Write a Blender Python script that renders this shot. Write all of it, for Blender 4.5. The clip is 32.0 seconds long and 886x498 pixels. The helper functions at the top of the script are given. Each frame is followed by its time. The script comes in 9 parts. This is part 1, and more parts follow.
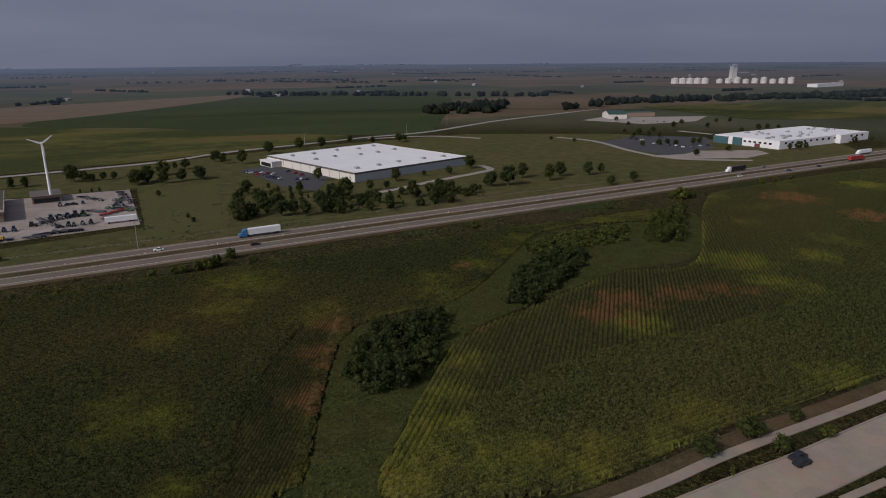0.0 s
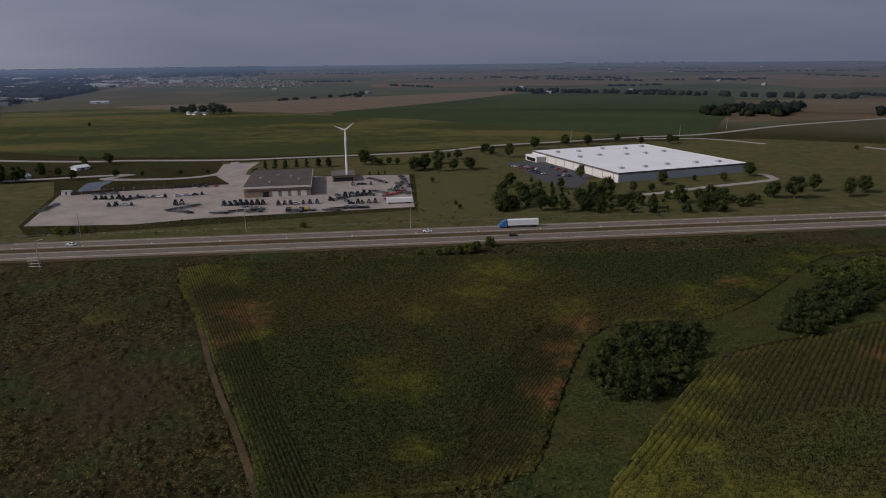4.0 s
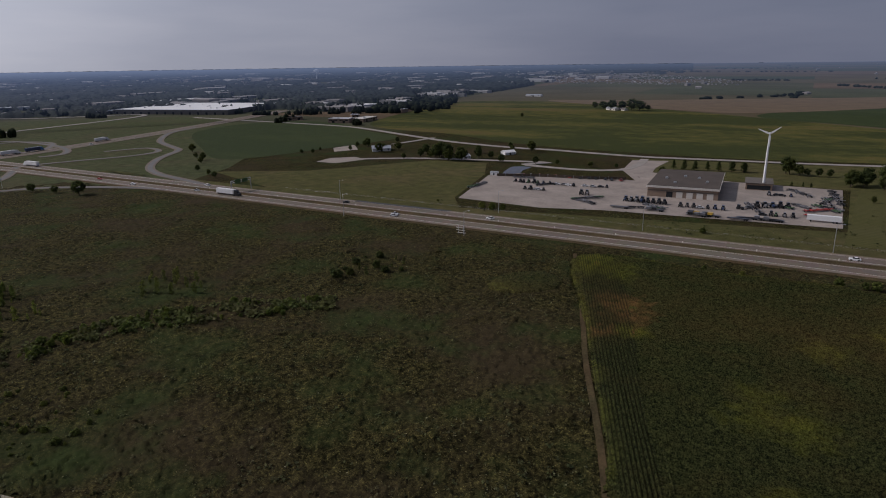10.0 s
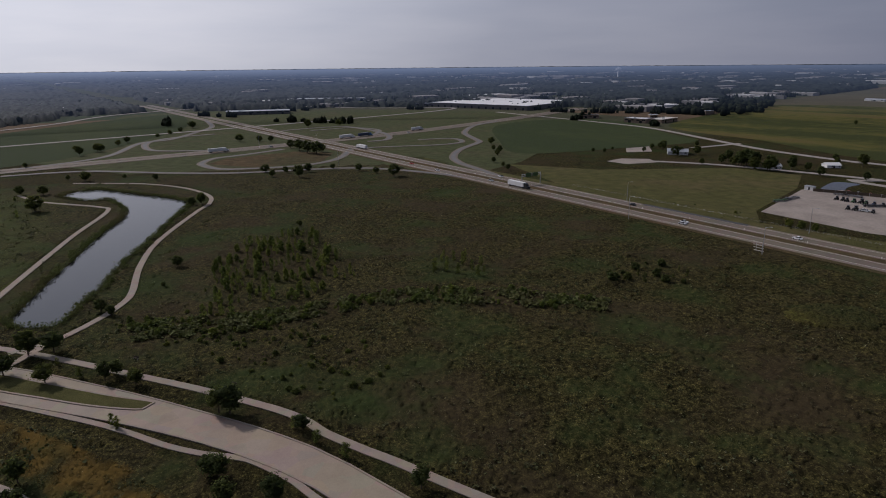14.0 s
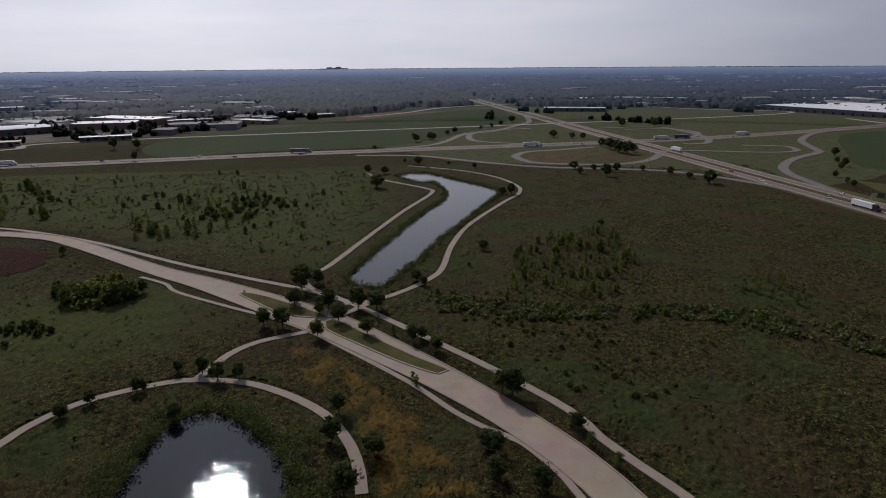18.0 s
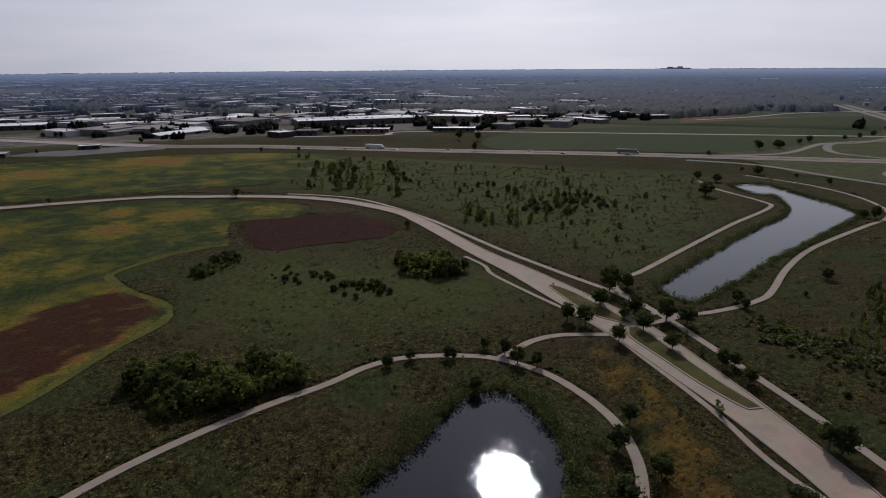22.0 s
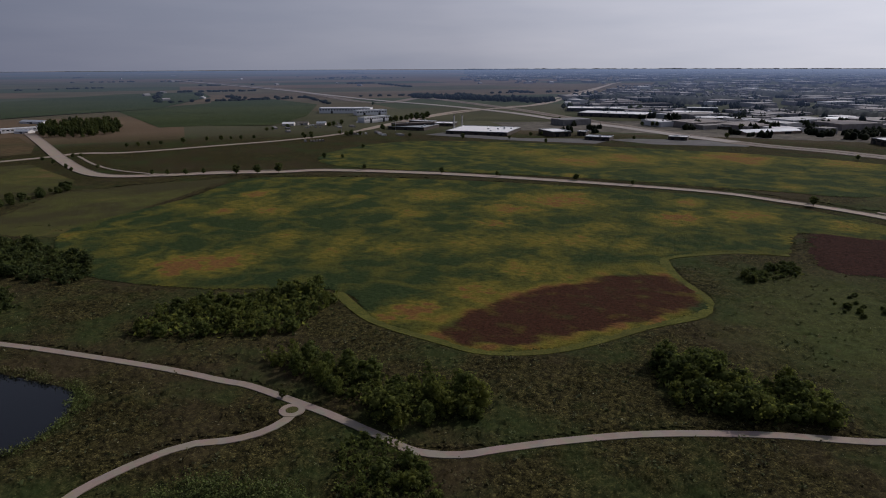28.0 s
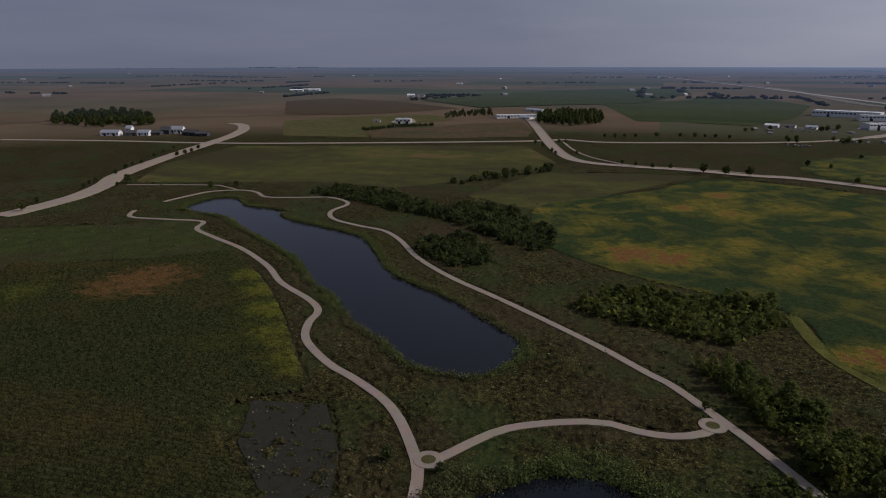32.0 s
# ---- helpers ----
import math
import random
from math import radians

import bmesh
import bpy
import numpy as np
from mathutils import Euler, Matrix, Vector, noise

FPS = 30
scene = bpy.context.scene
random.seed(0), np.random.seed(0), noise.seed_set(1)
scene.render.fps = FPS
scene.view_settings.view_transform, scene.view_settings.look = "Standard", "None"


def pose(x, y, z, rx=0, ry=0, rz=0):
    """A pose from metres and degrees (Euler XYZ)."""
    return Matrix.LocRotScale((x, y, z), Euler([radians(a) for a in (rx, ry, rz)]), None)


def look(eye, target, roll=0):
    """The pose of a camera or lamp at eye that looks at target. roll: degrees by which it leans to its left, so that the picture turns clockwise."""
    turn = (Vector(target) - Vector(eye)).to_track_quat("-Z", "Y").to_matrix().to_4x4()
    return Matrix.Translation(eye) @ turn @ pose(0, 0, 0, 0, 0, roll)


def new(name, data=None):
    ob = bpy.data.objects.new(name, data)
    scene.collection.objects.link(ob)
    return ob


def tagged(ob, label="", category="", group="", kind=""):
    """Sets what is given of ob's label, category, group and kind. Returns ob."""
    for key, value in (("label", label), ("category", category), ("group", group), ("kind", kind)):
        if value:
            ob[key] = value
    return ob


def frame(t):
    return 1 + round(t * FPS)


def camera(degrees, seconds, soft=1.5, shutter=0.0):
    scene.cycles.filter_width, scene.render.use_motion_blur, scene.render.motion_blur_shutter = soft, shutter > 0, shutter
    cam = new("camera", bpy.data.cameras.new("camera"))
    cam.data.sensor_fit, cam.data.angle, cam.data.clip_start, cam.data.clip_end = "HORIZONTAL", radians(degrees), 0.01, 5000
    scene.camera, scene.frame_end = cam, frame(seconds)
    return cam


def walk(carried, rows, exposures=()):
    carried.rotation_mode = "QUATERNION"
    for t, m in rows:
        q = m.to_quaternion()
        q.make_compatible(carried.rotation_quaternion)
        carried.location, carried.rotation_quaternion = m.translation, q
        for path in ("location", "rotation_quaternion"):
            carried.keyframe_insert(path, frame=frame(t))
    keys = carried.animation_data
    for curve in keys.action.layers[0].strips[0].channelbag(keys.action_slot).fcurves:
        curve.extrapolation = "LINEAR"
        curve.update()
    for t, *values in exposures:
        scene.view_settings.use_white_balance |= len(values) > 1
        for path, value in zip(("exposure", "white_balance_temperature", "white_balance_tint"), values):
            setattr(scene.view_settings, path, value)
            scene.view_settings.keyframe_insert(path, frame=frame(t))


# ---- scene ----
cam = camera(68.97, 32.0, 1.0)
PATH = [
    (0.0, pose(0.69, 0.63, 85.00, 73.61, 0.46, 0.08)),
    (1.0, pose(0.47, 0.52, 84.95, 73.58, 0.51, 5.84)),
    (2.0, pose(0.24, 0.41, 84.89, 73.64, 0.42, 11.56)),
    (3.0, pose(0.01, 0.30, 84.83, 73.60, 0.50, 17.36)),
    (3.5, pose(-0.10, 0.24, 84.80, 73.60, 0.54, 20.26)),
    (5.5, pose(-0.41, 0.41, 84.61, 73.65, 0.61, 31.81)),
    (6.0, pose(-0.47, 0.48, 84.56, 73.65, 0.63, 34.73)),
    (7.0, pose(-0.60, 0.63, 84.45, 73.70, 0.68, 40.47)),
    (8.0, pose(-0.74, 0.78, 84.35, 73.76, 0.70, 46.35)),
    (9.0, pose(-0.28, 0.72, 84.58, 73.74, 0.73, 52.30)),
    (10.0, pose(0.18, 0.67, 84.82, 73.77, 0.73, 58.42)),
    (11.0, pose(0.64, 0.61, 85.06, 73.80, 0.70, 64.62)),
    (12.0, pose(1.10, 0.56, 85.30, 73.88, 0.67, 70.98)),
    (13.0, pose(1.08, 0.25, 85.29, 73.92, 0.63, 77.38)),
    (14.0, pose(1.06, -0.05, 85.28, 73.88, 0.57, 83.82)),
    (14.5, pose(1.04, -0.20, 85.27, 73.92, 0.55, 87.10)),
    (16.5, pose(0.96, -0.73, 85.29, 73.91, 0.45, 100.42)),
    (17.0, pose(0.91, -0.79, 85.33, 73.91, 0.44, 103.81)),
    (18.0, pose(0.81, -0.93, 85.40, 73.93, 0.42, 110.76)),
    (19.0, pose(0.71, -1.06, 85.48, 73.95, 0.37, 117.74)),
    (20.0, pose(0.61, -1.19, 85.55, 73.98, 0.36, 124.75)),
    (21.0, pose(0.31, -1.32, 85.34, 74.03, 0.35, 131.87)),
    (22.0, pose(0.01, -1.45, 85.13, 74.09, 0.39, 139.13)),
    (23.0, pose(-0.29, -1.58, 84.92, 74.15, 0.38, 146.78)),
    (24.0, pose(-0.59, -1.71, 84.71, 74.16, 0.28, 154.46)),
    (25.0, pose(-0.58, -1.31, 85.00, 74.15, 0.32, 162.50)),
    (25.5, pose(-0.57, -1.10, 85.15, 74.15, 0.28, 166.63)),
    (27.5, pose(-0.56, -0.29, 85.73, 74.02, 0.25, 183.34)),
    (28.0, pose(-0.55, -0.09, 85.88, 73.99, 0.21, 187.68)),
    (29.0, pose(-0.40, -0.27, 85.60, 73.97, 0.17, 196.86)),
    (30.0, pose(-0.24, -0.45, 85.32, 73.95, 0.12, 207.03)),
    (31.0, pose(-0.09, -0.63, 85.04, 73.90, 0.09, 217.35)),
    (32.0, pose(0.06, -0.82, 84.76, 73.85, 0.09, 227.65)),
]

# ---- plan, metres ----
PARKWAY = [(190, 179), (140, 151.5), (100, 130.5), (77, 118.5), (61, 111), (20, 90), (-30, 62), (-75, 30), (-120.5, -11.6), (-128, -20), (-137.4, -33.3), (-145.4, -46.8), (-155, -64.5), (-163.6, -82.4), (-176.8, -111.7), (-186.2, -142.2), (-196.6, -179.8), (-204, -213.5), (-223, -279), (-228, -311), (-220, -359), (-200, -395), (-162, -432), (-110, -466), (51, -512), (163, -523), (204, -510), (248, -500), (289, -484), (331, -474), (369, -492), (441, -559), (550, -671), (664, -787)]
CROSS_ROAD = [(894, -127), (792, -219), (684, -303), (561, -442), (469, -562), (452, -598), (405, -612), (335, -682), (289, -731), (243, -806), (200, -956), (154, -1139), (48, -1365), (-11, -1467), (-91, -1869), (-422, -3272)]
SOUTH_ROAD = [(440, -56), (444, -65), (469, -101), (503, -129), (546, -154), (620, -218), (708, -301), (750, -340), (810, -384), (871, -412), (905, -414)]
COUNTY_ROAD = [(-1145, 219), (-1044, 265), (-926, 320), (-823, 361), (-695, 372), (-599, 380), (-514, 405), (-489, 420), (-408, 452), (-355, 487), (-253, 564), (-211, 625), (-136, 695), (-87, 744), (-17, 799), (77, 935), (197, 1064), (270, 1143)]
FRONTAGE_ROAD = [(-543, 240), (-519, 280), (-489, 312), (-423, 366), (-428, 343), (-381, 361), (-361, 386), (-369, 416), (-389, 446)]
PARKING_ROAD = [(-619, 317), (-635, 359), (-645, 383)]
LOOP_NEAR = [(-678, -24), (-609, -33), (-572, -60), (-560, -102), (-561, -130), (-584, -149), (-601, -155), (-629, -150), (-649, -128), (-686, -94)]
RAMP_NEAR = [(-552, -301), (-568, -242), (-547, -168), (-538, -112), (-546, -58), (-548, -16), (-533, 17), (-504, 54), (-483, 71)]
LOOP_FAR = [(-859, -201), (-827, -241), (-783, -257), (-739, -249), (-702, -229), (-692, -198), (-692, -153)]
RAMP_FAR = [(-591, -308), (-636, -270), (-677, -259), (-773, -264), (-803, -241), (-893, -231), (-964, -229), (-1076, -263)]
RAMP_EAST = [(-471, 100), (-522, 86), (-561, 75), (-601, 74), (-653, 88), (-701, 113), (-716, 118), (-776, 114), (-822, 116), (-902, 141), (-957, 183)]
LOOP_EAST = [(-885, -120), (-926, -47), (-877, -8), (-822, 14), (-776, 19), (-748, 12), (-740, -7)]
LOOP_INNER = [(-681, -19), (-688, 23), (-694, 72), (-715, 98), (-750, 91), (-746, 51)]
LOOP_TOWN = [(-877, -82), (-906, -31), (-883, 0), (-851, 8), (-799, -4), (-785, -28)]
TOWN_ROAD = [(-967, -515), (-1064, -484), (-1228, -460), (-1379, -352), (-1433, -214), (-1312, -21), (-1210, 130), (-596, -622), (-479, -677), (-390, -738)]
FAR_ROAD = [(2131, -3694), (1326, -2751), (856, -2200), (413, -1632), (188, -1393), (42, -1203), (-52, -1038), (-124, -932), (-180, -833), (-227, -765)]
TRAIL_MAIN = [(-99.5, -57.5), (-104.5, -60.5), (-113, -67), (-121, -76), (-126, -84.5), (-130, -97), (-131.5, -110.5), (-128.5, -124), (-124, -131.5), (-114, -140.5), (-105, -145.5), (-94, -147), (-81.5, -145.5), (-58, -145.5), (-32, -142.5), (-11.5, -137), (4, -131.5), (13, -128), (23.5, -128), (32.5, -133), (45.5, -140), (52.5, -143.5), (74, -153), (83, -155), (106, -160.5), (148, -167.5), (183.5, -172), (214, -180), (242, -192.5), (262.5, -198), (278.5, -195), (298, -193), (310.5, -196), (322, -205), (329.5, -220.5), (340, -226), (357, -224), (372, -207), (386, -195), (404, -198), (418, -194), (428, -178), (425, -162), (416, -140)]
TRAIL_LINK = [(94, -80.5), (93, -85.5), (92.5, -96), (91, -104.5), (86, -113.5), (80, -121), (75.5, -124.5), (69, -126.5), (62.5, -130.5), (58, -137.5), (57.5, -146.5)]
TRAIL_EAST = [(86, -71), (93, -78), (100.5, -82.5), (112, -88), (122.5, -91), (137, -92), (151, -92), (169.5, -96), (181, -104), (188, -112), (200, -115.5), (224.5, -117.5), (248.5, -124), (281, -128), (310, -127), (333, -127.5), (347, -136.5), (365, -124.5), (382.5, -112), (392, -112), (402, -118)]
TRAIL_SOUTH = [(494, -142), (453, -185), (439, -191), (421, -192)]
TRAIL_CROSSING = [(-127.5, -125), (-136.5, -126), (-145.5, -127), (-156, -124), (-168, -114)]
CROSSWALK_PATH = [(-168.5, -114), (-175.5, -113.5), (-183, -111.5), (-190, -109), (-198, -107), (-204.5, -104.5)]
CANAL_WEST = [(-200, -120.5), (-205, -134), (-211, -141.5), (-221.5, -146.5), (-231, -144), (-278.5, -150), (-344, -158), (-403, -163), (-418, -175), (-439, -217), (-465, -245)]
CANAL_EAST = [(-195, -115), (-203, -105.5), (-220, -98.5), (-236.5, -95.5), (-249.5, -96.5), (-285, -105), (-327, -110), (-392, -108), (-418, -106), (-445, -113), (-476, -137), (-498, -172), (-507, -212), (-509, -227)]
SIDEWALK_NORTH = [(-206, -405), (-232, -358), (-230.5, -287.5), (-214.5, -209), (-207.5, -165), (-204, -139), (-198.5, -117.5), (-186.5, -92.5), (-175.5, -71.5), (-163.5, -49), (-150.5, -27.5), (-143.5, -19), (-138.5, -15), (-130.5, -6), (-119, 8), (-85, 45), (-40, 75), (35.5, 110.5), (65, 126.5), (115.5, 151.5), (170, 181)]
SIDEWALK_SOUTH = [(-194, -211), (-190.5, -194.5), (-184.5, -183.5), (-178.5, -155.5), (-174, -130.5), (-168, -111.5), (-163.5, -101.5), (-150.5, -74), (-144, -62), (-137, -51), (-132.5, -41.5), (-131, -36), (-129, -31), (-124.5, -25), (-119.5, -19.5), (-114, -15), (-100, -2), (-70.5, 25), (-26, 57)]
SIDEWALK_CURVE = [(207, -519), (252, -508), (292, -489), (318, -492), (353, -506), (392, -535), (438, -579)]
POND = [(-113, -112), (-105.5, -114), (-95, -111.5), (-85.5, -107), (-80, -104.5), (-68.5, -101.5), (-60.5, -99), (-40, -84), (10, -80), (36, -95), (47, -103.5), (57, -105), (64.5, -103.5), (70.5, -99), (74.5, -92), (75, -66), (20, -48), (-60, -44), (-93, -71), (-100.5, -76), (-108, -87), (-114, -99.5), (-115.5, -108)]
CANAL = [(-220, -126.5), (-217.5, -111), (-237.5, -111.5), (-254, -111), (-286.5, -114.5), (-331.5, -116), (-389, -118), (-419, -120), (-436, -133), (-455, -161), (-471, -185), (-478, -202), (-458, -213), (-440, -191), (-440, -175), (-413, -156), (-385, -147), (-341, -144), (-299.5, -139), (-265, -135), (-241, -131.5)]
LONG_POND = [(382, -141), (399, -155), (401, -174), (388, -178), (368, -174), (339, -184.5), (332, -177), (315, -174.5), (290, -179), (259.5, -181.5), (234.5, -171.5), (206.5, -158), (184.5, -155), (164, -154), (145.5, -150), (129, -146.5), (120, -143), (114.5, -131.5), (113.5, -124.5), (116, -115.5), (125.5, -111.5), (135.5, -109), (148, -112.5), (165, -114), (181.5, -118.5), (199.5, -125), (216, -126.5), (242, -137), (268.5, -141.5), (301.5, -144), (323.5, -147), (347.5, -150)]
BASIN = [(-398, 298), (-422, 324), (-422, 333), (-413, 339), (-404, 323), (-391, 308)]
CORN_WEST = [(-205, 197), (-147.5, 231), (-69, 276.5), (-165.5, 224.5), (-71.5, 271), (4, 309.5), (83, 348.5), (130, 368.5), (119.5, 341), (79.5, 333.5), (50, 317), (35, 287), (14, 237), (-1.5, 216), (-19, 208.5), (-30.5, 192), (-31.5, 165.5), (-30.5, 141.5), (-29, 117), (-34, 110.5), (-72.5, 85), (-88, 96.5), (-107, 112), (-139, 139)]
CORN_EAST = [(-12.5, 110.5), (-11.5, 129), (-7, 149.5), (-1.5, 172), (4, 188), (15.5, 201.5), (35.5, 219.5), (53.5, 237.5), (73.5, 254.5), (109.5, 269), (157, 383), (195, 426), (344, 499), (250, 345), (150, 192), (132, 173), (123.5, 163.5), (97, 150), (69.5, 137), (37.5, 118.5), (23, 111.5)]
SOY = [(235, -282.5), (247, -323), (227, -398), (224, -460), (194, -486), (59, -488), (-118, -447), (-194, -371), (-177.5, -337), (-142, -347.5), (-121, -305.5), (-97, -307), (-63.5, -293.5), (-61.5, -272.5), (-68.5, -238.5), (-61.5, -223.5), (-42, -210.5), (-13, -189), (10, -183.5), (27, -191), (52.5, -205.5), (75, -232.5), (129, -227), (186, -238)]
TILLED_NEAR = [(27.5, -195.5), (16, -218), (-4.5, -240), (-34.5, -261.5), (-58.5, -269), (-65.5, -249.5), (-62.5, -232), (-32.5, -209.5), (-2.5, -190), (17.5, -188.5)]
TILLED_FAR = [(-144.5, -345), (-162, -347.5), (-199.5, -326.5), (-208.5, -294), (-203.5, -274.5), (-185, -264.5), (-150, -274.5), (-127, -288)]
SOY_NORTH = [(200, -651), (170, -549), (-31, -509), (-168, -466), (-224, -452), (-306, -506), (-332, -570), (-248, -650), (-46, -723), (124, -745)]
CORN_SOUTH = [(319, -36.5), (309, -62), (295, -86), (282, -120), (258.5, -119.5), (214, -109), (152.5, -85), (139, -79), (146.5, -66), (141.5, -56), (122, -49.5), (109, -46), (143, -8.5)]
BARE_PATCH = [(145, -65.5), (130, -78.5), (110, -69), (97.5, -58.5), (106.5, -48.5), (129.5, -54)]
MEADOW_ROADS = [(652, -301), (447, -526), (348, -452), (330, -410), (342, -321), (353, -277), (410, -248), (502, -150), (577, -198)]
MEADOW_BROWN = [(299, -296), (324, -403), (283, -444), (232, -474), (236, -379), (243.5, -294)]
FALLOW_SOUTH = [(405, -50), (384.5, -80.5), (351, -132), (296, -126.5), (281, -114), (313.5, -63.5), (320.5, -37)]
HAY = [(-844, 397), (-1069, 610), (-1200, 769), (-1073, 920), (-737, 912), (-384, 852), (-117, 770), (-198, 642), (-345, 510), (-525, 430), (-664, 420)]
SOY_FAR = [(-605, 948), (-534, 1490), (-33, 1826), (-9, 872), (-100, 767), (-391, 868)]
TAN_FAR = [(-1103, 945), (-964, 1114), (-596, 1664), (-493, 1704), (-528, 1308), (-619, 970), (-746, 923)]
SOY_RAMP = [(-896, 172), (-976, 274), (-926, 362), (-760, 355), (-672, 350), (-632, 249), (-612, 143), (-712, 140)]
SOY_TOWN = [(-584, -572), (-774, -539), (-1210, -376), (-984, -269), (-738, -277), (-618, -314), (-547, -411), (-487, -486)]
PASTURE = [(-548, 115), (-506, 181), (-496, 292), (-454, 323), (-406, 287), (-346, 221), (-305, 200), (-357, 160.5), (-438, 133)]
LAWN_EAST = [(49, 752), (139, 746), (196, 567), (193, 529), (88, 461), (55, 542), (29, 612)]
INTERCHANGE_GRASS = [(-1210, -439), (-1300, -354), (-1275, -81), (-1188, 210), (-989, 262), (-789, 253), (-560, 130), (-505, 82), (-540, -19), (-548, -79), (-552, -153), (-546, -202), (-640, -330)]
YARD = [(-343, 222), (-402, 288), (-395, 311), (-319, 362), (-344, 396), (-278, 411), (-218, 441), (-165, 340.5), (-265, 271.5), (-290.5, 246.5)]
ROW_CORNER = [(-208, 441), (-167, 466), (-114.5, 336), (-147.5, 307.5)]
MEDIAN_A = [(-191.6, -159), (-191.9, -147.4), (-182.6, -115.3), (-181.2, -113), (-178.4, -128.2), (-186.2, -149.2)]
MEDIAN_B = [(-180.4, -111.3), (-172.6, -93.7), (-163.1, -73.2), (-157.8, -60), (-154.6, -62), (-157.9, -75.2), (-163.9, -90.3), (-172.4, -109.3)]
SIDEWALK_SOUTH_EAST = [(92.5, 116), (79.5, 110)]
DIRT_TRACK = [(-208.5, 198), (-178.5, 173), (-147, 145), (-124, 124.5), (-94.5, 100.5), (-75, 83.5)]
GRASS_STRIP = [(-121, -305.5), (-97, -307), (-66.5, -296), (-62, -287.5), (-62.5, -265), (-68, -241.5), (-66.5, -232.5), (-61.5, -222.5), (-42, -210.5), (-13, -189), (10, -183.5), (26.5, -190), (52.5, -205), (72.5, -230.5)]
LOT_WAREHOUSE = [(-165, 523), (-146, 542), (-86, 485), (-86, 430), (-114, 448)]
LOT_FACTORY = [(156, 677), (222, 740), (290, 719), (263, 631), (204, 577)]
LOT_CHURCH = [(197, 933), (232, 977), (393, 982), (347, 903), (267, 870)]
LOT_GRAVEL = [(185, 578), (238, 612), (297, 612), (297, 590), (264, 563), (214, 562)]
LOT_TURN = [(-359, 387), (-391, 433), (-369, 454), (-352, 418), (-324, 377), (-318, 358)]
LOT_POOL = [(-549, 204), (-563, 223), (-556, 246), (-535, 245), (-530, 215)]
LOT_HOUSE = [(-631, 254), (-640, 282), (-602, 269), (-602, 243)]
LOT_NORTH = [(-89, -777), (-118, -792), (-229, -779), (-237, -748), (-230, -725), (-135, -736)]
XH_FAR = [(1601, -3140), (879, -2274), (381, -1506), (280, -1696), (52, -1327), (-48, -1118), (-114, -982)]
FIELD_GREEN_SOUTH = [(1174, -1002), (1264, -1403), (1239, -1836), (1060, -2020), (879, -1724), (750, -1242), (837, -1076), (891, -910)]
FIELD_RED_SOUTH = [(1006, -554), (1346, -747), (1378, -907), (1166, -923), (907, -871), (902, -712), (933, -609)]
FIELD_GREEN_WEST = [(795, -1177), (739, -1450), (484, -1240), (407, -947), (525, -868)]
FIELD_GREEN_LAKE = [(776, -1523), (671, -1635), (472, -1416), (383, -1088), (376, -917), (459, -899)]
FIELD_HEDGED = [(619, -452), (709, -503), (660, -583), (669, -660), (632, -733), (537, -642), (500, -592), (556, -505)]
LAWN_HEDGED = [(711, -387), (889, -488), (893, -608), (820, -728), (729, -687), (721, -511), (622, -451)]
PLAZA = [(761, -590), (799, -634), (782, -651), (736, -619), (734, -594)]
ROAD_LINK = [(224, -864), (207, -956), (181, -1078), (131, -1236), (44, -1339), (-21, -1456), (-79, -1693), (-140, -1968), (-350, -2993)]
DRAW = [(-28.5, 111), (-31, 127), (-34, 152.5), (-35, 184), (-28, 202), (-5.5, 214.5), (10.5, 259.5), (39.5, 303), (95, 335.5), (142, 360.5), (114, 277.5), (74, 256), (36, 222), (16, 203.5), (2, 183.5), (-3, 165), (-7.5, 146.5), (-11.5, 129), (-12.5, 110.5)]
VERGE_CORN = [(25.5, 111.5), (37, 117), (68.5, 135), (95.5, 147.5), (121.5, 160.5), (117, 153.5), (66, 128.5), (34, 110.5)]
MEADOW_SLOPE = [(-69.5, -211), (-90.5, -264.5), (-110, -282), (-134.5, -265.5), (-161.5, -232.5), (-185.5, -195.5), (-175, -160.5), (-153, -151.5), (-126.5, -164.5), (-105, -172.5), (-84.5, -181.5)]
FIELD_BEHIND_HALL = [(346, 1195), (596, 1258), (864, 1292), (623, 925), (434, 925), (384, 1085)]
LAKE_OFFICE = [(269, -989), (267, -1062), (244, -1112), (224, -1034), (230, -986), (251, -966)]
LOT_DEALER = [(131, -810), (114, -840), (13, -784), (-64, -786), (-88, -765), (-72, -736), (24, -760)]
INFIELD = [(-593, -147), (-627, -139), (-666, -80), (-650, -40), (-589, -47), (-566, -103)]
DRIVE_WAREHOUSE = [(-54, 416), (-33, 434), (-10, 461), (28, 500), (38, 516), (30, 534)]
DRIVE_FACTORY = [(127, 730), (160, 691), (179, 611), (205, 563), (263, 550)]
DRIVE_FIELD = [(-85, 728), (-16, 751), (41, 725)]
DRIVE_CHURCH = [(282, 784), (308, 746)]
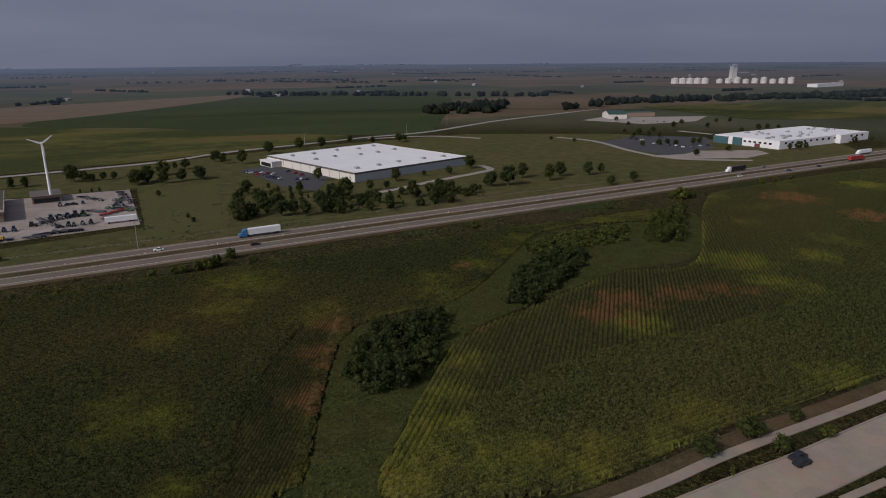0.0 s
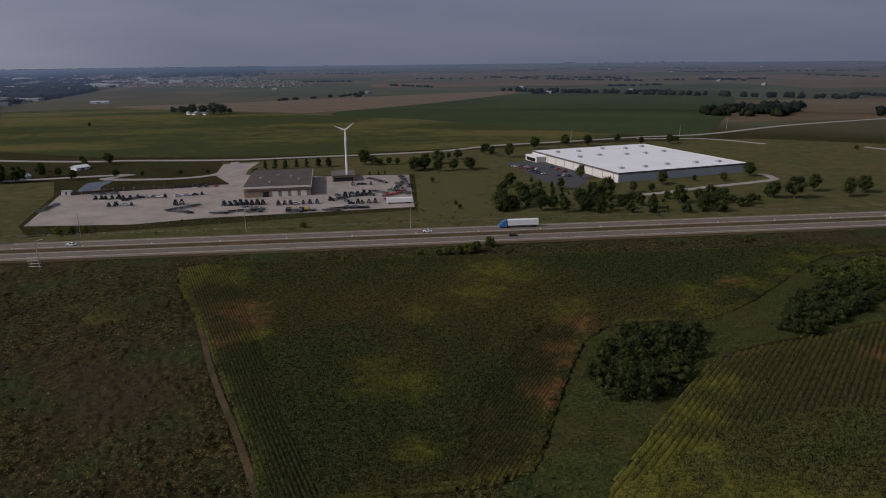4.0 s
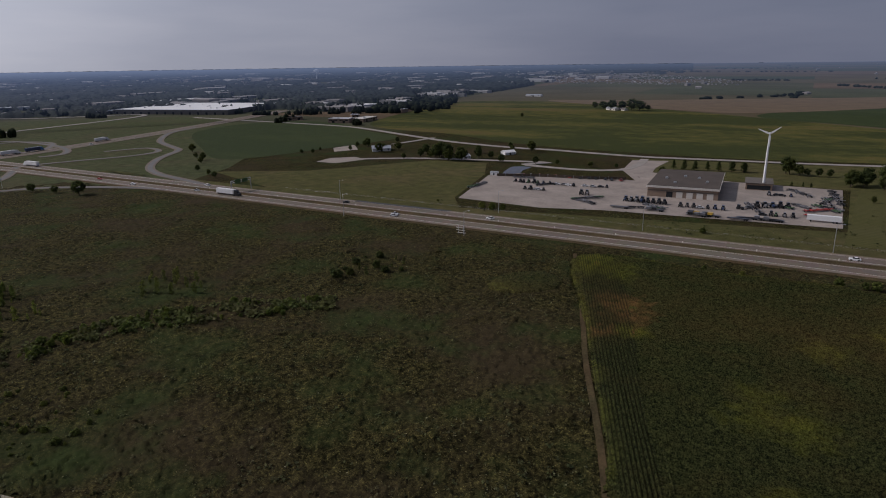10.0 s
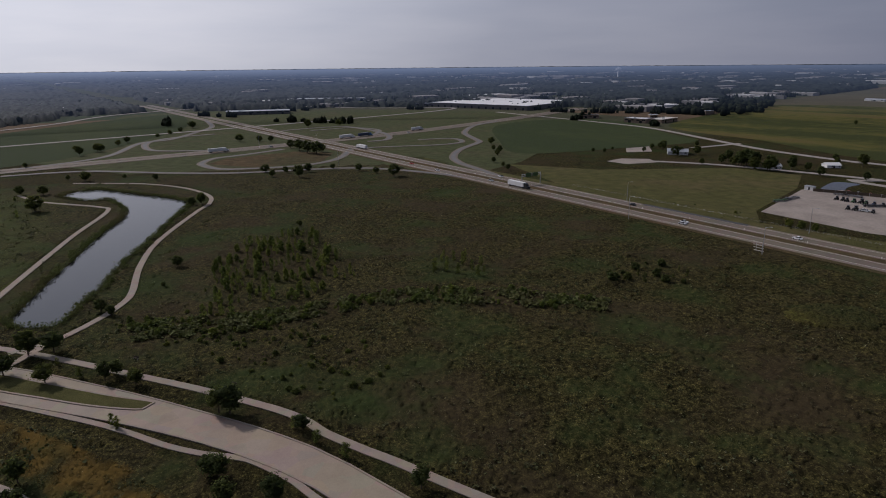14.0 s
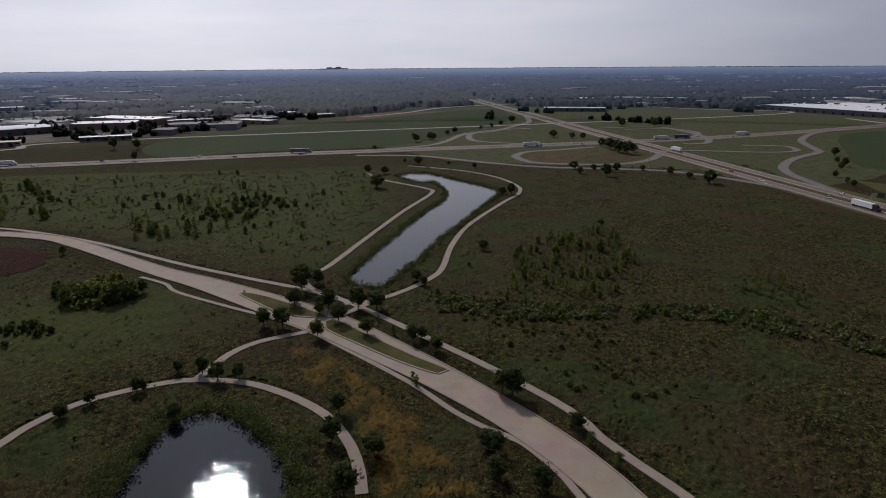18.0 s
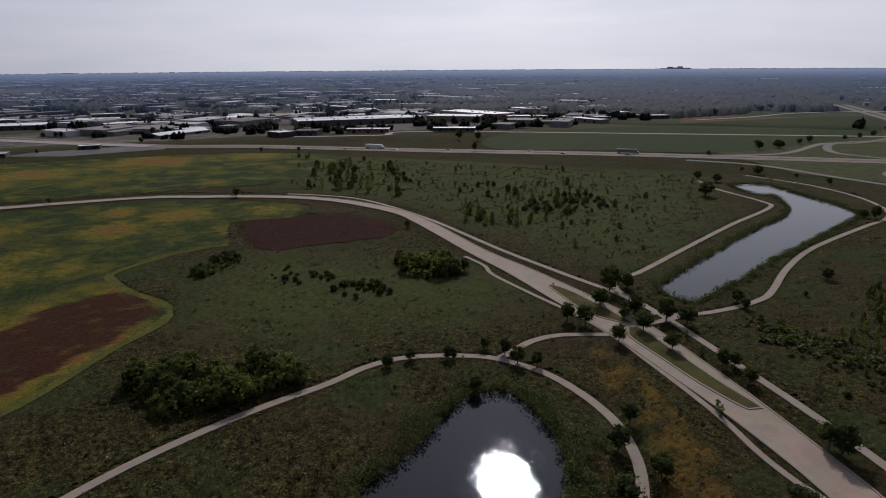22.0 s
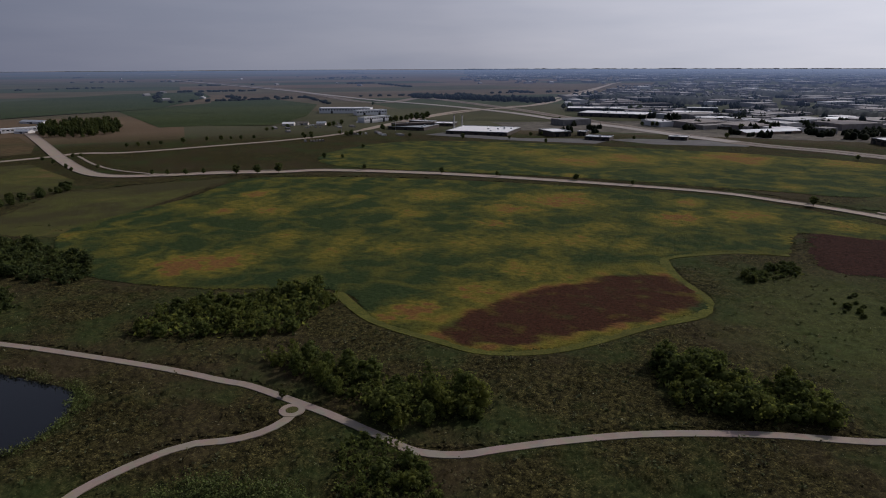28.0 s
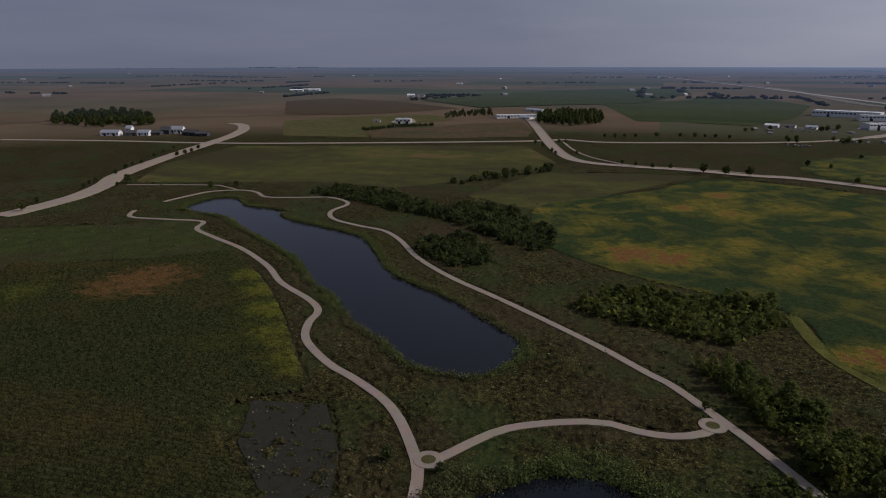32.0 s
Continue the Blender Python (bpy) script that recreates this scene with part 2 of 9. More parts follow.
STREET_TREES = [(-114, -33, 5.0), (-114, -23, 5.0), (-100, -142, 3.9), (-117, -135, 4.1), (-126, -78, 5.6), (-114, -73, 6.0), (-112, -61, 5.7), (-98, -61, 6.6), (-123, -36, 5.3), (-150, -39, 7.3), (-140, -20, 3.8), (-176, -76, 4.2), (-169, -68, 4.5), (-173, -94, 5.5), (-179, -108, 6.2), (-165, -108, 5.8), (-187, -131, 6.5), (-183, -118, 4.5), (-189, -118, 7.0), (-167, -130, 6.3), (-169, -124, 6.7), (-193, -108, 7.5), (-194, -101, 6.4), (-191, -134, 5.0), (-188, -121, 4.4), (-173, -78, 5.3), (-170, -69, 4.3), (-151, -42, 6.5), (-114, 7, 5.1), (-124, -38, 4.7)]
YOUNG_TREES = [(-146, -65, 3.8), (-185, -96, 2.7), (-176, -86, 3.6), (-141, -22, 3.7), (-134, -16, 3.8), (-127, -9, 4.2), (-148, -67, 3.7), (61, 118, 2.8)]
ROAD_OAKS = [(71, 132, 6.0), (85, 139, 4.3), (58, 125, 5.3), (75, 126, 4.9), (89, 132, 3.6), (-208, -272, 5.0)]
TRAIL_TREES = [(-204, -139, 11.1), (-211, -136, 7.2), (-220, -148, 5.6), (-228, -100, 5.8), (-224, -95, 4.5), (-415, -110, 8.7), (-130, -119, 6.4), (-133, -114, 5.5), (-132, -126, 6.0), (-109, -115, 5.4), (-179, -195, 6.3), (-254, -86, 2.4), (-281, -88, 5.6), (-100, -143, 4.4), (-118, -134, 4.2), (-108, -142, 4.4), (-130, -133, 4.4), (100, -75, 4.3), (89, -81, 2.8), (63, -148, 2.8), (433, -197, 4.9), (441, -182, 5.6)]
AVENUE_TREES = [(621, -206, 5.7), (643, -222, 4.9), (671, -242, 4.6), (615, -224, 5.8), (621, -234, 5.9), (633, -245, 5.5), (653, -260, 5.7), (543, -149, 5.8), (567, -164, 5.6), (582, -174, 4.8), (590, -184, 4.9), (498, -115, 4.8), (512, -122, 4.5), (522, -129, 4.2), (500, -145, 7.5), (491, -135, 4.1), (445, -68, 6.5), (464, -80, 5.1)]
ROAD_TREES = [(431, -647, 6.0), (424, -657, 6.1), (418, -668, 5.6), (408, -675, 5.6), (391, -692, 7.6), (372, -711, 7.1), (358, -718, 7.8), (352, -731, 5.3), (340, -732, 6.6), (327, -739, 6.0), (268, -751, 6.7), (260, -752, 6.7), (239, -799, 6.4), (221, -788, 6.9), (212, -795, 6.3), (302, -482, 5.5), (290, -484, 5.5), (275, -485, 6.0), (263, -492, 5.6), (234, -490, 9.6), (218, -494, 9.6), (203, -502, 9.7), (191, -585, 7.4), (175, -591, 4.8), (175, -668, 5.3), (380, -491, 4.8), (393, -502, 5.8), (423, -525, 5.6), (448, -543, 5.2), (435, -567, 5.4), (430, -572, 4.9), (368, -508, 4.9)]
ROAD_TREES_EAST = [(23, -508, 3.1), (-36, -496, 6.1), (-75, -479, 4.6), (-175, -418, 7.1), (138, -528, 5.8), (70, -514, 6.7), (-35, -497, 5.2), (25, -508, 5.1), (-178, -427, 5.8), (-325, -606, 5.9), (-296, -632, 5.4), (-458, -482, 10.4), (-518, -572, 13.9), (-526, -548, 11.8)]
FREEWAY_SHRUBS = [(-119, 250, 4.4), (-112, 255, 3.6), (-109, 257, 4.2), (-104, 260, 5.0), (-101, 262, 5.5), (-98, 266, 6.0), (-95, 276, 5.9), (-84, 273, 2.6), (-147, 231, 2.9), (-178, 215, 2.1), (-161, 226, 2.6), (-13, 312, 2.3), (-199, 275, 3.8), (-309, 217, 4.6), (-303, 220, 4.9), (-298, 224, 4.6), (-342, 206, 2.0), (148, 396, 8.6), (143, 396, 6.1), (156, 399, 5.4), (16, 328, 4.6), (96, 369, 5.1), (234, 451, 4.0), (252, 464, 4.5), (221, 445, 5.2)]
WAREHOUSE_TREES = [(-114, 351, 13.8), (-105, 369, 10.1), (-92, 358, 9.9), (-86, 361, 9.9), (-79, 358, 10.5), (-73, 378, 10.3), (-63, 378, 14.7), (-63, 407, 14.7), (-49, 377, 9.6), (-33, 386, 7.7), (-20, 406, 12.8), (-6, 392, 9.9), (2, 414, 10.1), (20, 419, 7.5), (33, 442, 11.8), (45, 446, 15.1), (58, 474, 12.6), (76, 462, 13.5), (87, 480, 12.3), (30, 446, 7.2), (109, 484, 11.6), (120, 491, 9.1), (116, 443, 7.9), (135, 455, 8.9), (-92, 469, 11.3), (-50, 431, 8.5), (-35, 466, 9.1), (-39, 437, 6.3), (-96, 423, 9.1), (-75, 430, 6.2), (-15, 485, 5.2), (4, 494, 7.0)]
WAREHOUSE_TREES_BACK = [(-190, 554, 10.7), (-173, 553, 13.6), (-167, 615, 12.8), (-144, 646, 12.9), (-123, 653, 12.4), (-100, 693, 9.0), (-75, 686, 8.3), (-48, 695, 11.4), (-43, 709, 7.9), (-276, 472, 14.3), (-266, 472, 9.2), (-221, 456, 11.4), (-216, 463, 11.5), (-203, 462, 11.1), (-193, 473, 10.1), (-182, 477, 11.9), (-201, 564, 10.9), (-138, 346, 3.2), (-144, 354, 3.3), (21, 520, 11.9), (-310, 456, 7.3), (-299, 455, 8.1), (-187, 416, 4.9), (-220, 525, 7.0)]
CONIFERS = [(-339, 423, 8.6), (-332, 427, 9.0), (-325, 431, 8.5), (-319, 438, 8.1), (-312, 442, 8.6), (-304, 447, 9.0), (-297, 451, 8.5), (-245, 428, 3.9), (-240, 433, 3.5), (-235, 434, 3.9)]
YARD_TREES = [(-486, 398, 11.6), (-496, 383, 7.3), (-501, 306, 16.0), (-489, 306, 15.4), (-476, 311, 13.9), (-480, 332, 11.0), (-448, 334, 8.4), (-520, 295, 9.0), (-508, 298, 8.0), (-502, 302, 14.1), (-611, 284, 11.2), (-576, 301, 9.1), (-583, 289, 7.5), (-518, 276, 6.0), (-324, 392, 7.6), (-273, 472, 13.3), (-262, 476, 6.2), (-255, 479, 7.1), (-249, 483, 6.6), (-223, 462, 12.1), (-218, 471, 13.5), (-218, 498, 12.6), (-195, 473, 8.4), (-184, 482, 10.2), (-201, 572, 10.2), (-212, 527, 9.7), (-412, 366, 4.3), (-385, 378, 5.1), (-369, 391, 4.2), (-807, 640, 6.7)]
YARD_TREES_WEST = [(-601, 116, 6.9), (-625, 287, 6.8), (-572, 278, 10.4), (-635, 331, 6.4), (-531, 307, 11.3), (-509, 304, 12.7), (-485, 303, 11.3), (-478, 310, 9.9), (-514, 312, 13.3), (-507, 351, 8.5), (-473, 341, 7.6), (-516, 396, 7.3), (-425, 353, 7.4), (-603, 261, 5.5), (-626, 279, 5.7), (-602, 221, 5.4), (-621, 236, 3.9), (-612, 213, 4.4), (-560, 105, 5.5), (-533, 108, 5.2), (-518, 109, 5.6), (-688, 126, 9.0), (-642, 120, 5.7), (-620, 122, 8.2)]
FARMSTEAD_TREES = [(-864, 850, 10.0), (-840, 847, 11.8), (-816, 844, 14.6), (-810, 862, 12.8), (-786, 859, 16.5), (-775, 865, 14.5), (-770, 881, 7.8)]
INTERCHANGE_TREES = [(-694, -87, 8.3), (-674, -76, 10.3), (-654, -66, 11.2), (-644, -56, 11.0), (-660, -52, 7.3), (-537, -89, 6.0), (-531, -72, 5.1), (-532, -61, 5.6), (-534, -54, 6.5), (-532, -13, 5.6), (-519, 1, 4.6), (-500, 15, 8.8), (-712, -309, 5.3), (-674, -290, 8.4), (-703, -284, 7.6), (-702, -280, 7.0), (-600, -305, 4.0), (-782, -282, 6.4), (-755, -282, 5.6), (-831, -263, 4.8), (-863, -258, 5.7), (-898, -254, 5.9), (-952, -253, 8.6), (-768, -153, 7.7), (-764, -130, 6.4), (-761, -117, 6.4), (-926, -90, 10.1), (-943, -48, 7.9), (-548, -35, 3.8), (-508, -59, 8.6), (-514, -80, 5.2)]
CANAL_TREES = [(-464, -228, 5.9), (-466, -244, 5.9), (-408, -207, 8.7), (-415, -116, 4.4), (-519, -222, 6.6), (-526, -238, 3.6), (-527, -196, 3.1), (-515, -169, 4.4), (-348, -42, 3.2)]
WORKS_TREES = [(197, -860, 8.8), (185, -875, 6.6), (226, -807, 7.0), (226, -785, 6.9), (284, -899, 7.9), (281, -910, 8.8), (276, -933, 8.9), (189, -1028, 11.9), (179, -1021, 14.3), (171, -1025, 13.4), (167, -1049, 13.7), (213, -983, 9.9), (206, -987, 11.5), (200, -1000, 10.0), (192, -1004, 11.6), (339, -1388, 9.3), (349, -831, 6.1), (345, -842, 6.2), (336, -874, 7.1), (281, -781, 5.6), (272, -785, 6.3), (146, -782, 5.9)]
WORKS_TREES_EAST = [(201, -872, 8.6), (188, -880, 6.7), (224, -796, 6.6), (212, -797, 4.8), (149, -795, 4.3), (80, -770, 7.4), (-61, -1298, 12.7), (-73, -1310, 13.9), (-180, -1250, 13.6), (-196, -1243, 14.6), (-201, -1164, 8.9), (-175, -948, 8.1), (-169, -951, 8.1), (-156, -956, 7.3), (-43, -1020, 8.4), (-17, -734, 6.1), (25, -771, 5.0), (0, -810, 5.3), (-13, -818, 5.4), (-119, -779, 5.4), (-273, -901, 10.4), (-230, -808, 7.2), (-210, -916, 6.4)]
THICKET_DRAW = [(-28, 165), (-26, 188), (-17, 204), (0, 204), (0, 188), (-8, 158), (-21, 152)]
THICKET_DRAW_TOP = [(22, 221), (30, 247), (46, 272), (62, 277), (59, 261), (45, 240), (29, 214)]
THICKET_GULLY = [(38, 290), (61, 316), (96, 327), (89, 302), (55, 281), (39, 279)]
THICKET_END = [(94, 302), (116, 341), (138, 368), (118, 301), (103, 294)]
THICKET_RIDGE = [(129, -180), (128, -203), (99, -221), (80, -233), (71, -219), (74, -190), (90, -185), (105, -182)]
THICKET_SLOPE = [(78, -171), (67, -173), (49, -165), (38, -161), (26, -142), (28, -134), (40, -145), (58, -157)]
THICKET_LONG_UPPER = [(376, -223), (380, -248), (328, -262), (308, -259), (281, -256), (280, -276), (246, -280), (198, -256), (180, -235), (185, -225), (217, -230), (258, -238), (283, -235), (299, -231), (342, -231)]
THICKET_LONG_LOWER = [(234, -202), (222, -218), (199, -213), (183, -197), (191, -183), (208, -181), (227, -190)]
HEDGE_BACK = [(339, -318), (343, -364), (341, -432), (324, -416), (326, -352), (330, -315)]
THICKET_GROVE = [(32, -138), (34, -155), (23, -161), (11, -152), (10, -143), (25, -138)]
THICKET_MEADOW = [(-38, -180), (-46, -187), (-57, -184), (-57, -173), (-68, -168), (-81, -165), (-76, -152), (-62, -150), (-40, -155)]
THICKET_SMALL = [(-89, -270), (-115, -287), (-113, -271), (-90, -261)]
THICKET_ROAD = [(-168, -227), (-183, -222), (-175, -192), (-160, -196), (-155, -206)]
HEDGE_PLOT = [(710, -503), (711, -558), (695, -613), (676, -598), (694, -545), (683, -490)]
FARM_TREES_ROW = [(804, -735), (830, -822), (804, -847), (742, -788), (763, -754), (761, -701)]
SHRUBS_SLOPE = [(-123, -211), (-136, -219), (-144, -202), (-137, -190), (-124, -198)]
SHRUBS_SLOPE_WEST = [(-113, -247), (-126, -251), (-133, -226), (-126, -218), (-112, -233)]
THICKET_TRAIL = [(41, -125), (38, -132), (29, -131), (20, -121), (16, -111), (36, -109)]
GROVE_DARK = [(610, -743), (696, -866), (678, -895), (613, -900), (538, -799), (548, -730)]
SAPLINGS_NORTH = [(-215, -419), (-304, -581), (-476, -253), (-358, -182), (-243, -147), (-236, -194), (-250, -267), (-246, -356)]
SAPLINGS_BEND = [(-226, -412), (-254, -344), (-300, -380), (-324, -446), (-295, -518)]
BUSHES_NORTH = [(-286, -262), (-288, -236), (-336, -228), (-352, -262), (-322, -284)]
SAPLINGS_INNER = [(-315, -355), (-378, -294), (-330, -205), (-262, -215), (-236, -255)]
SHRUBS_VERGE = [(-214, -92), (-168, -34), (-150, -16), (-165, 4), (-200, -10), (-228, -58)]
SAPLINGS_CANAL = [(-216, -62), (-272, -73), (-321, -64), (-335, -34), (-256, -10), (-234, -26), (-220, -47)]
SAPLINGS_MID = [(-255, 22), (-282, 30), (-264, 47), (-249, 44)]
SHRUB_BAND = [(-218, -88), (-217, -64), (-223, -29), (-237, 11), (-234, 46), (-215, 84), (-204, 79), (-216, 42), (-222, 10), (-212, -24), (-200, -52), (-199, -80)]
SHRUBS_FAR = [(-245, 90), (-260, 114), (-243, 130), (-229, 121), (-236, 94)]
CORN_PATCH = [(-197, 141), (-201, 163), (-187, 170), (-176, 159), (-184, 138)]
GOLD_GRASS = [(-157, -113), (-155, -99), (-142, -76), (-127, -54), (-112, -40), (-108, -35), (-99, -52), (-113, -62), (-128, -77), (-139, -96)]
FARM_WOOD = [(1066, -219), (1208, -254), (1235, -348), (1126, -373), (951, -316), (973, -257)]
CORN_STRIP_WEST = [(-205, 197), (-186, 202), (-136, 158), (-96, 119), (-65, 90), (-72, 85), (-88, 96), (-107, 112), (-139, 139)]
CORN_STRIP_DRAW = [(-42, 106), (-50, 130), (-52, 164), (-48, 199), (-36, 215), (-34, 167), (-31, 127), (-30, 114)]
CORN_LOWER = [(-11, 111), (-4, 127), (9, 146), (35, 170), (62, 183), (96, 198), (170, 235), (122, 161), (70, 137), (37, 118), (23, 111)]
SPOTS_WEST = [(60, 320, 10, 0.55), (85, 338, 11, 0.6), (110, 352, 12, 0.6), (40, 303, 9, 0.55), (-196, 196, 9, 0.5), (-187, 188, 9, 0.45), (-178, 197, 7, 0.4), (-150, 166, 8, 0.9), (-140, 160, 7, 0.8), (-36, 150, 5, 1.0), (-38, 178, 5, 1.0), (-38, 200, 5, 1.0), (-2, 229, 9, 0.5), (15, 262, 7, 0.6), (29, 280, 6, 0.6), (-44, 206, 7, 0.5), (-33, 156, 3, 1.0), (-35, 169, 3, 1.0), (-35, 195, 3, 1.0), (-33, 144, 3, 1.0), (-78, 213, 8, 0.6), (-74, 237, 11, 0.5), (-78, 137, 7, 0.5), (-68, 138, 6, 0.5), (8, 260, 4, 0.9), (-190, 192, 6, 0.5), (-172, 190, 5, 0.5), (-148, 167, 4, 0.5), (-137, 143, 4, 0.9), (-130, 151, 4, 0.7), (-89, 186, 6, 0.5), (-80, 213, 6, 0.7), (-79, 241, 11, 0.7), (-71, 141, 6, 0.6), (-55, 113, 4, 0.7), (-84, 147, 6, 0.4), (-42, 214, 6, 0.5), (-4, 245, 8, 0.5)]
SPOTS_EAST = [(-11, 114, 7, 0.5), (-9, 124, 7, 0.5), (-5, 137, 7, 0.5), (1, 153, 6, 0.45), (6, 172, 6, 0.4), (10, 122, 7, 0.35), (34, 127, 6, 0.35), (62, 141, 8, 0.3), (-13, 127, 3, 0.5), (-11, 140, 3, 0.5), (-4, 172, 3, 0.5), (-6, 116, 4, 0.5), (2, 138, 4, 0.5), (20, 126, 6, 0.4), (31, 120, 4, 0.5), (51, 129, 5, 0.4), (108, 158, 8, 0.4), (110, 357, 13, 0.5), (111, 269, 5, 0.5), (170, 399, 7, 0.4), (53, 208, 7, 1.0), (66, 219, 9, 1.0), (64, 198, 7, 0.7), (87, 226, 7, 1.0), (103, 230, 7, 0.8), (115, 227, 5, 0.8), (127, 265, 10, 0.6), (216, 394, 14, 1.0), (234, 344, 12, 1.0), (286, 432, 11, 0.6), (9, 197, 5, 0.8), (163, 272, 7, 0.5), (127, 239, 7, 0.5)]
SPOTS_SOY = [(150, -256, 13, 1.0), (136, -261, 11, 1.0), (132, -275, 11, 0.6), (156, -368, 12, 0.7), (176, -382, 18, 0.5), (140, -408, 15, 0.5), (67, -426, 19, 0.6), (89, -305, 11, 0.5), (29, -307, 14, 0.5), (-8, -317, 17, 0.5), (-27, -319, 11, 0.6), (0, -269, 12, 0.6), (-23, -418, 22, 0.8), (12, -388, 14, 0.8), (17, -350, 8, 0.8), (-85, -376, 13, 0.9), (-126, -388, 16, 0.7), (-139, -333, 11, 0.6), (39, -214, 8, 1.0), (47, -207, 4, 0.9), (18, -237, 11, 0.7), (63, -293, 11, 0.5), (-45, -351, 9, 0.5), (200, -298, 12, 0.4), (-172, -366, 12, 0.6)]
SPOTS_SOY_NORTH = [(-42, -599, 26, 0.8), (-90, -623, 26, 0.8), (-189, -633, 31, 0.9), (-1, -654, 23, 0.6), (-276, -607, 24, 0.7), (41, -687, 18, 0.5), (-123, -558, 19, 0.4), (135, -640, 23, 0.4)]
SPOTS_SOUTH = [(240, -112, 6, 0.5), (220, -107, 6, 0.55), (200, -98, 6, 0.55), (180, -90, 6, 0.5), (160, -84, 5, 0.45), (263, -76, 13, 1.3), (260, -67, 9, 1.2), (266, -88, 7, 1.0), (223, -109, 3, 0.5), (194, -97, 3, 0.5), (171, -87, 3, 0.5), (152, -80, 3, 0.5), (280, -38, 9, 0.3)]
THICKET_WAREHOUSE = [(-119, 346), (-137, 419), (-126, 448), (-82, 408), (-53, 407), (6, 433), (28, 432), (5, 391), (-48, 368), (-100, 350)]
FACTORY_TREES = [(212, 764, 6.5), (209, 719, 7.4), (225, 752, 8.4), (228, 729, 7.5), (248, 774, 7.9), (237, 717, 7.4), (198, 647, 6.2), (217, 655, 6.8), (228, 663, 6.3), (232, 650, 6.7), (252, 657, 8.0), (262, 666, 7.5), (289, 824, 8.4), (314, 866, 7.4), (330, 820, 7.0), (364, 877, 7.5), (389, 892, 7.6), (339, 744, 8.9), (380, 790, 8.1), (393, 795, 8.1), (406, 794, 6.8), (328, 615, 6.9), (336, 614, 9.1), (347, 622, 7.0), (392, 663, 7.4), (415, 657, 7.9), (443, 674, 5.8), (266, 606, 6.3), (242, 921, 7.0), (241, 856, 5.8), (116, 704, 4.9), (137, 683, 5.3), (226, 579, 7.1)]
SHEDS_INDUSTRIAL = [(-548, -824, 185, 70, 8, 159), (-683, -769, 84, 50, 8, 126), (-746, -807, 132, 50, 9, 90), (-575, -645, 56, 18, 5, 135), (-486, -715, 56, 18, 5, 139), (-409, -743, 30, 30, 6, 134), (-924, -1283, 50, 40, 6, 134), (-646, -1162, 40, 30, 6, 149), (-709, -1154, 63, 25, 6, 101), (-711, -1040, 35, 25, 6, 156)]
SHEDS_EDGE = [(-915, -838, 28, 30, 7, 143), (-779, -716, 39, 22, 6, 145), (-818, -626, 79, 22, 5, 83), (-966, -647, 24, 25, 6, 147), (-948, -576, 47, 22, 5, 144), (-814, -701, 22, 14, 5, 142), (-868, -618, 29, 14, 5, 163), (-887, -735, 38, 18, 5, 132), (-896, 371, 33, 22, 6, 45), (-984, 335, 26, 20, 5, 77), (-895, 422, 47, 20, 5, 128), (-1019, 527, 30, 20, 6, 25), (-962, 428, 13, 15, 5, 77)]
SHEDS_NORTH = [(-234, -1394, 108, 35, 6, -166), (-312, -1267, 54, 25, 6, 168), (-476, -1529, 40, 30, 7, 152), (-616, -1571, 111, 30, 7, 160), (-372, -756, 26, 25, 6, 99), (159, -894, 58, 18, 7, -150), (160, -941, 39, 14, 6, 157)]
SHEDS_WORKS = [(68, -816, 80, 75, 4, 168), (168, -869, 54, 55, 4, 166), (127, -930, 33, 25, 4, 172), (155, -930, 31, 25, 4, -174), (-76, -769, 29, 20, 4, 160), (-38, -806, 25, 40, 6, -155), (-62, -820, 11, 14, 5, 160), (-168, -780, 21, 14, 4, 160), (-129, -1111, 112, 60, 6, 158), (-120, -1242, 109, 50, 6, 174), (-268, -1152, 77, 50, 5, 158), (-276, -1047, 51, 40, 5, 172), (-259, -916, 37, 20, 4, 159), (-205, -957, 22, 20, 4, 159)]
CHIMNEYS = [(107, -912), (96, -915)]
SHEDS_ROUND = [(-300, -858, 85, 26, 6, -156), (-452, -1058, 56, 22, 6, -165)]
OFFICE_BLOCKS = [(338, -1165, 94, 30, 9, -175), (278, -1129, 56, 18, 8, -147), (241, -1014, 55, 16, 6, -124), (680, -784, 73, 16, 5, -125), (728, -587, 22, 14, 7, -134)]
FARM_BARNS = [(1794, -1031, 40, 14, 7, -135), (1790, -1091, 35, 14, 7, -135), (1294, -1070, 19, 12, 8, -135), (1297, -1106, 17, 12, 6, -135), (776, -576, 10, 8, 5, -134), (761, -911, 44, 16, 5, 172), (662, -773, 19, 14, 5, -175), (351, -915, 17, 9, 5, -175), (334, -926, 17, 9, 5, -175), (306, -928, 13, 9, 5, -175), (-814, 838, 23, 9, 6, -7), (-798, 846, 20, 8, 5, -13), (-1258, 1030, 40, 14, 5, 24), (-485, 322, 9, 9, 4, 80), (-482, 370, 11, 9, 4, 81), (-577, 283, 18, 16, 5, 67)]
TOWNHOUSES_WHITE = [(851, -232, 22, 11, 7, -133), (824, -262, 14, 11, 7, -133), (822, -301, 16, 11, 9, -133), (884, -264, 7, 9, 8, -133)]
TOWNHOUSES_DARK = [(837, -252, 11, 10, 6, -100), (820, -275, 12, 10, 6, -133), (825, -288, 11, 11, 9, -133), (789, -303, 18, 11, 7, -153), (769, -311, 14, 11, 6, -133)]
BIG_STORE = [(-1251, 197, 232, 200, 8, 45)]
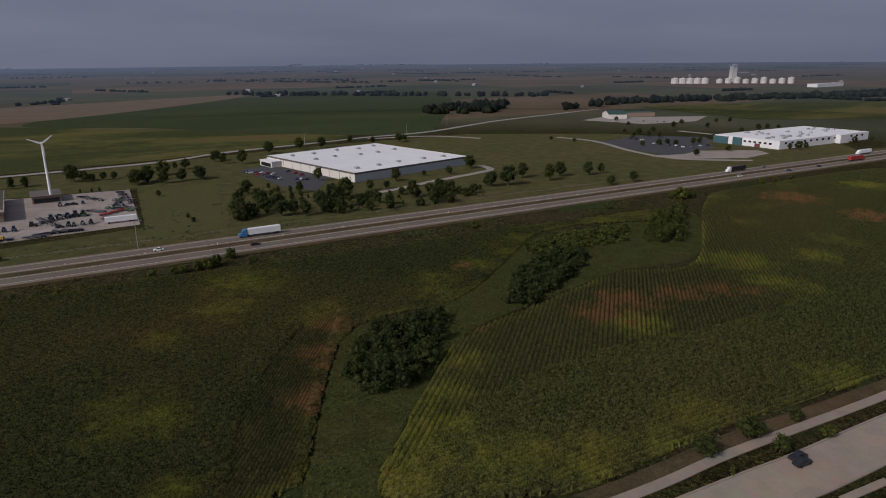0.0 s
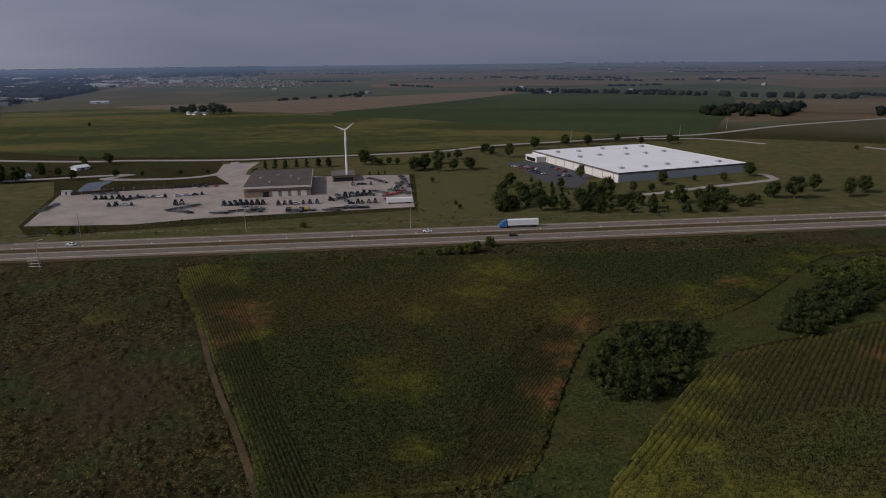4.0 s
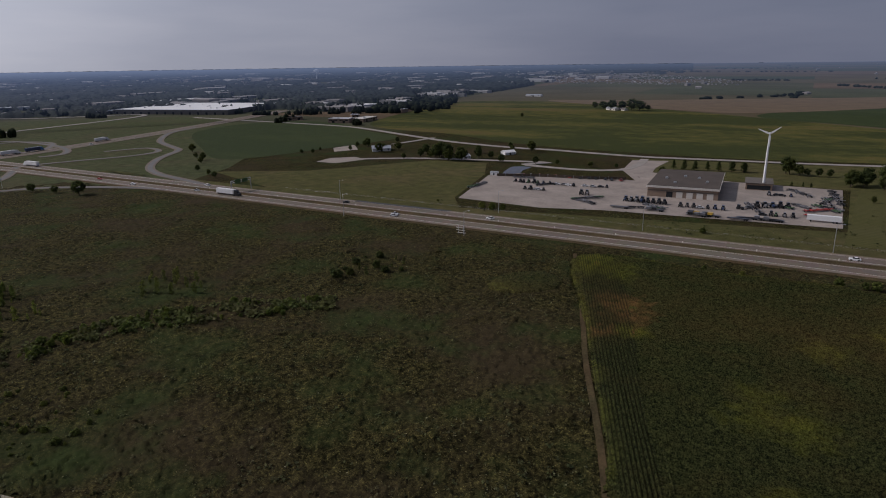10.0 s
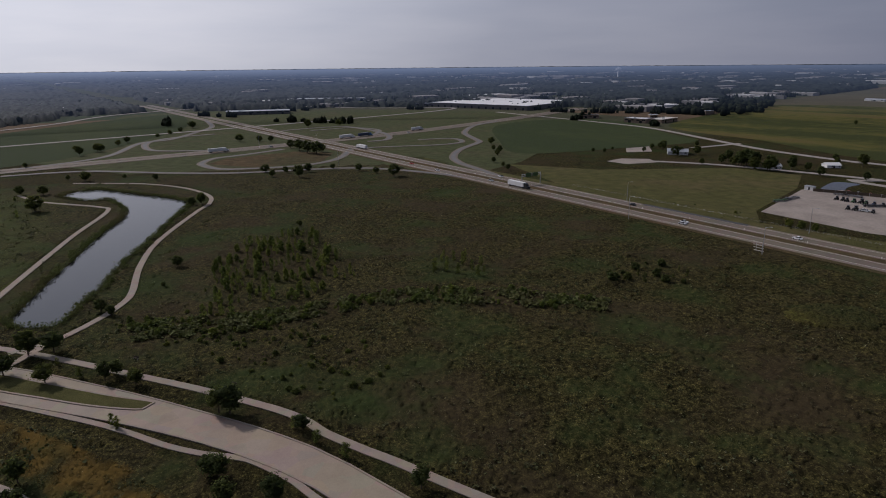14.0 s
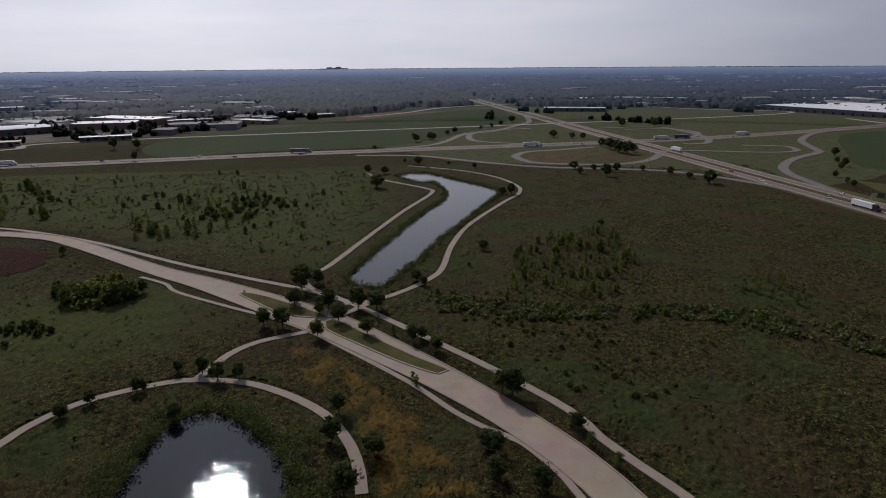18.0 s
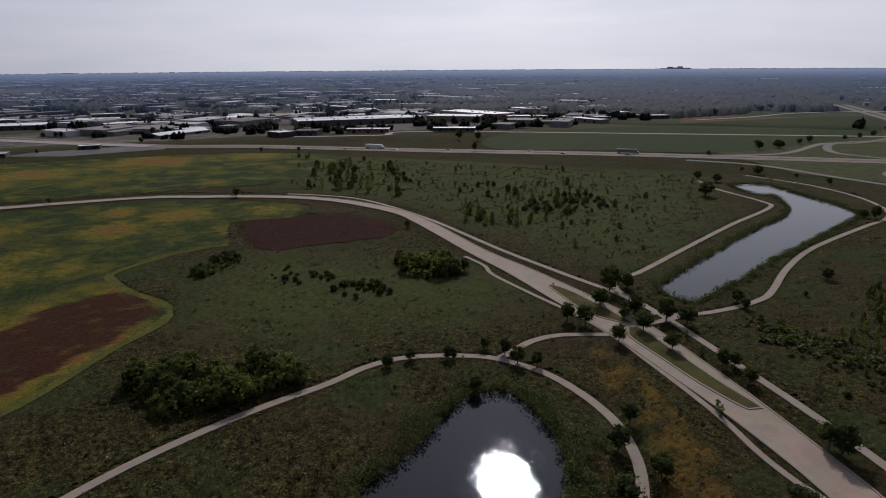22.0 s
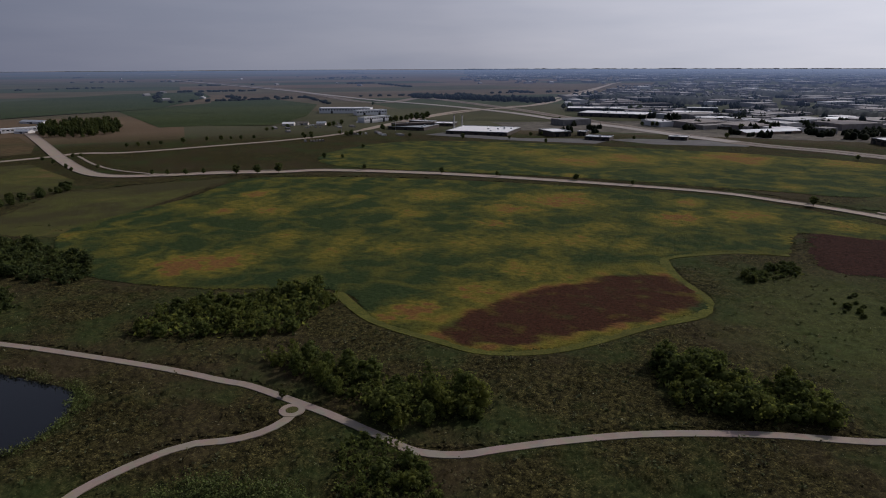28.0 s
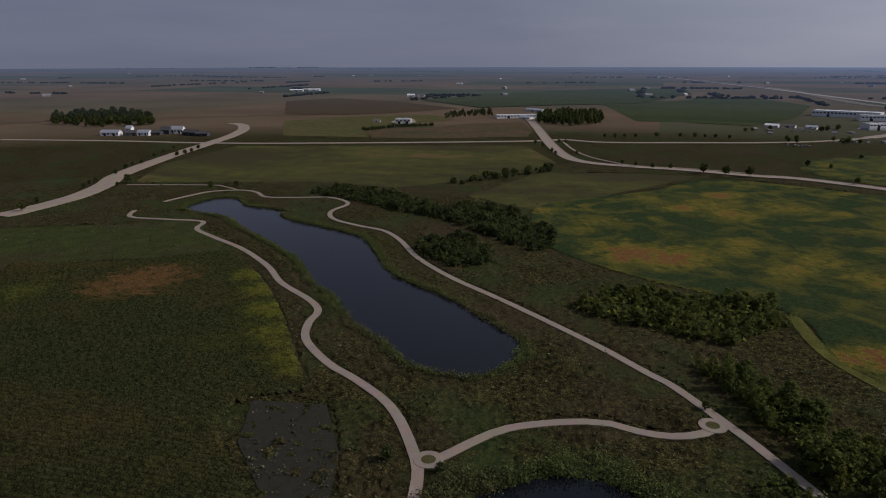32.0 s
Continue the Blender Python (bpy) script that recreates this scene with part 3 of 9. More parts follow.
YARD_ROWS = [(-368.9, 285.6, -329.2, 309.8, 13), (-387.6, 307.3, -323, 351.9, 13), (-341.9, 274.6, -328, 283.2, 5), (-325.1, 312.3, -310.3, 326.2, 4), (-297.1, 277.4, -290.1, 298, 5), (-366.5, 246.6, -376.3, 266.9, 5), (-246.5, 314.7, -224.4, 328.4, 7), (-221.2, 336.4, -220.4, 345.2, 2), (-206.6, 333.5, -191.8, 342.7, 5), (-236.8, 385.9, -224.2, 396.1, 4), (-201.5, 385.6, -209.5, 418, 5), (-261.6, 288, -245.9, 301.5, 4), (-228.8, 304.6, -216.9, 308.4, 3), (-207.1, 318.1, -192.7, 327.1, 4)]
YARD_BIG = [(-277.6, 301.6, -253.9, 314.2, 8), (-306.9, 291.9, -301.8, 297.1, 2), (-220.7, 349.2, -206.3, 364.6, 5)]
YARD_RED = [(-190, 351.7, -177.1, 355.7, 5), (-196.2, 360.1, -189.8, 376.9, 4)]
YARD_CLUTTER = [(-221.3, 432.8, -192.1, 391.2, 5), (-212.1, 407.1, -183.8, 370.3, 5), (-203.5, 380.3, -185.5, 377.3, 5), (-238, 414.1, -215.6, 401.9, 4), (-210.7, 372.6, -199, 370, 3), (-229.3, 354.6, -208.9, 337.7, 4), (-222.3, 360.1, -204.4, 361.2, 5), (-380.9, 296.8, -370, 306.6, 4), (-346.3, 289.7, -344.3, 299.9, 3), (-297.3, 279.2, -279, 278.7, 4), (-263, 302.9, -244.7, 302, 3)]
LOT_ROWS = [(-158.7, 508.9, -136.6, 489.9, 7), (-136, 487.4, -120, 474.7, 5), (-111.5, 474.3, -99.7, 473.8, 3), (-126.9, 512.9, -106, 488.6, 3), (-150, 505.6, -129.5, 494, 4)]
FACTORY_LOT = [(211.3, 664.4, 245.4, 631.8, 6), (201.8, 714.2, 212.6, 688.1, 3), (229.2, 632.7, 268.2, 647.5, 4), (263.4, 910.4, 303.8, 890.4, 5)]
CARS_FREEWAY = [(-373, 161), (-286, 209), (-325, 169), (-90, 297), (-324, 170), (-136, 294), (217, 472), (255, 509), (262, 500), (296, 518), (-466, 85), (-488, 105), (-562, 35), (-519, 49)]
CARS_CROSS = [(-684, -106), (-812, 63), (-467, -424), (-484, -404), (-403, -533), (-532, -332), (-368, -581), (-424, -481)]
SEMIS_FREEWAY = [(-94, 317), (223, 497), (346, 546), (379, 574), (-440, 103), (-679, -7)]
SEMIS_CROSS = [(-678, -147), (-777, -17), (-779, 1), (-843, 48), (-513, -343), (-392, -557)]
LIGHT_POLES = [(-337, 140), (-262, 173), (-220, 255), (-145, 294), (-294, 218), (-43, 758), (4, 860), (-144, 672), (-563, -31), (-700, -120), (-709, -61), (-380, 156), (235, -793), (179, -856)]
YARD_FENCE = [(-394, 290), (-373, 314), (-348, 334), (-326, 356)]
TOWN_GROVES = [(-1173, -301, -1137, -228, 9), (-1280, -131, -1270, -125, 3), (-1288, -200, -1260, -146, 7), (-1415, -57, -1388, 26, 5), (-1044, -175, -970, -22, 14), (-1516, -406, -1475, -198, 16), (-1260, 60, -1240, 110, 4), (-1105, 366, -1029, 652, 22), (-1130, 300, -1040, 480, 16), (-990, -300, -1120, -330, 8), (-900, 395, -830, 372, 5), (-1000, 330, -950, 300, 5)]
TOWN_HALLS = [(-1190, -200, 110, 34, 6, 100), (-3539, -344, 480, 60, 10, 96), (-1560, -120, 150, 40, 7, 94), (-1330, 120, 70, 30, 6, 85)]
TOWN_A = [(-1157, 447), (-4674, 1852), (-3238, 2749), (-2010, 1730), (-1294, 817), (-1097, 596)]
TOWN_B = [(-1342, -709), (-5100, -2649), (-2835, 1622), (-1108, 535), (-1181, 247), (-1434, -71), (-1341, -396)]
TOWN_C = [(-401, -759), (-2302, -4217), (-3032, -1233), (-1149, -524), (-846, -589), (-618, -624)]
TOWN_D = [(-44, -854), (-91, -1869), (-1138, -3979), (-1915, -3937), (-398, -793)]
SUBURB = [(-1926, 1645), (-3074, 2652), (-2754, 3088), (-1563, 2317), (-1276, 1857)]
SUBURB_EAST = [(-147, -1807), (-357, -2761), (-772, -2763), (-527, -1826)]
ORCHARD = [(-182, -1381), (-502, -1738), (-936, -1909), (-620, -1255)]
EXPOSURES = ((0.0, -0.12, 5800, 18),)
walk(cam, PATH, EXPOSURES)

# ---- daylight ----
SUN_AZ, SUN_EL = 133.0, 36.0   # degrees, turning left from +y; height
sky_world = bpy.data.worlds.new("hazy_sky")
scene.world = sky_world
sky_world.use_nodes = True
wn = sky_world.node_tree.nodes
sky = wn.new("ShaderNodeTexSky")
sky.sky_type = "NISHITA"
sky.sun_disc = False
sky.sun_elevation, sky.sun_rotation = radians(SUN_EL), radians(360 - SUN_AZ)
sky.air_density, sky.dust_density, sky.ozone_density = 1.0, 2.2, 1.2
wl = sky_world.node_tree.links
haze = wn.new("ShaderNodeHueSaturation")
haze.inputs["Saturation"].default_value = 0.35
haze.inputs["Value"].default_value = 0.06
wl.new(sky.outputs[0], haze.inputs["Color"])
# a veil of high haze, brighter the nearer to the sun and thicker low down
tc = wn.new("ShaderNodeTexCoord")
dot = wn.new("ShaderNodeVectorMath")
dot.operation = "DOT_PRODUCT"
dot.inputs[1].default_value = (-math.sin(radians(SUN_AZ)) * math.cos(radians(SUN_EL)), math.cos(radians(SUN_AZ)) * math.cos(radians(SUN_EL)), math.sin(radians(SUN_EL)))
wl.new(tc.outputs["Generated"], dot.inputs[0])
half = wn.new("ShaderNodeMath")
half.operation = "MULTIPLY_ADD"
half.inputs[1].default_value, half.inputs[2].default_value = 0.5, 0.5
wl.new(dot.outputs["Value"], half.inputs[0])
veil = wn.new("ShaderNodeValToRGB")
stops = ((0.2, (0.136, 0.149, 0.188)), (0.515, (0.168, 0.18, 0.219)), (0.75, (0.345, 0.352, 0.375)), (0.87, (0.63, 0.63, 0.62)), (0.93, (0.76, 0.755, 0.725)), (1.0, (1.0, 1.0, 0.96)))
el = veil.color_ramp.elements
while len(el) < len(stops):
    el.new(0.5)
for q, (p, c) in zip(el, stops):
    q.position, q.color = p, (*c, 1)
wl.new(half.outputs[0], veil.inputs[0])
sep = wn.new("ShaderNodeSeparateXYZ")
low = wn.new("ShaderNodeValToRGB")
low.color_ramp.elements[0].position, low.color_ramp.elements[0].color = 0.0, (1.12, 1.12, 1.1, 1)
low.color_ramp.elements[1].position, low.color_ramp.elements[1].color = 0.14, (0.96, 0.965, 0.98, 1)
high_sky = low.color_ramp.elements.new(0.5)
high_sky.color = (0.56, 0.6, 0.68, 1)
wl.new(tc.outputs["Generated"], sep.inputs[0])
wl.new(sep.outputs["Z"], low.inputs[0])
mp = wn.new("ShaderNodeMapping")
mp.inputs["Scale"].default_value = (2.0, 2.0, 14.0)
cloud = wn.new("ShaderNodeTexNoise")
cloud.inputs["Scale"].default_value, cloud.inputs["Detail"].default_value = 1.6, 5.0
wisp = wn.new("ShaderNodeValToRGB")
wisp.color_ramp.elements[0].position, wisp.color_ramp.elements[0].color = 0.35, (0.96, 0.965, 0.98, 1)
wisp.color_ramp.elements[1].position, wisp.color_ramp.elements[1].color = 0.72, (1.16, 1.13, 1.1, 1)
wl.new(tc.outputs["Generated"], mp.inputs["Vector"])
wl.new(mp.outputs[0], cloud.inputs["Vector"])
wl.new(cloud.outputs["Fac"], wisp.inputs[0])
last = veil.outputs[0]
for other in (low.outputs[0], wisp.outputs[0]):
    mx = wn.new("ShaderNodeMix")
    mx.data_type, mx.blend_type = "RGBA", "MULTIPLY"
    mx.inputs[0].default_value = 1.0
    wl.new(last, mx.inputs[6])
    wl.new(other, mx.inputs[7])
    last = mx.outputs[2]
both = wn.new("ShaderNodeMix")
both.data_type = "RGBA"
both.inputs[0].default_value = 0.8
wl.new(haze.outputs[0], both.inputs[6])
wl.new(last, both.inputs[7])
wl.new(both.outputs[2], wn["Background"].inputs[0])
sun = new("sun", bpy.data.lights.new("sun", "SUN"))
sun.data.energy, sun.data.angle, sun.data.color = 2.65, radians(0.6), (1.0, 0.895, 0.75)
sd = Vector((-math.sin(radians(SUN_AZ)) * math.cos(radians(SUN_EL)), math.cos(radians(SUN_AZ)) * math.cos(radians(SUN_EL)), math.sin(radians(SUN_EL))))
sun.matrix_world = look(sd * 300, (0, 0, 0))


# ---- materials ----
class Mat:
    """A small builder of node materials."""

    def __init__(self, name, rough=0.9, metal=0.0, spec=0.3):
        self.m = bpy.data.materials.new(name)
        self.m.use_nodes = True
        self.t = self.m.node_tree
        self.b = self.t.nodes["Principled BSDF"]
        self.b.inputs["Roughness"].default_value = rough
        self.b.inputs["Metallic"].default_value = metal
        self.b.inputs["Specular IOR Level"].default_value = spec
        self.co = None

    def node(self, kind, **kw):
        n = self.t.nodes.new("ShaderNode" + kind)
        for k, v in kw.items():
            if k == "mode":
                n.blend_type = v
            elif k == "op":
                n.operation = v
            elif k == "dtype":
                n.data_type = v
        return n

    def link(self, a, b):
        self.t.links.new(a, b)

    def coord(self):
        if self.co is None:
            self.co = self.node("NewGeometry").outputs["Position"]
        return self.co

    def scaled(self, sx, sy, sz=1.0, rot=0.0, src=None):
        turn = self.node("Mapping")
        turn.inputs["Rotation"].default_value = (0, 0, radians(rot))
        self.link(src or self.coord(), turn.inputs["Vector"])
        n = self.node("Mapping")
        n.inputs["Scale"].default_value = (sx, sy, sz)
        self.link(turn.outputs[0], n.inputs["Vector"])
        return n.outputs[0]

    def noise(self, scale, detail=4.0, rough=0.6, src=None, distort=0.0):
        n = self.node("TexNoise")
        n.inputs["Scale"].default_value = scale
        n.inputs["Detail"].default_value = detail
        n.inputs["Roughness"].default_value = rough
        n.inputs["Distortion"].default_value = distort
        self.link(src or self.coord(), n.inputs["Vector"])
        return n.outputs["Fac"]

    def voronoi(self, scale, src=None, out="Color"):
        n = self.node("TexVoronoi")
        n.inputs["Scale"].default_value = scale
        self.link(src or self.coord(), n.inputs["Vector"])
        return n.outputs[out]

    def ramp(self, fac, stops):
        n = self.node("ValToRGB")
        e = n.color_ramp.elements
        while len(e) < len(stops):
            e.new(0.5)
        for k, (p, c) in enumerate(stops):
            e[k].position = p
            e[k].color = (*c, 1) if len(c) == 3 else c
        self.link(fac, n.inputs[0])
        return n.outputs[0]

    def mix(self, fac, a, b, mode="MIX"):
        n = self.node("Mix", dtype="RGBA", mode=mode)
        for sock, v in ((n.inputs[0], fac), (n.inputs[6], a), (n.inputs[7], b)):
            if isinstance(v, (int, float)):
                sock.default_value = v
            elif isinstance(v, tuple):
                sock.default_value = (*v, 1)
            else:
                self.link(v, sock)
        return n.outputs[2]

    def base(self, c):
        if isinstance(c, tuple):
            self.b.inputs["Base Color"].default_value = (*c, 1)
        else:
            self.link(c, self.b.inputs["Base Color"])
        return self

    def thin(self, c, share):
        """Light passes through the leaf."""
        tr = self.node("BsdfTranslucent")
        mx = self.node("MixShader")
        mx.inputs[0].default_value = share
        self.link(self.mix(1.0, c, (1.5, 1.5, 1.2), "MULTIPLY"), tr.inputs["Color"])
        self.link(self.b.outputs[0], mx.inputs[1])
        self.link(tr.outputs[0], mx.inputs[2])
        self.link(mx.outputs[0], self.t.nodes["Material Output"].inputs["Surface"])

    def bump(self, h, strength=0.5, dist=0.1):
        n = self.node("Bump")
        n.inputs["Strength"].default_value = strength
        n.inputs["Distance"].default_value = dist
        self.link(h, n.inputs["Height"])
        self.link(n.outputs[0], self.b.inputs["Normal"])
        return self


G0, G1 = (0.0, 0.0, 0.0), (1.0, 1.0, 1.0)


def grass_mat(name, dark, mid, dry, fine=1.2, coarse=0.02, dryness=0.55):
    """Grass or weeds: blades and tufts, with dry drifts tens of metres wide."""
    m = Mat(name, 1.0, 0, 0.04)
    tuft = m.noise(fine, 6, 0.75)
    big = m.noise(coarse, 5, 0.6, distort=0.6)
    c = m.ramp(tuft, [(0.32, dark), (0.62, mid)])
    d = m.ramp(big, [(dryness - 0.08, G0), (dryness + 0.14, G1)])
    c = m.mix(d, c, m.mix(tuft, dark, dry))
    mm = m.noise(coarse * 6, 4, 0.6)
    c = m.mix(0.55, c, m.ramp(mm, [(0.3, (0.45, 0.45, 0.45)), (0.7, (1.35, 1.3, 1.2))]), "MULTIPLY")
    m.base(c)
    m.bump(tuft, 0.8, 0.5)
    return m.m


def crop_mat(name, dark, light, yellow, rust, rot, rows=0.65, patch=0.012, y0=0.56, r0=0.68, deep=0.5):
    """A crop in rows, with yellowed and rusty drifts."""
    m = Mat(name, 1.0, 0, 0.05)
    leaf = m.noise(2.2, 5, 0.7)
    c = m.ramp(leaf, [(0.3, dark), (0.7, light)])
    src = m.scaled(1.0, 0.35, 1.0, rot)
    big = m.noise(patch, 5, 0.62, src=src, distort=0.4)
    mid = m.noise(patch * 7, 4, 0.6)
    b2 = m.mix(0.25, big, mid)
    c = m.mix(m.ramp(b2, [(y0 - 0.06, G0), (y0 + 0.05, G1)]), c, m.mix(leaf, dark, yellow))
    c = m.mix(m.ramp(b2, [(r0 - 0.05, G0), (r0 + 0.05, G1)]), c, m.mix(leaf, dark, rust))
    rowsrc = m.scaled(rows, rows * 0.04, 1.0, rot)
    w = m.node("TexWave")
    w.inputs["Scale"].default_value = 1.0
    w.inputs["Distortion"].default_value = 0.6
    w.inputs["Detail"].default_value = 2.0
    m.link(rowsrc, w.inputs["Vector"])
    c = m.mix(deep, c, m.ramp(w.outputs["Fac"], [(0.1, (0.45, 0.45, 0.45)), (0.8, (1.2, 1.2, 1.2))]), "MULTIPLY")
    m.base(c)
    m.bump(w.outputs["Fac"], deep, 0.2)
    return m.m


def plain_mat(name, col, rough=0.8, var=0.25, scale=0.6, metal=0.0, spec=0.3, streak=None):
    """A plain surface with stains and grain."""
    m = Mat(name, rough, metal, spec)
    n1 = m.noise(scale, 6, 0.65)
    n2 = m.noise(scale * 12, 4, 0.6)
    k = m.mix(0.35, n1, n2)
    lo, hi = 1.0 - var, 1.0 + var
    c = m.mix(1.0, col, m.ramp(k, [(0.3, (lo, lo, lo)), (0.7, (hi, hi, hi))]), "MULTIPLY")
    m.base(c)
    m.bump(n2, 0.15, 0.02)
    return m.m


def concrete_mat(name, col, joint=4.6, rot=0.0):
    """Concrete slabs with tyre tracks, stains and seams."""
    m = Mat(name, 0.85, 0, 0.25)
    k = m.mix(0.4, m.noise(0.15, 6, 0.7), m.noise(3.0, 5, 0.7))
    c = m.mix(1.0, col, m.ramp(k, [(0.3, (0.78, 0.77, 0.76)), (0.7, (1.14, 1.13, 1.12))]), "MULTIPLY")
    v = m.voronoi(1.0 / joint)
    c = m.mix(0.12, c, m.mix(1.0, col, v, "MULTIPLY"))
    m.base(c)
    m.bump(k, 0.2, 0.03)
    return m.m


def leaf_mat(name, dark, light):
    """Leaves: each clump of its own green."""
    m = Mat(name, 0.9, 0, 0.08)
    g = m.node("NewGeometry")
    oi = m.node("ObjectInfo")
    c = m.ramp(g.outputs["Random Per Island"], [(0.0, dark), (0.55, light), (1.0, tuple(k * 1.15 for k in light))])
    at = m.node("Attribute")
    at.attribute_name = "tone"
    add = m.node("Math", op="ADD")
    m.link(oi.outputs["Random"], add.inputs[0])
    m.link(at.outputs["Fac"], add.inputs[1])
    fr = m.node("Math", op="FRACT")
    m.link(add.outputs[0], fr.inputs[0])
    t = m.ramp(fr.outputs[0], [(0.0, (0.7, 0.72, 0.7)), (0.5, (1.0, 1.0, 0.9)), (1.0, (1.3, 1.15, 0.85))])
    c = m.mix(0.8, c, t, "MULTIPLY")
    spray = m.noise(1.3, 4, 0.7)
    c = m.mix(0.7, c, m.ramp(spray, [(0.35, (0.4, 0.4, 0.4)), (0.65, (1.45, 1.45, 1.4))]), "MULTIPLY")
    m.base(c)
    m.bump(spray, 0.5, 0.4)
    m.thin(c, 0.55)
    return m.m


M = {}
M["woodland"] = grass_mat("town_lawns", (0.035, 0.042, 0.022), (0.066, 0.072, 0.036), (0.1, 0.085, 0.055), fine=0.2, coarse=0.004)
M["lot"] = plain_mat("worn_car_park", (0.085, 0.08, 0.075), 0.9, 0.5, 0.04)
M["meadow"] = grass_mat("prairie_grass", (0.012, 0.018, 0.006), (0.06, 0.072, 0.02), (0.085, 0.065, 0.035))
M["lawn"] = grass_mat("mown_grass", (0.046, 0.047, 0.018), (0.108, 0.105, 0.039), (0.155, 0.126, 0.06), fine=3.0)
M["lawn_green"] = grass_mat("green_verge_grass", (0.042, 0.05, 0.024), (0.083, 0.094, 0.042), (0.115, 0.1, 0.055), fine=1.5)
M["dry"] = grass_mat("dry_grass", (0.03, 0.03, 0.014), (0.09, 0.08, 0.04), (0.15, 0.1, 0.055), dryness=0.42)
M["corn"] = crop_mat("corn_leaves", (0.015, 0.024, 0.006), (0.055, 0.075, 0.016), (0.15, 0.15, 0.02), (0.16, 0.075, 0.03), 45)
M["soy_far"] = crop_mat("soy_green", (0.03, 0.042, 0.018), (0.052, 0.069, 0.027), (0.075, 0.088, 0.032), (0.1, 0.09, 0.042), 70, patch=0.006, y0=0.53)
M["hay"] = crop_mat("yellowing_soy", (0.028, 0.036, 0.012), (0.066, 0.074, 0.023), (0.19, 0.165, 0.045), (0.2, 0.13, 0.055), 60, patch=0.008, y0=0.52, r0=0.6)
M["striped"] = crop_mat("striped_mown_grass", (0.05, 0.05, 0.018), (0.105, 0.1, 0.035), (0.112, 0.105, 0.043), (0.125, 0.112, 0.056), 60.6, rows=0.09, deep=0.2)
M["draw"] = grass_mat("olive_draw_grass", (0.014, 0.018, 0.006), (0.068, 0.078, 0.02), (0.095, 0.08, 0.028), fine=0.9, coarse=0.03)
M["lush"] = grass_mat("lush_rough_grass", (0.016, 0.019, 0.005), (0.078, 0.086, 0.021), (0.1, 0.085, 0.04), fine=0.8, coarse=0.012)
M["tan"] = plain_mat("ripe_stubble", (0.115, 0.08, 0.044), 0.95, 0.3, 0.03)
M["ripening"] = crop_mat("patchy_ripening_crop", (0.028, 0.028, 0.012), (0.074, 0.066, 0.027), (0.13, 0.135, 0.03), (0.25, 0.14, 0.065), 60, patch=0.009, y0=0.52, r0=0.6)
M["stubble_red"] = crop_mat("ripening_crop", (0.045, 0.034, 0.02), (0.1, 0.07, 0.042), (0.11, 0.085, 0.04), (0.13, 0.075, 0.045), 60, patch=0.006)
M["bare"] = plain_mat("dark_soil", (0.021, 0.019, 0.011), 0.98, 0.35, 0.4)
M["concrete"] = concrete_mat("pale_concrete", (0.3, 0.245, 0.188))
M["path"] = concrete_mat("path_concrete", (0.27, 0.222, 0.175), 2.4)
M["freeway"] = concrete_mat("worn_freeway_concrete", (0.152, 0.124, 0.096))
M["shoulder"] = concrete_mat("pale_shoulder_concrete", (0.208, 0.168, 0.128))
M["strip"] = grass_mat("bright_grass", (0.04, 0.05, 0.012), (0.13, 0.13, 0.03), (0.14, 0.12, 0.04))
M["asphalt"] = plain_mat("asphalt", (0.055, 0.055, 0.058), 0.9, 0.25, 0.3)
M["road_far"] = plain_mat("worn_road", (0.27, 0.24, 0.21), 0.9, 0.2, 0.1)
M["old_asphalt"] = plain_mat("old_grey_asphalt", (0.13, 0.125, 0.12), 0.9, 0.25, 0.1)
M["gravel"] = plain_mat("pale_gravel", (0.27, 0.23, 0.195), 0.95, 0.35, 0.06)
w = Mat("pond_water", 0.02, 0, 0.5)
w.base((0.006, 0.0075, 0.009))
w.b.inputs["IOR"].default_value = 1.33
w.bump(w.noise(1.7, 1.0, 0.5, src=w.scaled(1.0, 0.6, 1.0, -SUN_AZ)), 0.9, 0.034)
M["water"] = w.m
M["leaf"] = leaf_mat("leaves", (0.038, 0.05, 0.017), (0.108, 0.128, 0.038))
M["leaf_dark"] = leaf_mat("dark_leaves", (0.025, 0.034, 0.015), (0.07, 0.087, 0.033))
M["leaf_mid"] = leaf_mat("mid_leaves", (0.014, 0.02, 0.014), (0.034, 0.044, 0.028))
M["leaf_bright"] = leaf_mat("willow_leaves", (0.043, 0.061, 0.018), (0.11, 0.14, 0.039))
M["bark"] = plain_mat("bark", (0.09, 0.07, 0.05), 0.95)
M["white"] = plain_mat("white_membrane", (0.72, 0.71, 0.69), 0.6, 0.08, 0.05)
M["cream"] = plain_mat("cream_metal_wall", (0.62, 0.58, 0.52), 0.6, 0.08, 0.1)
M["wall_grey"] = plain_mat("pale_grey_wall", (0.42, 0.43, 0.45), 0.6, 0.08, 0.1)
M["brown_roof"] = plain_mat("brown_gravel_roof", (0.12, 0.105, 0.09), 0.95, 0.2, 0.15)
M["dealer_roof"] = plain_mat("dark_brown_gravel_roof", (0.072, 0.058, 0.047), 0.95, 0.25, 0.1)
M["brick"] = plain_mat("tan_brick", (0.26, 0.19, 0.14), 0.9, 0.15, 0.8)
M["dark"] = plain_mat("dark_glass", (0.02, 0.024, 0.028), 0.15, 0.1, 0.5)
M["steel"] = plain_mat("galvanised_steel", (0.45, 0.46, 0.47), 0.45, 0.1, 1.0, metal=0.6)
M["mark"] = plain_mat("road_paint", (0.5, 0.48, 0.44), 0.7, 0.15, 2.0)

# ---- building helpers ----
EYE_Z = 85.0


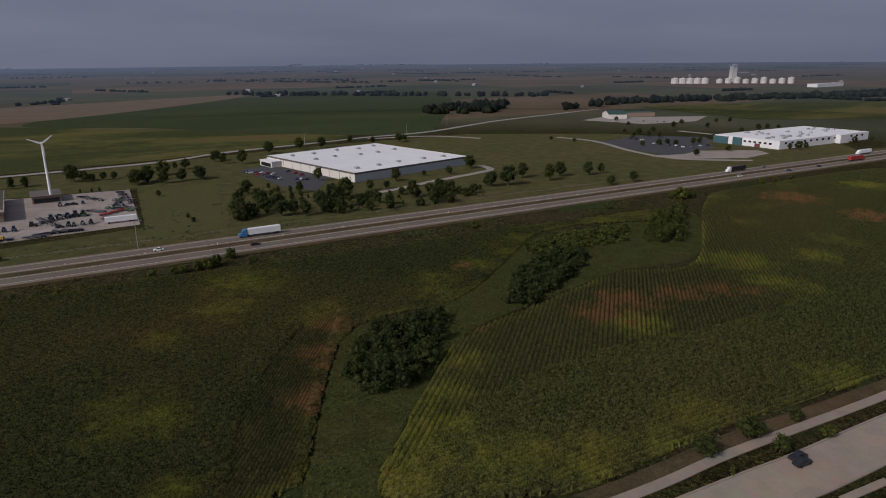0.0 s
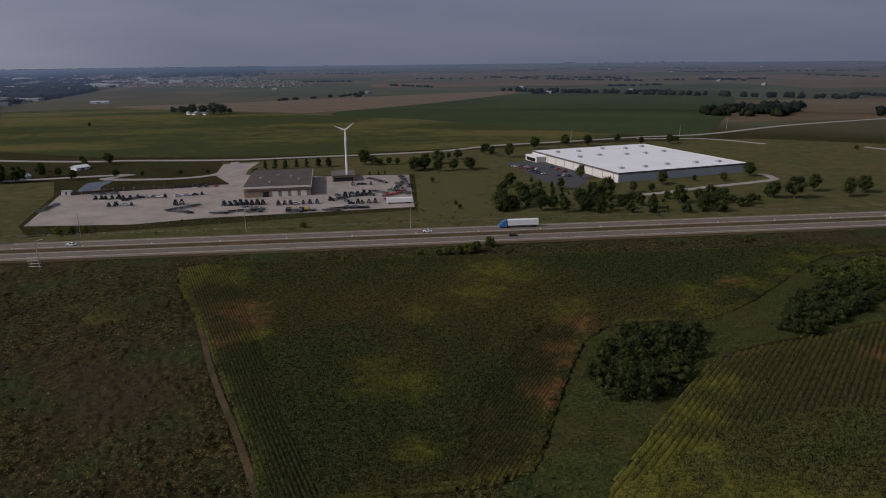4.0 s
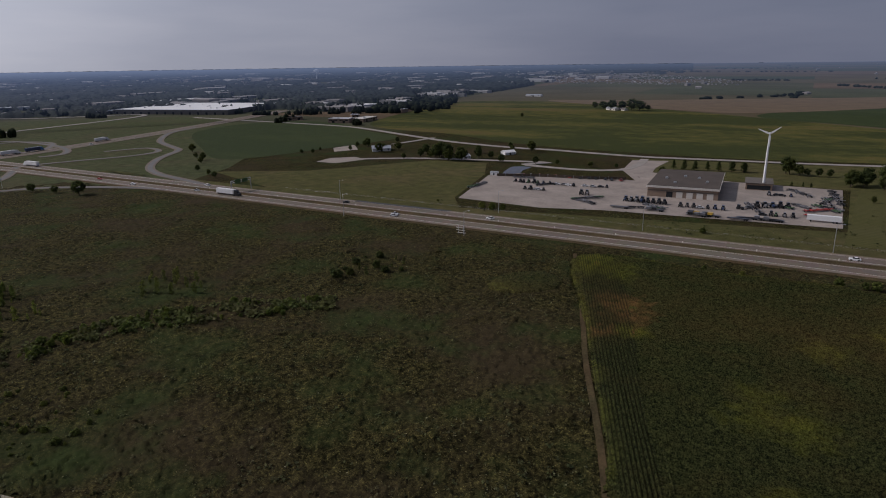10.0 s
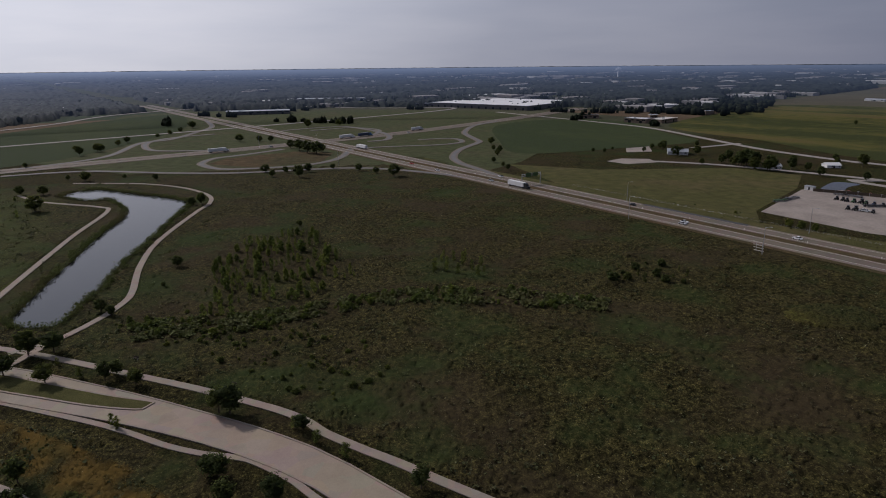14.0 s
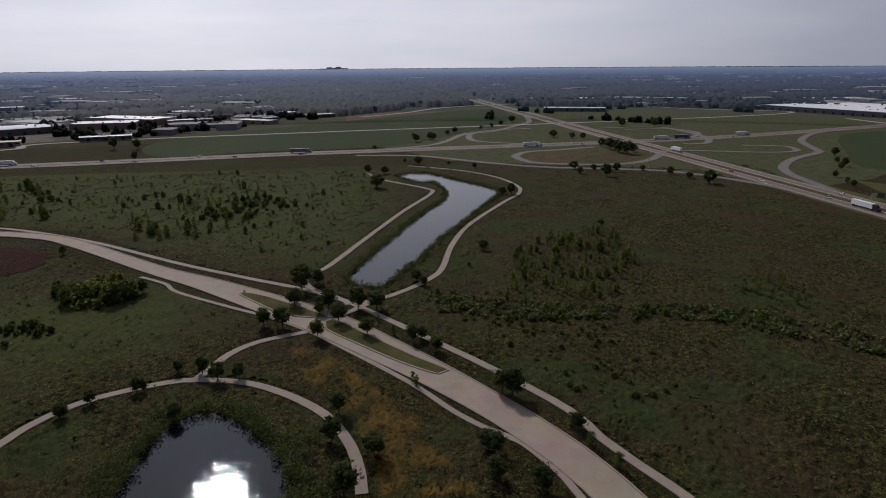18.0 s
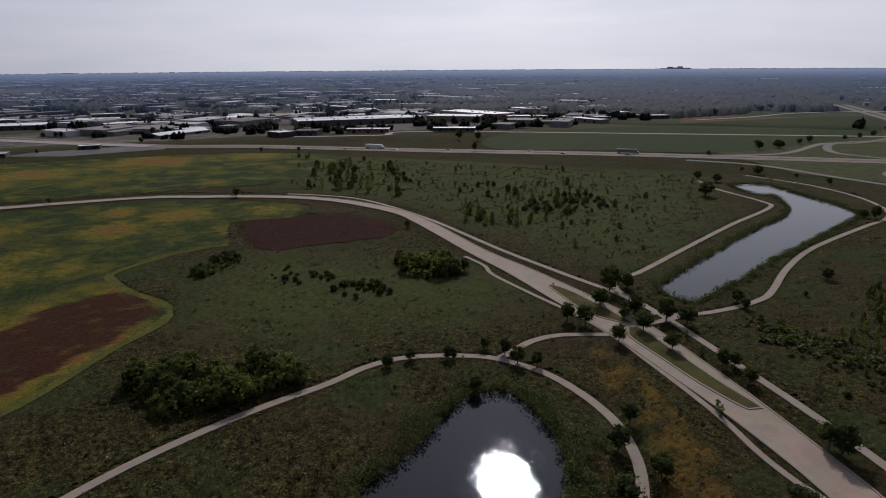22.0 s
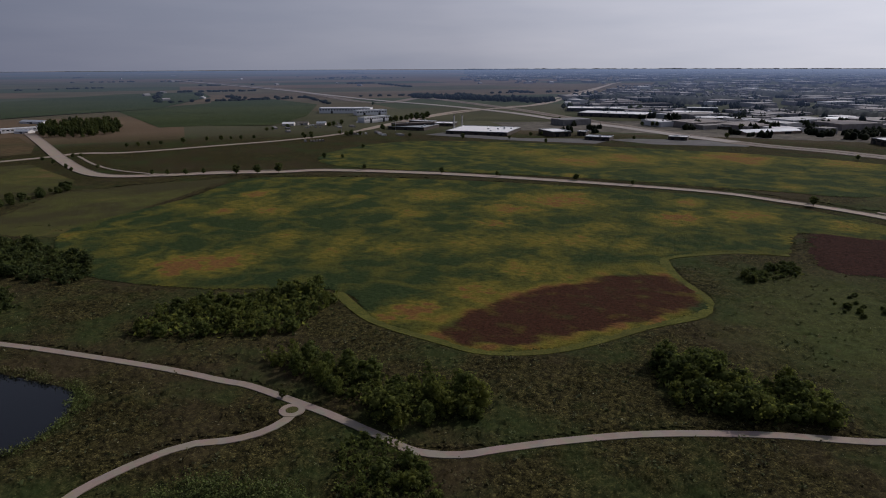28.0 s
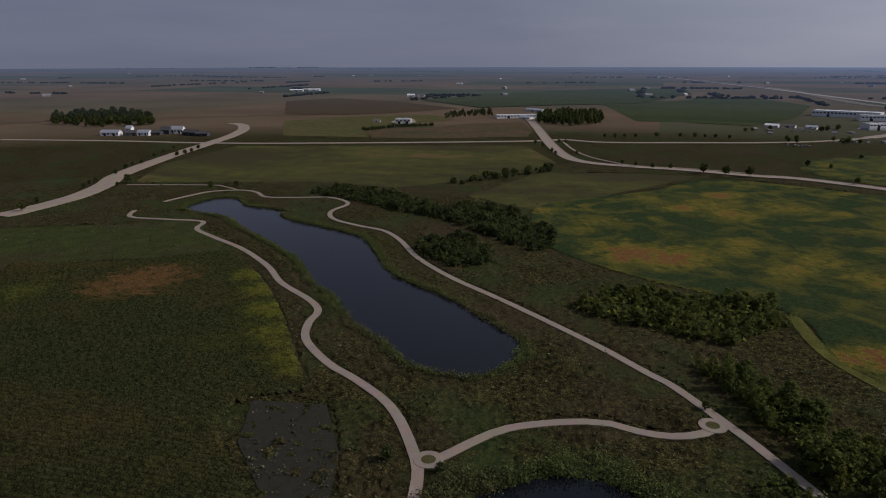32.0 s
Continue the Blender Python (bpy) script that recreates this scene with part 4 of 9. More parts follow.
def place(x, y):
    """Plan place to world place: flat to 2 km, then a shallow rise that carries the plain to the horizon. Returns x, y, z, scale."""
    d = math.hypot(x, y)
    if d < 2000:
        return x, y, 0.0, 1.0
    q = 2000 + 2750 * (1 - math.exp(-(d - 2000) / 2750))
    k = q / d
    return x * k, y * k, EYE_Z * (1 - k), k


def mesh_ob(name, verts, faces, mat, parent=None, label="", smooth=False):
    me = bpy.data.meshes.new(name)
    me.from_pydata(verts, [], faces)
    if mat is not None:
        me.materials.append(mat)
    if smooth:
        me.shade_smooth()
    me.update()
    ob = new(name, me)
    if parent is not None:
        ob.parent = parent
    if label:
        ob["label"] = label
    return ob


def part(name, bm, mat, parent, label=""):
    me = bpy.data.meshes.new(name)
    bm.to_mesh(me)
    bm.free()
    if mat is not None:
        me.materials.append(mat)
    ob = new(name, me)
    ob.parent = parent
    if label:
        ob["label"] = label
    return ob


def setting(ob, label, category):
    return tagged(ob, label, category, kind="structure")


def spline(pts, step=6.0, closed=False):
    """Catmull-Rom curve through plan points."""
    n = len(pts)
    out = []
    segs = n if closed else n - 1
    for i in range(segs):
        if closed:
            p0, p1, p2, p3 = (pts[(i + k - 1) % n] for k in range(4))
        else:
            p0, p1, p2, p3 = (pts[max(0, min(n - 1, i + k - 1))] for k in range(4))
        m = max(1, int(math.dist(p1[:2], p2[:2]) / step))
        for j in range(m):
            t = j / m
            out.append(tuple(0.5 * (2 * p1[k] + (p2[k] - p0[k]) * t + (2 * p0[k] - 5 * p1[k] + 4 * p2[k] - p3[k]) * t * t
                                    + (3 * p1[k] - p0[k] - 3 * p2[k] + p3[k]) * t ** 3) for k in range(len(p1))))
    if not closed:
        out.append(tuple(pts[-1]))
    return out


def offset(line, d):
    """The plan line moved d metres to its left."""
    out = []
    for i, p in enumerate(line):
        a, b = line[max(0, i - 1)], line[min(len(line) - 1, i + 1)]
        dx, dy = b[0] - a[0], b[1] - a[1]
        n = math.hypot(dx, dy) or 1.0
        out.append((p[0] - dy / n * d, p[1] + dx / n * d))
    return out


def ribbon(name, line, width, z, mat, parent=None, thick=0.3):
    """A paved strip with a top and two edges that reach the ground."""
    v, f = [], []
    wide = [(p[2] if len(p) > 2 else width) / width for p in line]
    left = [(p[0] + (q[0] - p[0]) * k, p[1] + (q[1] - p[1]) * k) for p, q, k in zip(line, offset(line, width / 2), wide)]
    right = [(p[0] + (q[0] - p[0]) * k, p[1] + (q[1] - p[1]) * k) for p, q, k in zip(line, offset(line, -width / 2), wide)]
    for a, b in zip(left, right):
        for (x, y), h in ((a, -thick), (a, 0), (b, 0), (b, -thick)):
            X, Y, Z, k = place(x, y)
            lift = z * (1 + math.hypot(x, y) / 600)
            v.append((X, Y, Z + lift + h))
    for i in range(len(line) - 1):
        for k in range(3):
            f.append((i * 4 + k + 1, i * 4 + k, i * 4 + k + 4, i * 4 + k + 5))
    return mesh_ob(name, v, f, mat, parent)


def patch(name, poly, z, mat, cell=120.0):
    """A level patch of ground with the given outline."""
    bm = bmesh.new()
    vs = [bm.verts.new((x, y, 0)) for x, y in poly]
    es = [bm.edges.new((vs[i], vs[(i + 1) % len(vs)])) for i in range(len(vs))]
    bmesh.ops.triangle_fill(bm, edges=es, use_beauty=True)
    far = max(math.hypot(x, y) for x, y in poly)
    if far > 900:
        for _ in range(6):
            long = [e for e in bm.edges if e.calc_length() > cell]
            if not long:
                break
            bmesh.ops.subdivide_edges(bm, edges=long, cuts=1)
            bmesh.ops.triangulate(bm, faces=bm.faces[:])
    for q in bm.verts:
        x, y, h, k = place(q.co.x, q.co.y)
        q.co = (x, y, h + z * (1 + math.hypot(q.co.x, q.co.y) / 600))
    bmesh.ops.recalc_face_normals(bm, faces=bm.faces[:])
    if bm.faces and sum(fc.normal.z for fc in bm.faces) < 0:
        bmesh.ops.reverse_faces(bm, faces=bm.faces[:])
    return part(name, bm, mat, None)


def box(bm, x0, y0, z0, x1, y1, z1, m=None):
    """A box added to bm."""
    vs = [bm.verts.new(Vector(c) if m is None else m @ Vector(c)) for c in
          ((x0, y0, z0), (x1, y0, z0), (x1, y1, z0), (x0, y1, z0), (x0, y0, z1), (x1, y0, z1), (x1, y1, z1), (x0, y1, z1))]
    for q in ((3, 2, 1, 0), (4, 5, 6, 7), (0, 1, 5, 4), (1, 2, 6, 5), (2, 3, 7, 6), (3, 0, 4, 7)):
        bm.faces.new([vs[k] for k in q])


def rod(bm, a, b, r0, r1, sides=8):
    """A tapered rod from a to b."""
    a, b = Vector(a), Vector(b)
    q = (b - a).to_track_quat("Z", "Y").to_matrix()
    lo, hi = [], []
    for k in range(sides):
        u = Vector((math.cos(k * math.tau / sides), math.sin(k * math.tau / sides), 0))
        lo.append(bm.verts.new(a + q @ (u * r0)))
        hi.append(bm.verts.new(b + q @ (u * r1)))
    for k in range(sides):
        j = (k + 1) % sides
        bm.faces.new((lo[k], lo[j], hi[j], hi[k]))
    bm.faces.new(hi)
    bm.faces.new(lo[::-1])

# ---- ground ----
rings = [0, 15, 30, 60, 90, 130, 180, 240, 320, 420, 550, 700, 900, 1150, 1450, 1700, 1900, 2000, 2100, 2250, 2450, 2700, 3000, 3350, 3800, 4300, 5000, 6000, 7500, 9500, 11500]
SECT = 144
gv, gf, guv = [(0, 0, 0)], [], [(0, 0)]
for rr in rings[1:]:
    for k in range(SECT):
        x, y = rr * math.cos(k * math.tau / SECT), rr * math.sin(k * math.tau / SECT)
        gv.append(place(x, y)[:3])
        guv.append((x, y))
for k in range(SECT):
    gf.append((0, 1 + k, 1 + (k + 1) % SECT))
for i in range(len(rings) - 2):
    for k in range(SECT):
        a, b = 1 + i * SECT + k, 1 + i * SECT + (k + 1) % SECT
        gf.append((a, a + SECT, b + SECT, b))


def meadow_color(m):
    """Rank grass and weeds: tufts, pale flower heads, green and brown drifts."""
    tuft = m.noise(0.55, 8, 0.8)
    near = m.ramp(tuft, [(0.41, (0.0095, 0.0088, 0.004)), (0.61, (0.066, 0.057, 0.0205))])
    cell = m.voronoi(3.0)
    speck = m.node("SeparateXYZ")
    m.link(cell, speck.inputs[0])
    near = m.mix(0.75, near, m.ramp(speck.outputs["X"], [(0.0, (0.35, 0.37, 0.35)), (0.55, (0.95, 0.95, 0.9)), (0.84, (1.5, 1.5, 1.3)), (0.93, (2.8, 2.8, 2.6))]), "MULTIPLY")
    mid = m.noise(0.07, 5, 0.65)
    near = m.mix(0.7, near, m.ramp(mid, [(0.3, (0.5, 0.5, 0.5)), (0.7, (1.3, 1.3, 1.25))]), "MULTIPLY")
    big = m.noise(0.016, 5, 0.6)
    near = m.mix(m.ramp(big, [(0.48, G0), (0.66, (0.8, 0.8, 0.8))]), near, m.mix(tuft, (0.011, 0.009, 0.0055), (0.078, 0.057, 0.03)))
    green = m.noise(0.024, 5, 0.65, src=m.scaled(1, 1, 1, 40))
    near = m.mix(m.ramp(green, [(0.5, G0), (0.66, (0.85, 0.85, 0.85))]), near, m.mix(tuft, (0.008, 0.013, 0.005), (0.053, 0.075, 0.021)))
    return near, tuft


def ground_mat():
    """Meadow near by; beyond it a plain of square farm fields, each in its own state."""
    m = Mat("farmland", 1.0, 0, 0.03)
    uv = m.node("UVMap")
    uv.uv_map = "plan"
    src = uv.outputs[0]
    near, tuft = meadow_color(m)
    br = m.node("TexBrick")
    br.inputs["Scale"].default_value = 1.0
    br.inputs["Brick Width"].default_value = 800.0
    br.inputs["Row Height"].default_value = 420.0
    br.inputs["Mortar Size"].default_value = 0.0
    br.inputs["Color1"].default_value = (0, 0, 0, 1)
    br.inputs["Color2"].default_value = (1, 1, 1, 1)
    m.link(m.scaled(1, 1, 1, -29.3, src), br.inputs["Vector"])
    cell = m.ramp(br.outputs["Color"], [(0.0, (0.046, 0.066, 0.038)), (0.3, (0.1, 0.083, 0.05)), (0.55, (0.128, 0.09, 0.058)), (0.8, (0.094, 0.083, 0.05)), (1.0, (0.056, 0.072, 0.04))])
    streak = m.noise(0.004, 5, 0.6, src=src)
    cell = m.mix(0.6, cell, m.ramp(streak, [(0.3, (0.6, 0.6, 0.6)), (0.7, (1.3, 1.3, 1.3))]), "MULTIPLY")
    dist = m.node("VectorMath", op="LENGTH")
    m.link(src, dist.inputs[0])
    mp = m.node("MapRange")
    mp.inputs["From Min"].default_value, mp.inputs["From Max"].default_value = 800.0, 950.0
    m.link(dist.outputs["Value"], mp.inputs["Value"])
    m.base(m.mix(mp.outputs[0], near, cell))
    m.bump(tuft, 0.9, 0.9)
    return m.m


ground = mesh_ob("ground", gv, gf, ground_mat())
uvl = ground.data.uv_layers.new(name="plan")
for lp in ground.data.loops:
    uvl.data[lp.index].uv = guv[lp.vertex_index]
setting(ground, "flat prairie and farmland reaching the horizon", "ground")

# a glowing see-through ring: blue haze painted over all beyond 1100 m
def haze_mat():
    m = Mat("painted_blue_haze", 1.0, 0, 0)
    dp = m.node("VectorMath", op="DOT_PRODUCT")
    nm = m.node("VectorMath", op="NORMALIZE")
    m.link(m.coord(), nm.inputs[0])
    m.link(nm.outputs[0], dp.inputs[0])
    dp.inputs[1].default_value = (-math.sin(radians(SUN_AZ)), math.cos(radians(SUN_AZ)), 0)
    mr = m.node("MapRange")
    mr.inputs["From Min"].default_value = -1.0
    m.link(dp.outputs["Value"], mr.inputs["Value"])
    # haze glow painted brighter towards the sun and at the ring's top
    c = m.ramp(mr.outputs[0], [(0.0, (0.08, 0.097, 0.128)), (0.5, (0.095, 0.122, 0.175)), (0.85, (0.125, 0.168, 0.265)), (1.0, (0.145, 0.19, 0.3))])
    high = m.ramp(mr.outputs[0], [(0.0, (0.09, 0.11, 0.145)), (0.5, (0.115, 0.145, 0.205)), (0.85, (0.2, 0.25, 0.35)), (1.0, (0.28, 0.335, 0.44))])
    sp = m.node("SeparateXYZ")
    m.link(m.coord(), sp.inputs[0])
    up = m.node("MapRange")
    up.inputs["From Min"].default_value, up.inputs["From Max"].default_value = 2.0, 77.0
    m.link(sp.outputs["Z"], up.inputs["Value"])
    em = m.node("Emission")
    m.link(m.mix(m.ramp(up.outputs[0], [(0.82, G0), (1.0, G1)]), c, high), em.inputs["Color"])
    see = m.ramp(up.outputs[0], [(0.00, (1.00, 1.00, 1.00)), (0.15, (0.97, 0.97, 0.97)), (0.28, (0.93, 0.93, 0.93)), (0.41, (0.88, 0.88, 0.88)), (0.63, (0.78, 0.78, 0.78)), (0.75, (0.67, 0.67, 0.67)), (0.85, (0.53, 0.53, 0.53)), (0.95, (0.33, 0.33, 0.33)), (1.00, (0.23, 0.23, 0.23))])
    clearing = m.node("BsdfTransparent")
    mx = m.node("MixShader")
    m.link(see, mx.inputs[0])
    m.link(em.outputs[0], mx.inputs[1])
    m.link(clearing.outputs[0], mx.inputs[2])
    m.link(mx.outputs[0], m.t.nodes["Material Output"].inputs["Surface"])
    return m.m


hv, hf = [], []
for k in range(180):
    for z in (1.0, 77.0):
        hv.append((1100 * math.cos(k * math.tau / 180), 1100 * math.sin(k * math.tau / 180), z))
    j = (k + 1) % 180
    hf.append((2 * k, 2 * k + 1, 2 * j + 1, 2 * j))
setting(mesh_ob("backdrop_haze", hv, hf, haze_mat()), "glowing see-through ring painting blue haze over the distance", "backdrop")

# fields, lawns, yards
FIELDS = (
    ("field_behind_hall", FIELD_BEHIND_HALL, 0.12, "hay", "olive-yellow soybean field behind the gabled hall", "crop field"),
    ("soil_patch", BARE_PATCH, 0.12, "bare", "dark bare soil patch with weeds", "bare patch"),
    ("meadow_roads", MEADOW_ROADS, 0.08, "ripening", "olive crop field between two roads with rusty drifts", "crop field"),
    ("meadow_brown", MEADOW_BROWN, 0.09, "ripening", "brown ripening field beside the soybeans", "meadow"),
    ("fallow_south", FALLOW_SOUTH, 0.08, "meadow", "dark fallow strip", "meadow"),
    ("meadow_north", SAPLINGS_NORTH, 0.07, "lush", "lush rough grass with saplings beyond the parkway", "meadow"),
    ("meadow_draw", DRAW, 0.09, "draw", "lush grassy floor of the bushy draw", "meadow"),
    ("verge_corn", VERGE_CORN, 0.1, "dry", "brown trampled verge between corn and sidewalk", "verge"),
    ("meadow_slope", MEADOW_SLOPE, 0.06, "lush", "lush grass below the soybeans", "meadow"),
    ("field_hay", HAY, 0.10, "hay", "yellow-green soybean field behind the county road", "soybean field"),
    ("field_far_green", SOY_FAR, 0.10, "soy_far", "deep green soybean field far off", "soybean field"),
    ("field_far_tan", TAN_FAR, 0.12, "tan", "tan stubble strip far off", "stubble field"),
    ("field_ramp", SOY_RAMP, 0.10, "soy_far", "dark green field beside the interchange ramp", "soybean field"),
    ("field_town", SOY_TOWN, 0.10, "soy_far", "green field before the town", "soybean field"),
    ("pasture", PASTURE, 0.08, "lawn", "grass field between the freeway and the gravel yard", "lawn"),
    ("lawn_interchange", INTERCHANGE_GRASS, 0.07, "lawn_green", "green mown grass inside the interchange", "lawn"),
    ("lawn_east", LAWN_EAST, 0.08, "lawn", "pale mown lawn", "lawn"),
    ("lawn_rows", ROW_CORNER, 0.09, "striped", "mown lawn beside the machinery yard", "lawn"),
    ("field_green_south", FIELD_GREEN_SOUTH, 0.34, "soy_far", "deep green crop field on the plain", "crop field"),
    ("field_red_south", FIELD_RED_SOUTH, 0.11, "stubble_red", "reddish-brown ripening field on the plain", "crop field"),
    ("field_green_west", FIELD_GREEN_WEST, 0.10, "soy_far", "green crop field beside the avenue", "crop field"),
    ("field_green_lake", FIELD_GREEN_LAKE, 0.22, "soy_far", "green crop field behind the avenue", "crop field"),
    ("field_hedged", FIELD_HEDGED, 0.12, "dry", "brown hedged plot beside the cross road", "crop field"),
    ("lawn_hedged", LAWN_HEDGED, 0.13, "lawn", "mown lawn behind the hedged plot", "lawn"),
    ("plaza", PLAZA, 0.16, "gravel", "pale paved forecourt", "yard"),
    ("yard", YARD, 0.12, "gravel", "pale gravel yard of the machinery dealer", "yard"),
)
for name, poly, z, mat, label, cat in FIELDS:
    setting(patch(name, spline(poly, 12, True) if cat not in ("yard", "crop field", "lawn") else poly, z, M[mat]), label, cat)
M["town_lot"] = grass_mat("town_lots", (0.05, 0.05, 0.04), (0.13, 0.12, 0.1), (0.25, 0.22, 0.19), fine=0.08, coarse=0.012, dryness=0.5)
setting(patch("yard_works", [(-690, -640), (-560, -700), (-400, -770), (-240, -815), (-130, -860), (20, -880), (60, -1000), (-230, -1050), (-500, -1080), (-900, -960), (-960, -760)], 0.09, M["town_lot"]), "patchy lots, drives and grass among the works halls", "yard")
TOWN_E = [(-math.sin(radians(a)) * d, math.cos(radians(a)) * d) for a, d in [(a, 1350) for a in range(80, 172, 10)] + [(a, 5200) for a in range(170, 78, -10)]]
for i, poly in enumerate((TOWN_A, TOWN_B, TOWN_C, TOWN_D, TOWN_E)):
    setting(patch("town_green_%d" % (i + 1), poly, 0.03 + 0.01 * i, M["woodland"]), "dark wooded land of the town", "town ground")
for name, poly, label in (("water_pond", POND, "dark round pond mirroring the sun"), ("water_canal", CANAL, "blue-grey bent retention pond"),
                          ("water_long_pond", LONG_POND, "long dark pond between two trails"), ("water_lake", LAKE_OFFICE, "small pale lake beside the white blocks"), ("water_basin", BASIN, "small square basin by the yard")):
    setting(patch(name, spline(poly, 3, True), 0.1, M["water"]), label, "pond")

# ---- freeway and roads ----
UX, UY = 0.8712, 0.4909


def along(s, o):
    """Freeway plan: s metres along it from (-210, 238), o metres to its far side."""
    return (-210 + UX * s - UY * o, 238 + UY * s + UX * o)


for name, o in (("road_freeway_far", 9.2), ("road_freeway_near", -9.4)):
    line = [along(s, o) for s in range(-1500, 2600, 50)]
    fw = setting(ribbon(name, line, 12.2, 0.22, M["shoulder"]), "worn pale concrete freeway carriageway", "freeway")
    ribbon("lanes", [along(s, o + (-0.6 if o > 0 else 0.6)) for s in range(-1500, 2600, 50)], 7.6, 0.25, M["freeway"], fw)
    for off in (3.9, -3.9):
        ribbon("edge_line", [along(s, o + (-0.6 if o > 0 else 0.6) + off) for s in range(-900, 1500, 60)], 0.16, 0.27, M["mark"], fw)

setting(ribbon("verge_median", [along(s, -0.1) for s in range(-900, 1500, 50)], 6.2, 0.12, M["dry"]), "dry brown grass between the carriageways", "verge")
setting(ribbon("verge_far", [along(s, 20.5) for s in range(-500, 900, 50)], 10.0, 0.07, M["lawn"]), "mown green grass beside the freeway", "verge")
setting(patch("lawn_far_side", [along(-120, 25), along(150, 25), along(420, 25), along(700, 25), along(760, 90), (300, 690), (200, 760), (30, 770), (-120, 680), (-215, 595), (-300, 515), (-400, 440), (-330, 390), (-215, 445), (-160, 335)], 0.05, M["lawn"]), "mown olive grass between the freeway and the county road", "lawn")
setting(ribbon("verge_near", [along(s, -17.2) for s in range(-700, 1100, 50)], 3.6, 0.08, M["dry"]), "dry grass edge of the freeway", "verge")
setting(ribbon("road_patch", [(-371.5, 163.2), (-340, 181), (-312.6, 196.5)], 3.4, 0.3, M["asphalt"]), "dark fresh asphalt strip in the freeway", "road patch")
XH = XH_FAR + [(-227, -765), (-301, -690), (-345, -632), (-407, -545), (-470, -462), (-530, -385), (-581, -310), (-635, -230), (-680, -160), (-729, -88), (-790, -5), (-870, 85), (-955, 170), (-1040, 250), (-1200, 390)]
xl = spline(XH, 25)
for name, o in (("road_cross_west", 7.5), ("road_cross_east", -7.5)):
    cw = setting(ribbon(name, offset(xl, o), 12.5, 0.2, M["shoulder"]), "pale concrete carriageway of the crossing freeway", "freeway")
    ribbon("lanes", offset(xl, o), 7.0, 0.225, M["freeway"], cw)
ROADS = (("road_parkway", PARKWAY, 14.6, "concrete", "broad pale concrete parkway"), ("road_cross", CROSS_ROAD, 9.0, "concrete", "pale concrete avenue"),
         ("road_south", SOUTH_ROAD, 15.0, "concrete", "pale concrete avenue with a planted median"), ("road_county", COUNTY_ROAD, 8.0, "road_far", "worn two-lane county road"),
         ("road_frontage", FRONTAGE_ROAD, 7.0, "road_far", "narrow frontage road"), ("road_drive", PARKING_ROAD, 6.0, "road_far", "short drive"),
         ("ramp_loop_near", LOOP_NEAR, 8.0, "freeway", "looping freeway ramp"), ("ramp_near", RAMP_NEAR, 7.5, "freeway", "long freeway ramp"),
         ("ramp_loop_far", LOOP_FAR, 8.0, "freeway", "looping freeway ramp"), ("ramp_far", RAMP_FAR, 8.0, "freeway", "long freeway ramp"),
         ("ramp_east", RAMP_EAST, 8.0, "freeway", "winding freeway ramp"), ("ramp_loop_east", LOOP_EAST, 8.0, "freeway", "looping freeway ramp"),
         ("ramp_inner", LOOP_INNER, 7.0, "freeway", "looping freeway ramp"), ("ramp_town", LOOP_TOWN, 7.0, "freeway", "looping freeway ramp"),
         ("road_town", TOWN_ROAD, 9.0, "road_far", "road at the edge of town"), ("road_far", FAR_ROAD, 20.0, "road_far", "straight highway to the horizon"), ("road_link", ROAD_LINK, 15.0, "concrete", "broad pale road rising to the interchange"))
# the parkway is broad at the crossing and narrows beyond the bend
PARKWAY = [(x, y, 11.6 if x > -20 else round(float(np.interp(-y, (5, 45, 65, 80, 112, 145, 180, 215, 260), (9.7, 10.6, 12.3, 13.8, 16.0, 14.8, 11.4, 8.8, 8.6))), 2)) for x, y in PARKWAY]
ROADS = (("road_parkway", PARKWAY) + ROADS[0][2:],) + ROADS[1:]
for i, (name, pts, wd, mat, label) in enumerate(ROADS):
    road = setting(ribbon(name, spline(pts, 8), wd, 0.16 + 0.006 * i, M[mat]), label, "road")
    if name.startswith("ramp"):
        ribbon("lanes", spline(pts, 8), wd * 0.52, 0.185 + 0.006 * i, M["old_asphalt"], road)
setting(ribbon("lawn_parkway", spline(PARKWAY, 8)[:-2], 40.0, 0.03, M["lawn"]), "mown grass verges of the parkway", "lawn")
for name, poly in (("lawn_median_north", MEDIAN_A), ("lawn_median_south", MEDIAN_B)):
    md = setting(patch(name, spline(poly, 4, True), 0.3, M["lawn"]), "mown grass island in the parkway", "lawn")
    ring = spline(poly, 3, True)
    ribbon("kerb", ring + ring[:1], 0.6, 0.33, M["path"], md)
for side in (1, -1):
    line = spline(PARKWAY, 6)
    line = [(x, y) for x, y in ((p[0] + (q[0] - p[0]) * p[2] / 14.6, p[1] + (q[1] - p[1]) * p[2] / 14.6) for p, q in zip(line, offset(line, side * 7.5)))]
    setting(ribbon("kerb_parkway" if side > 0 else "kerb_parkway_far", line, 0.5, 0.27, M["path"]), "pale concrete kerb", "kerb")
setting(ribbon("dirt_track", spline(DIRT_TRACK, 4), 1.7, 0.1, M["dry"]), "dry dirt track along the corn", "track")
setting(ribbon("grass_strip", spline(GRASS_STRIP, 4), 4.5, 0.12, M["strip"]), "bright grass strip round the soybeans", "grass strip")
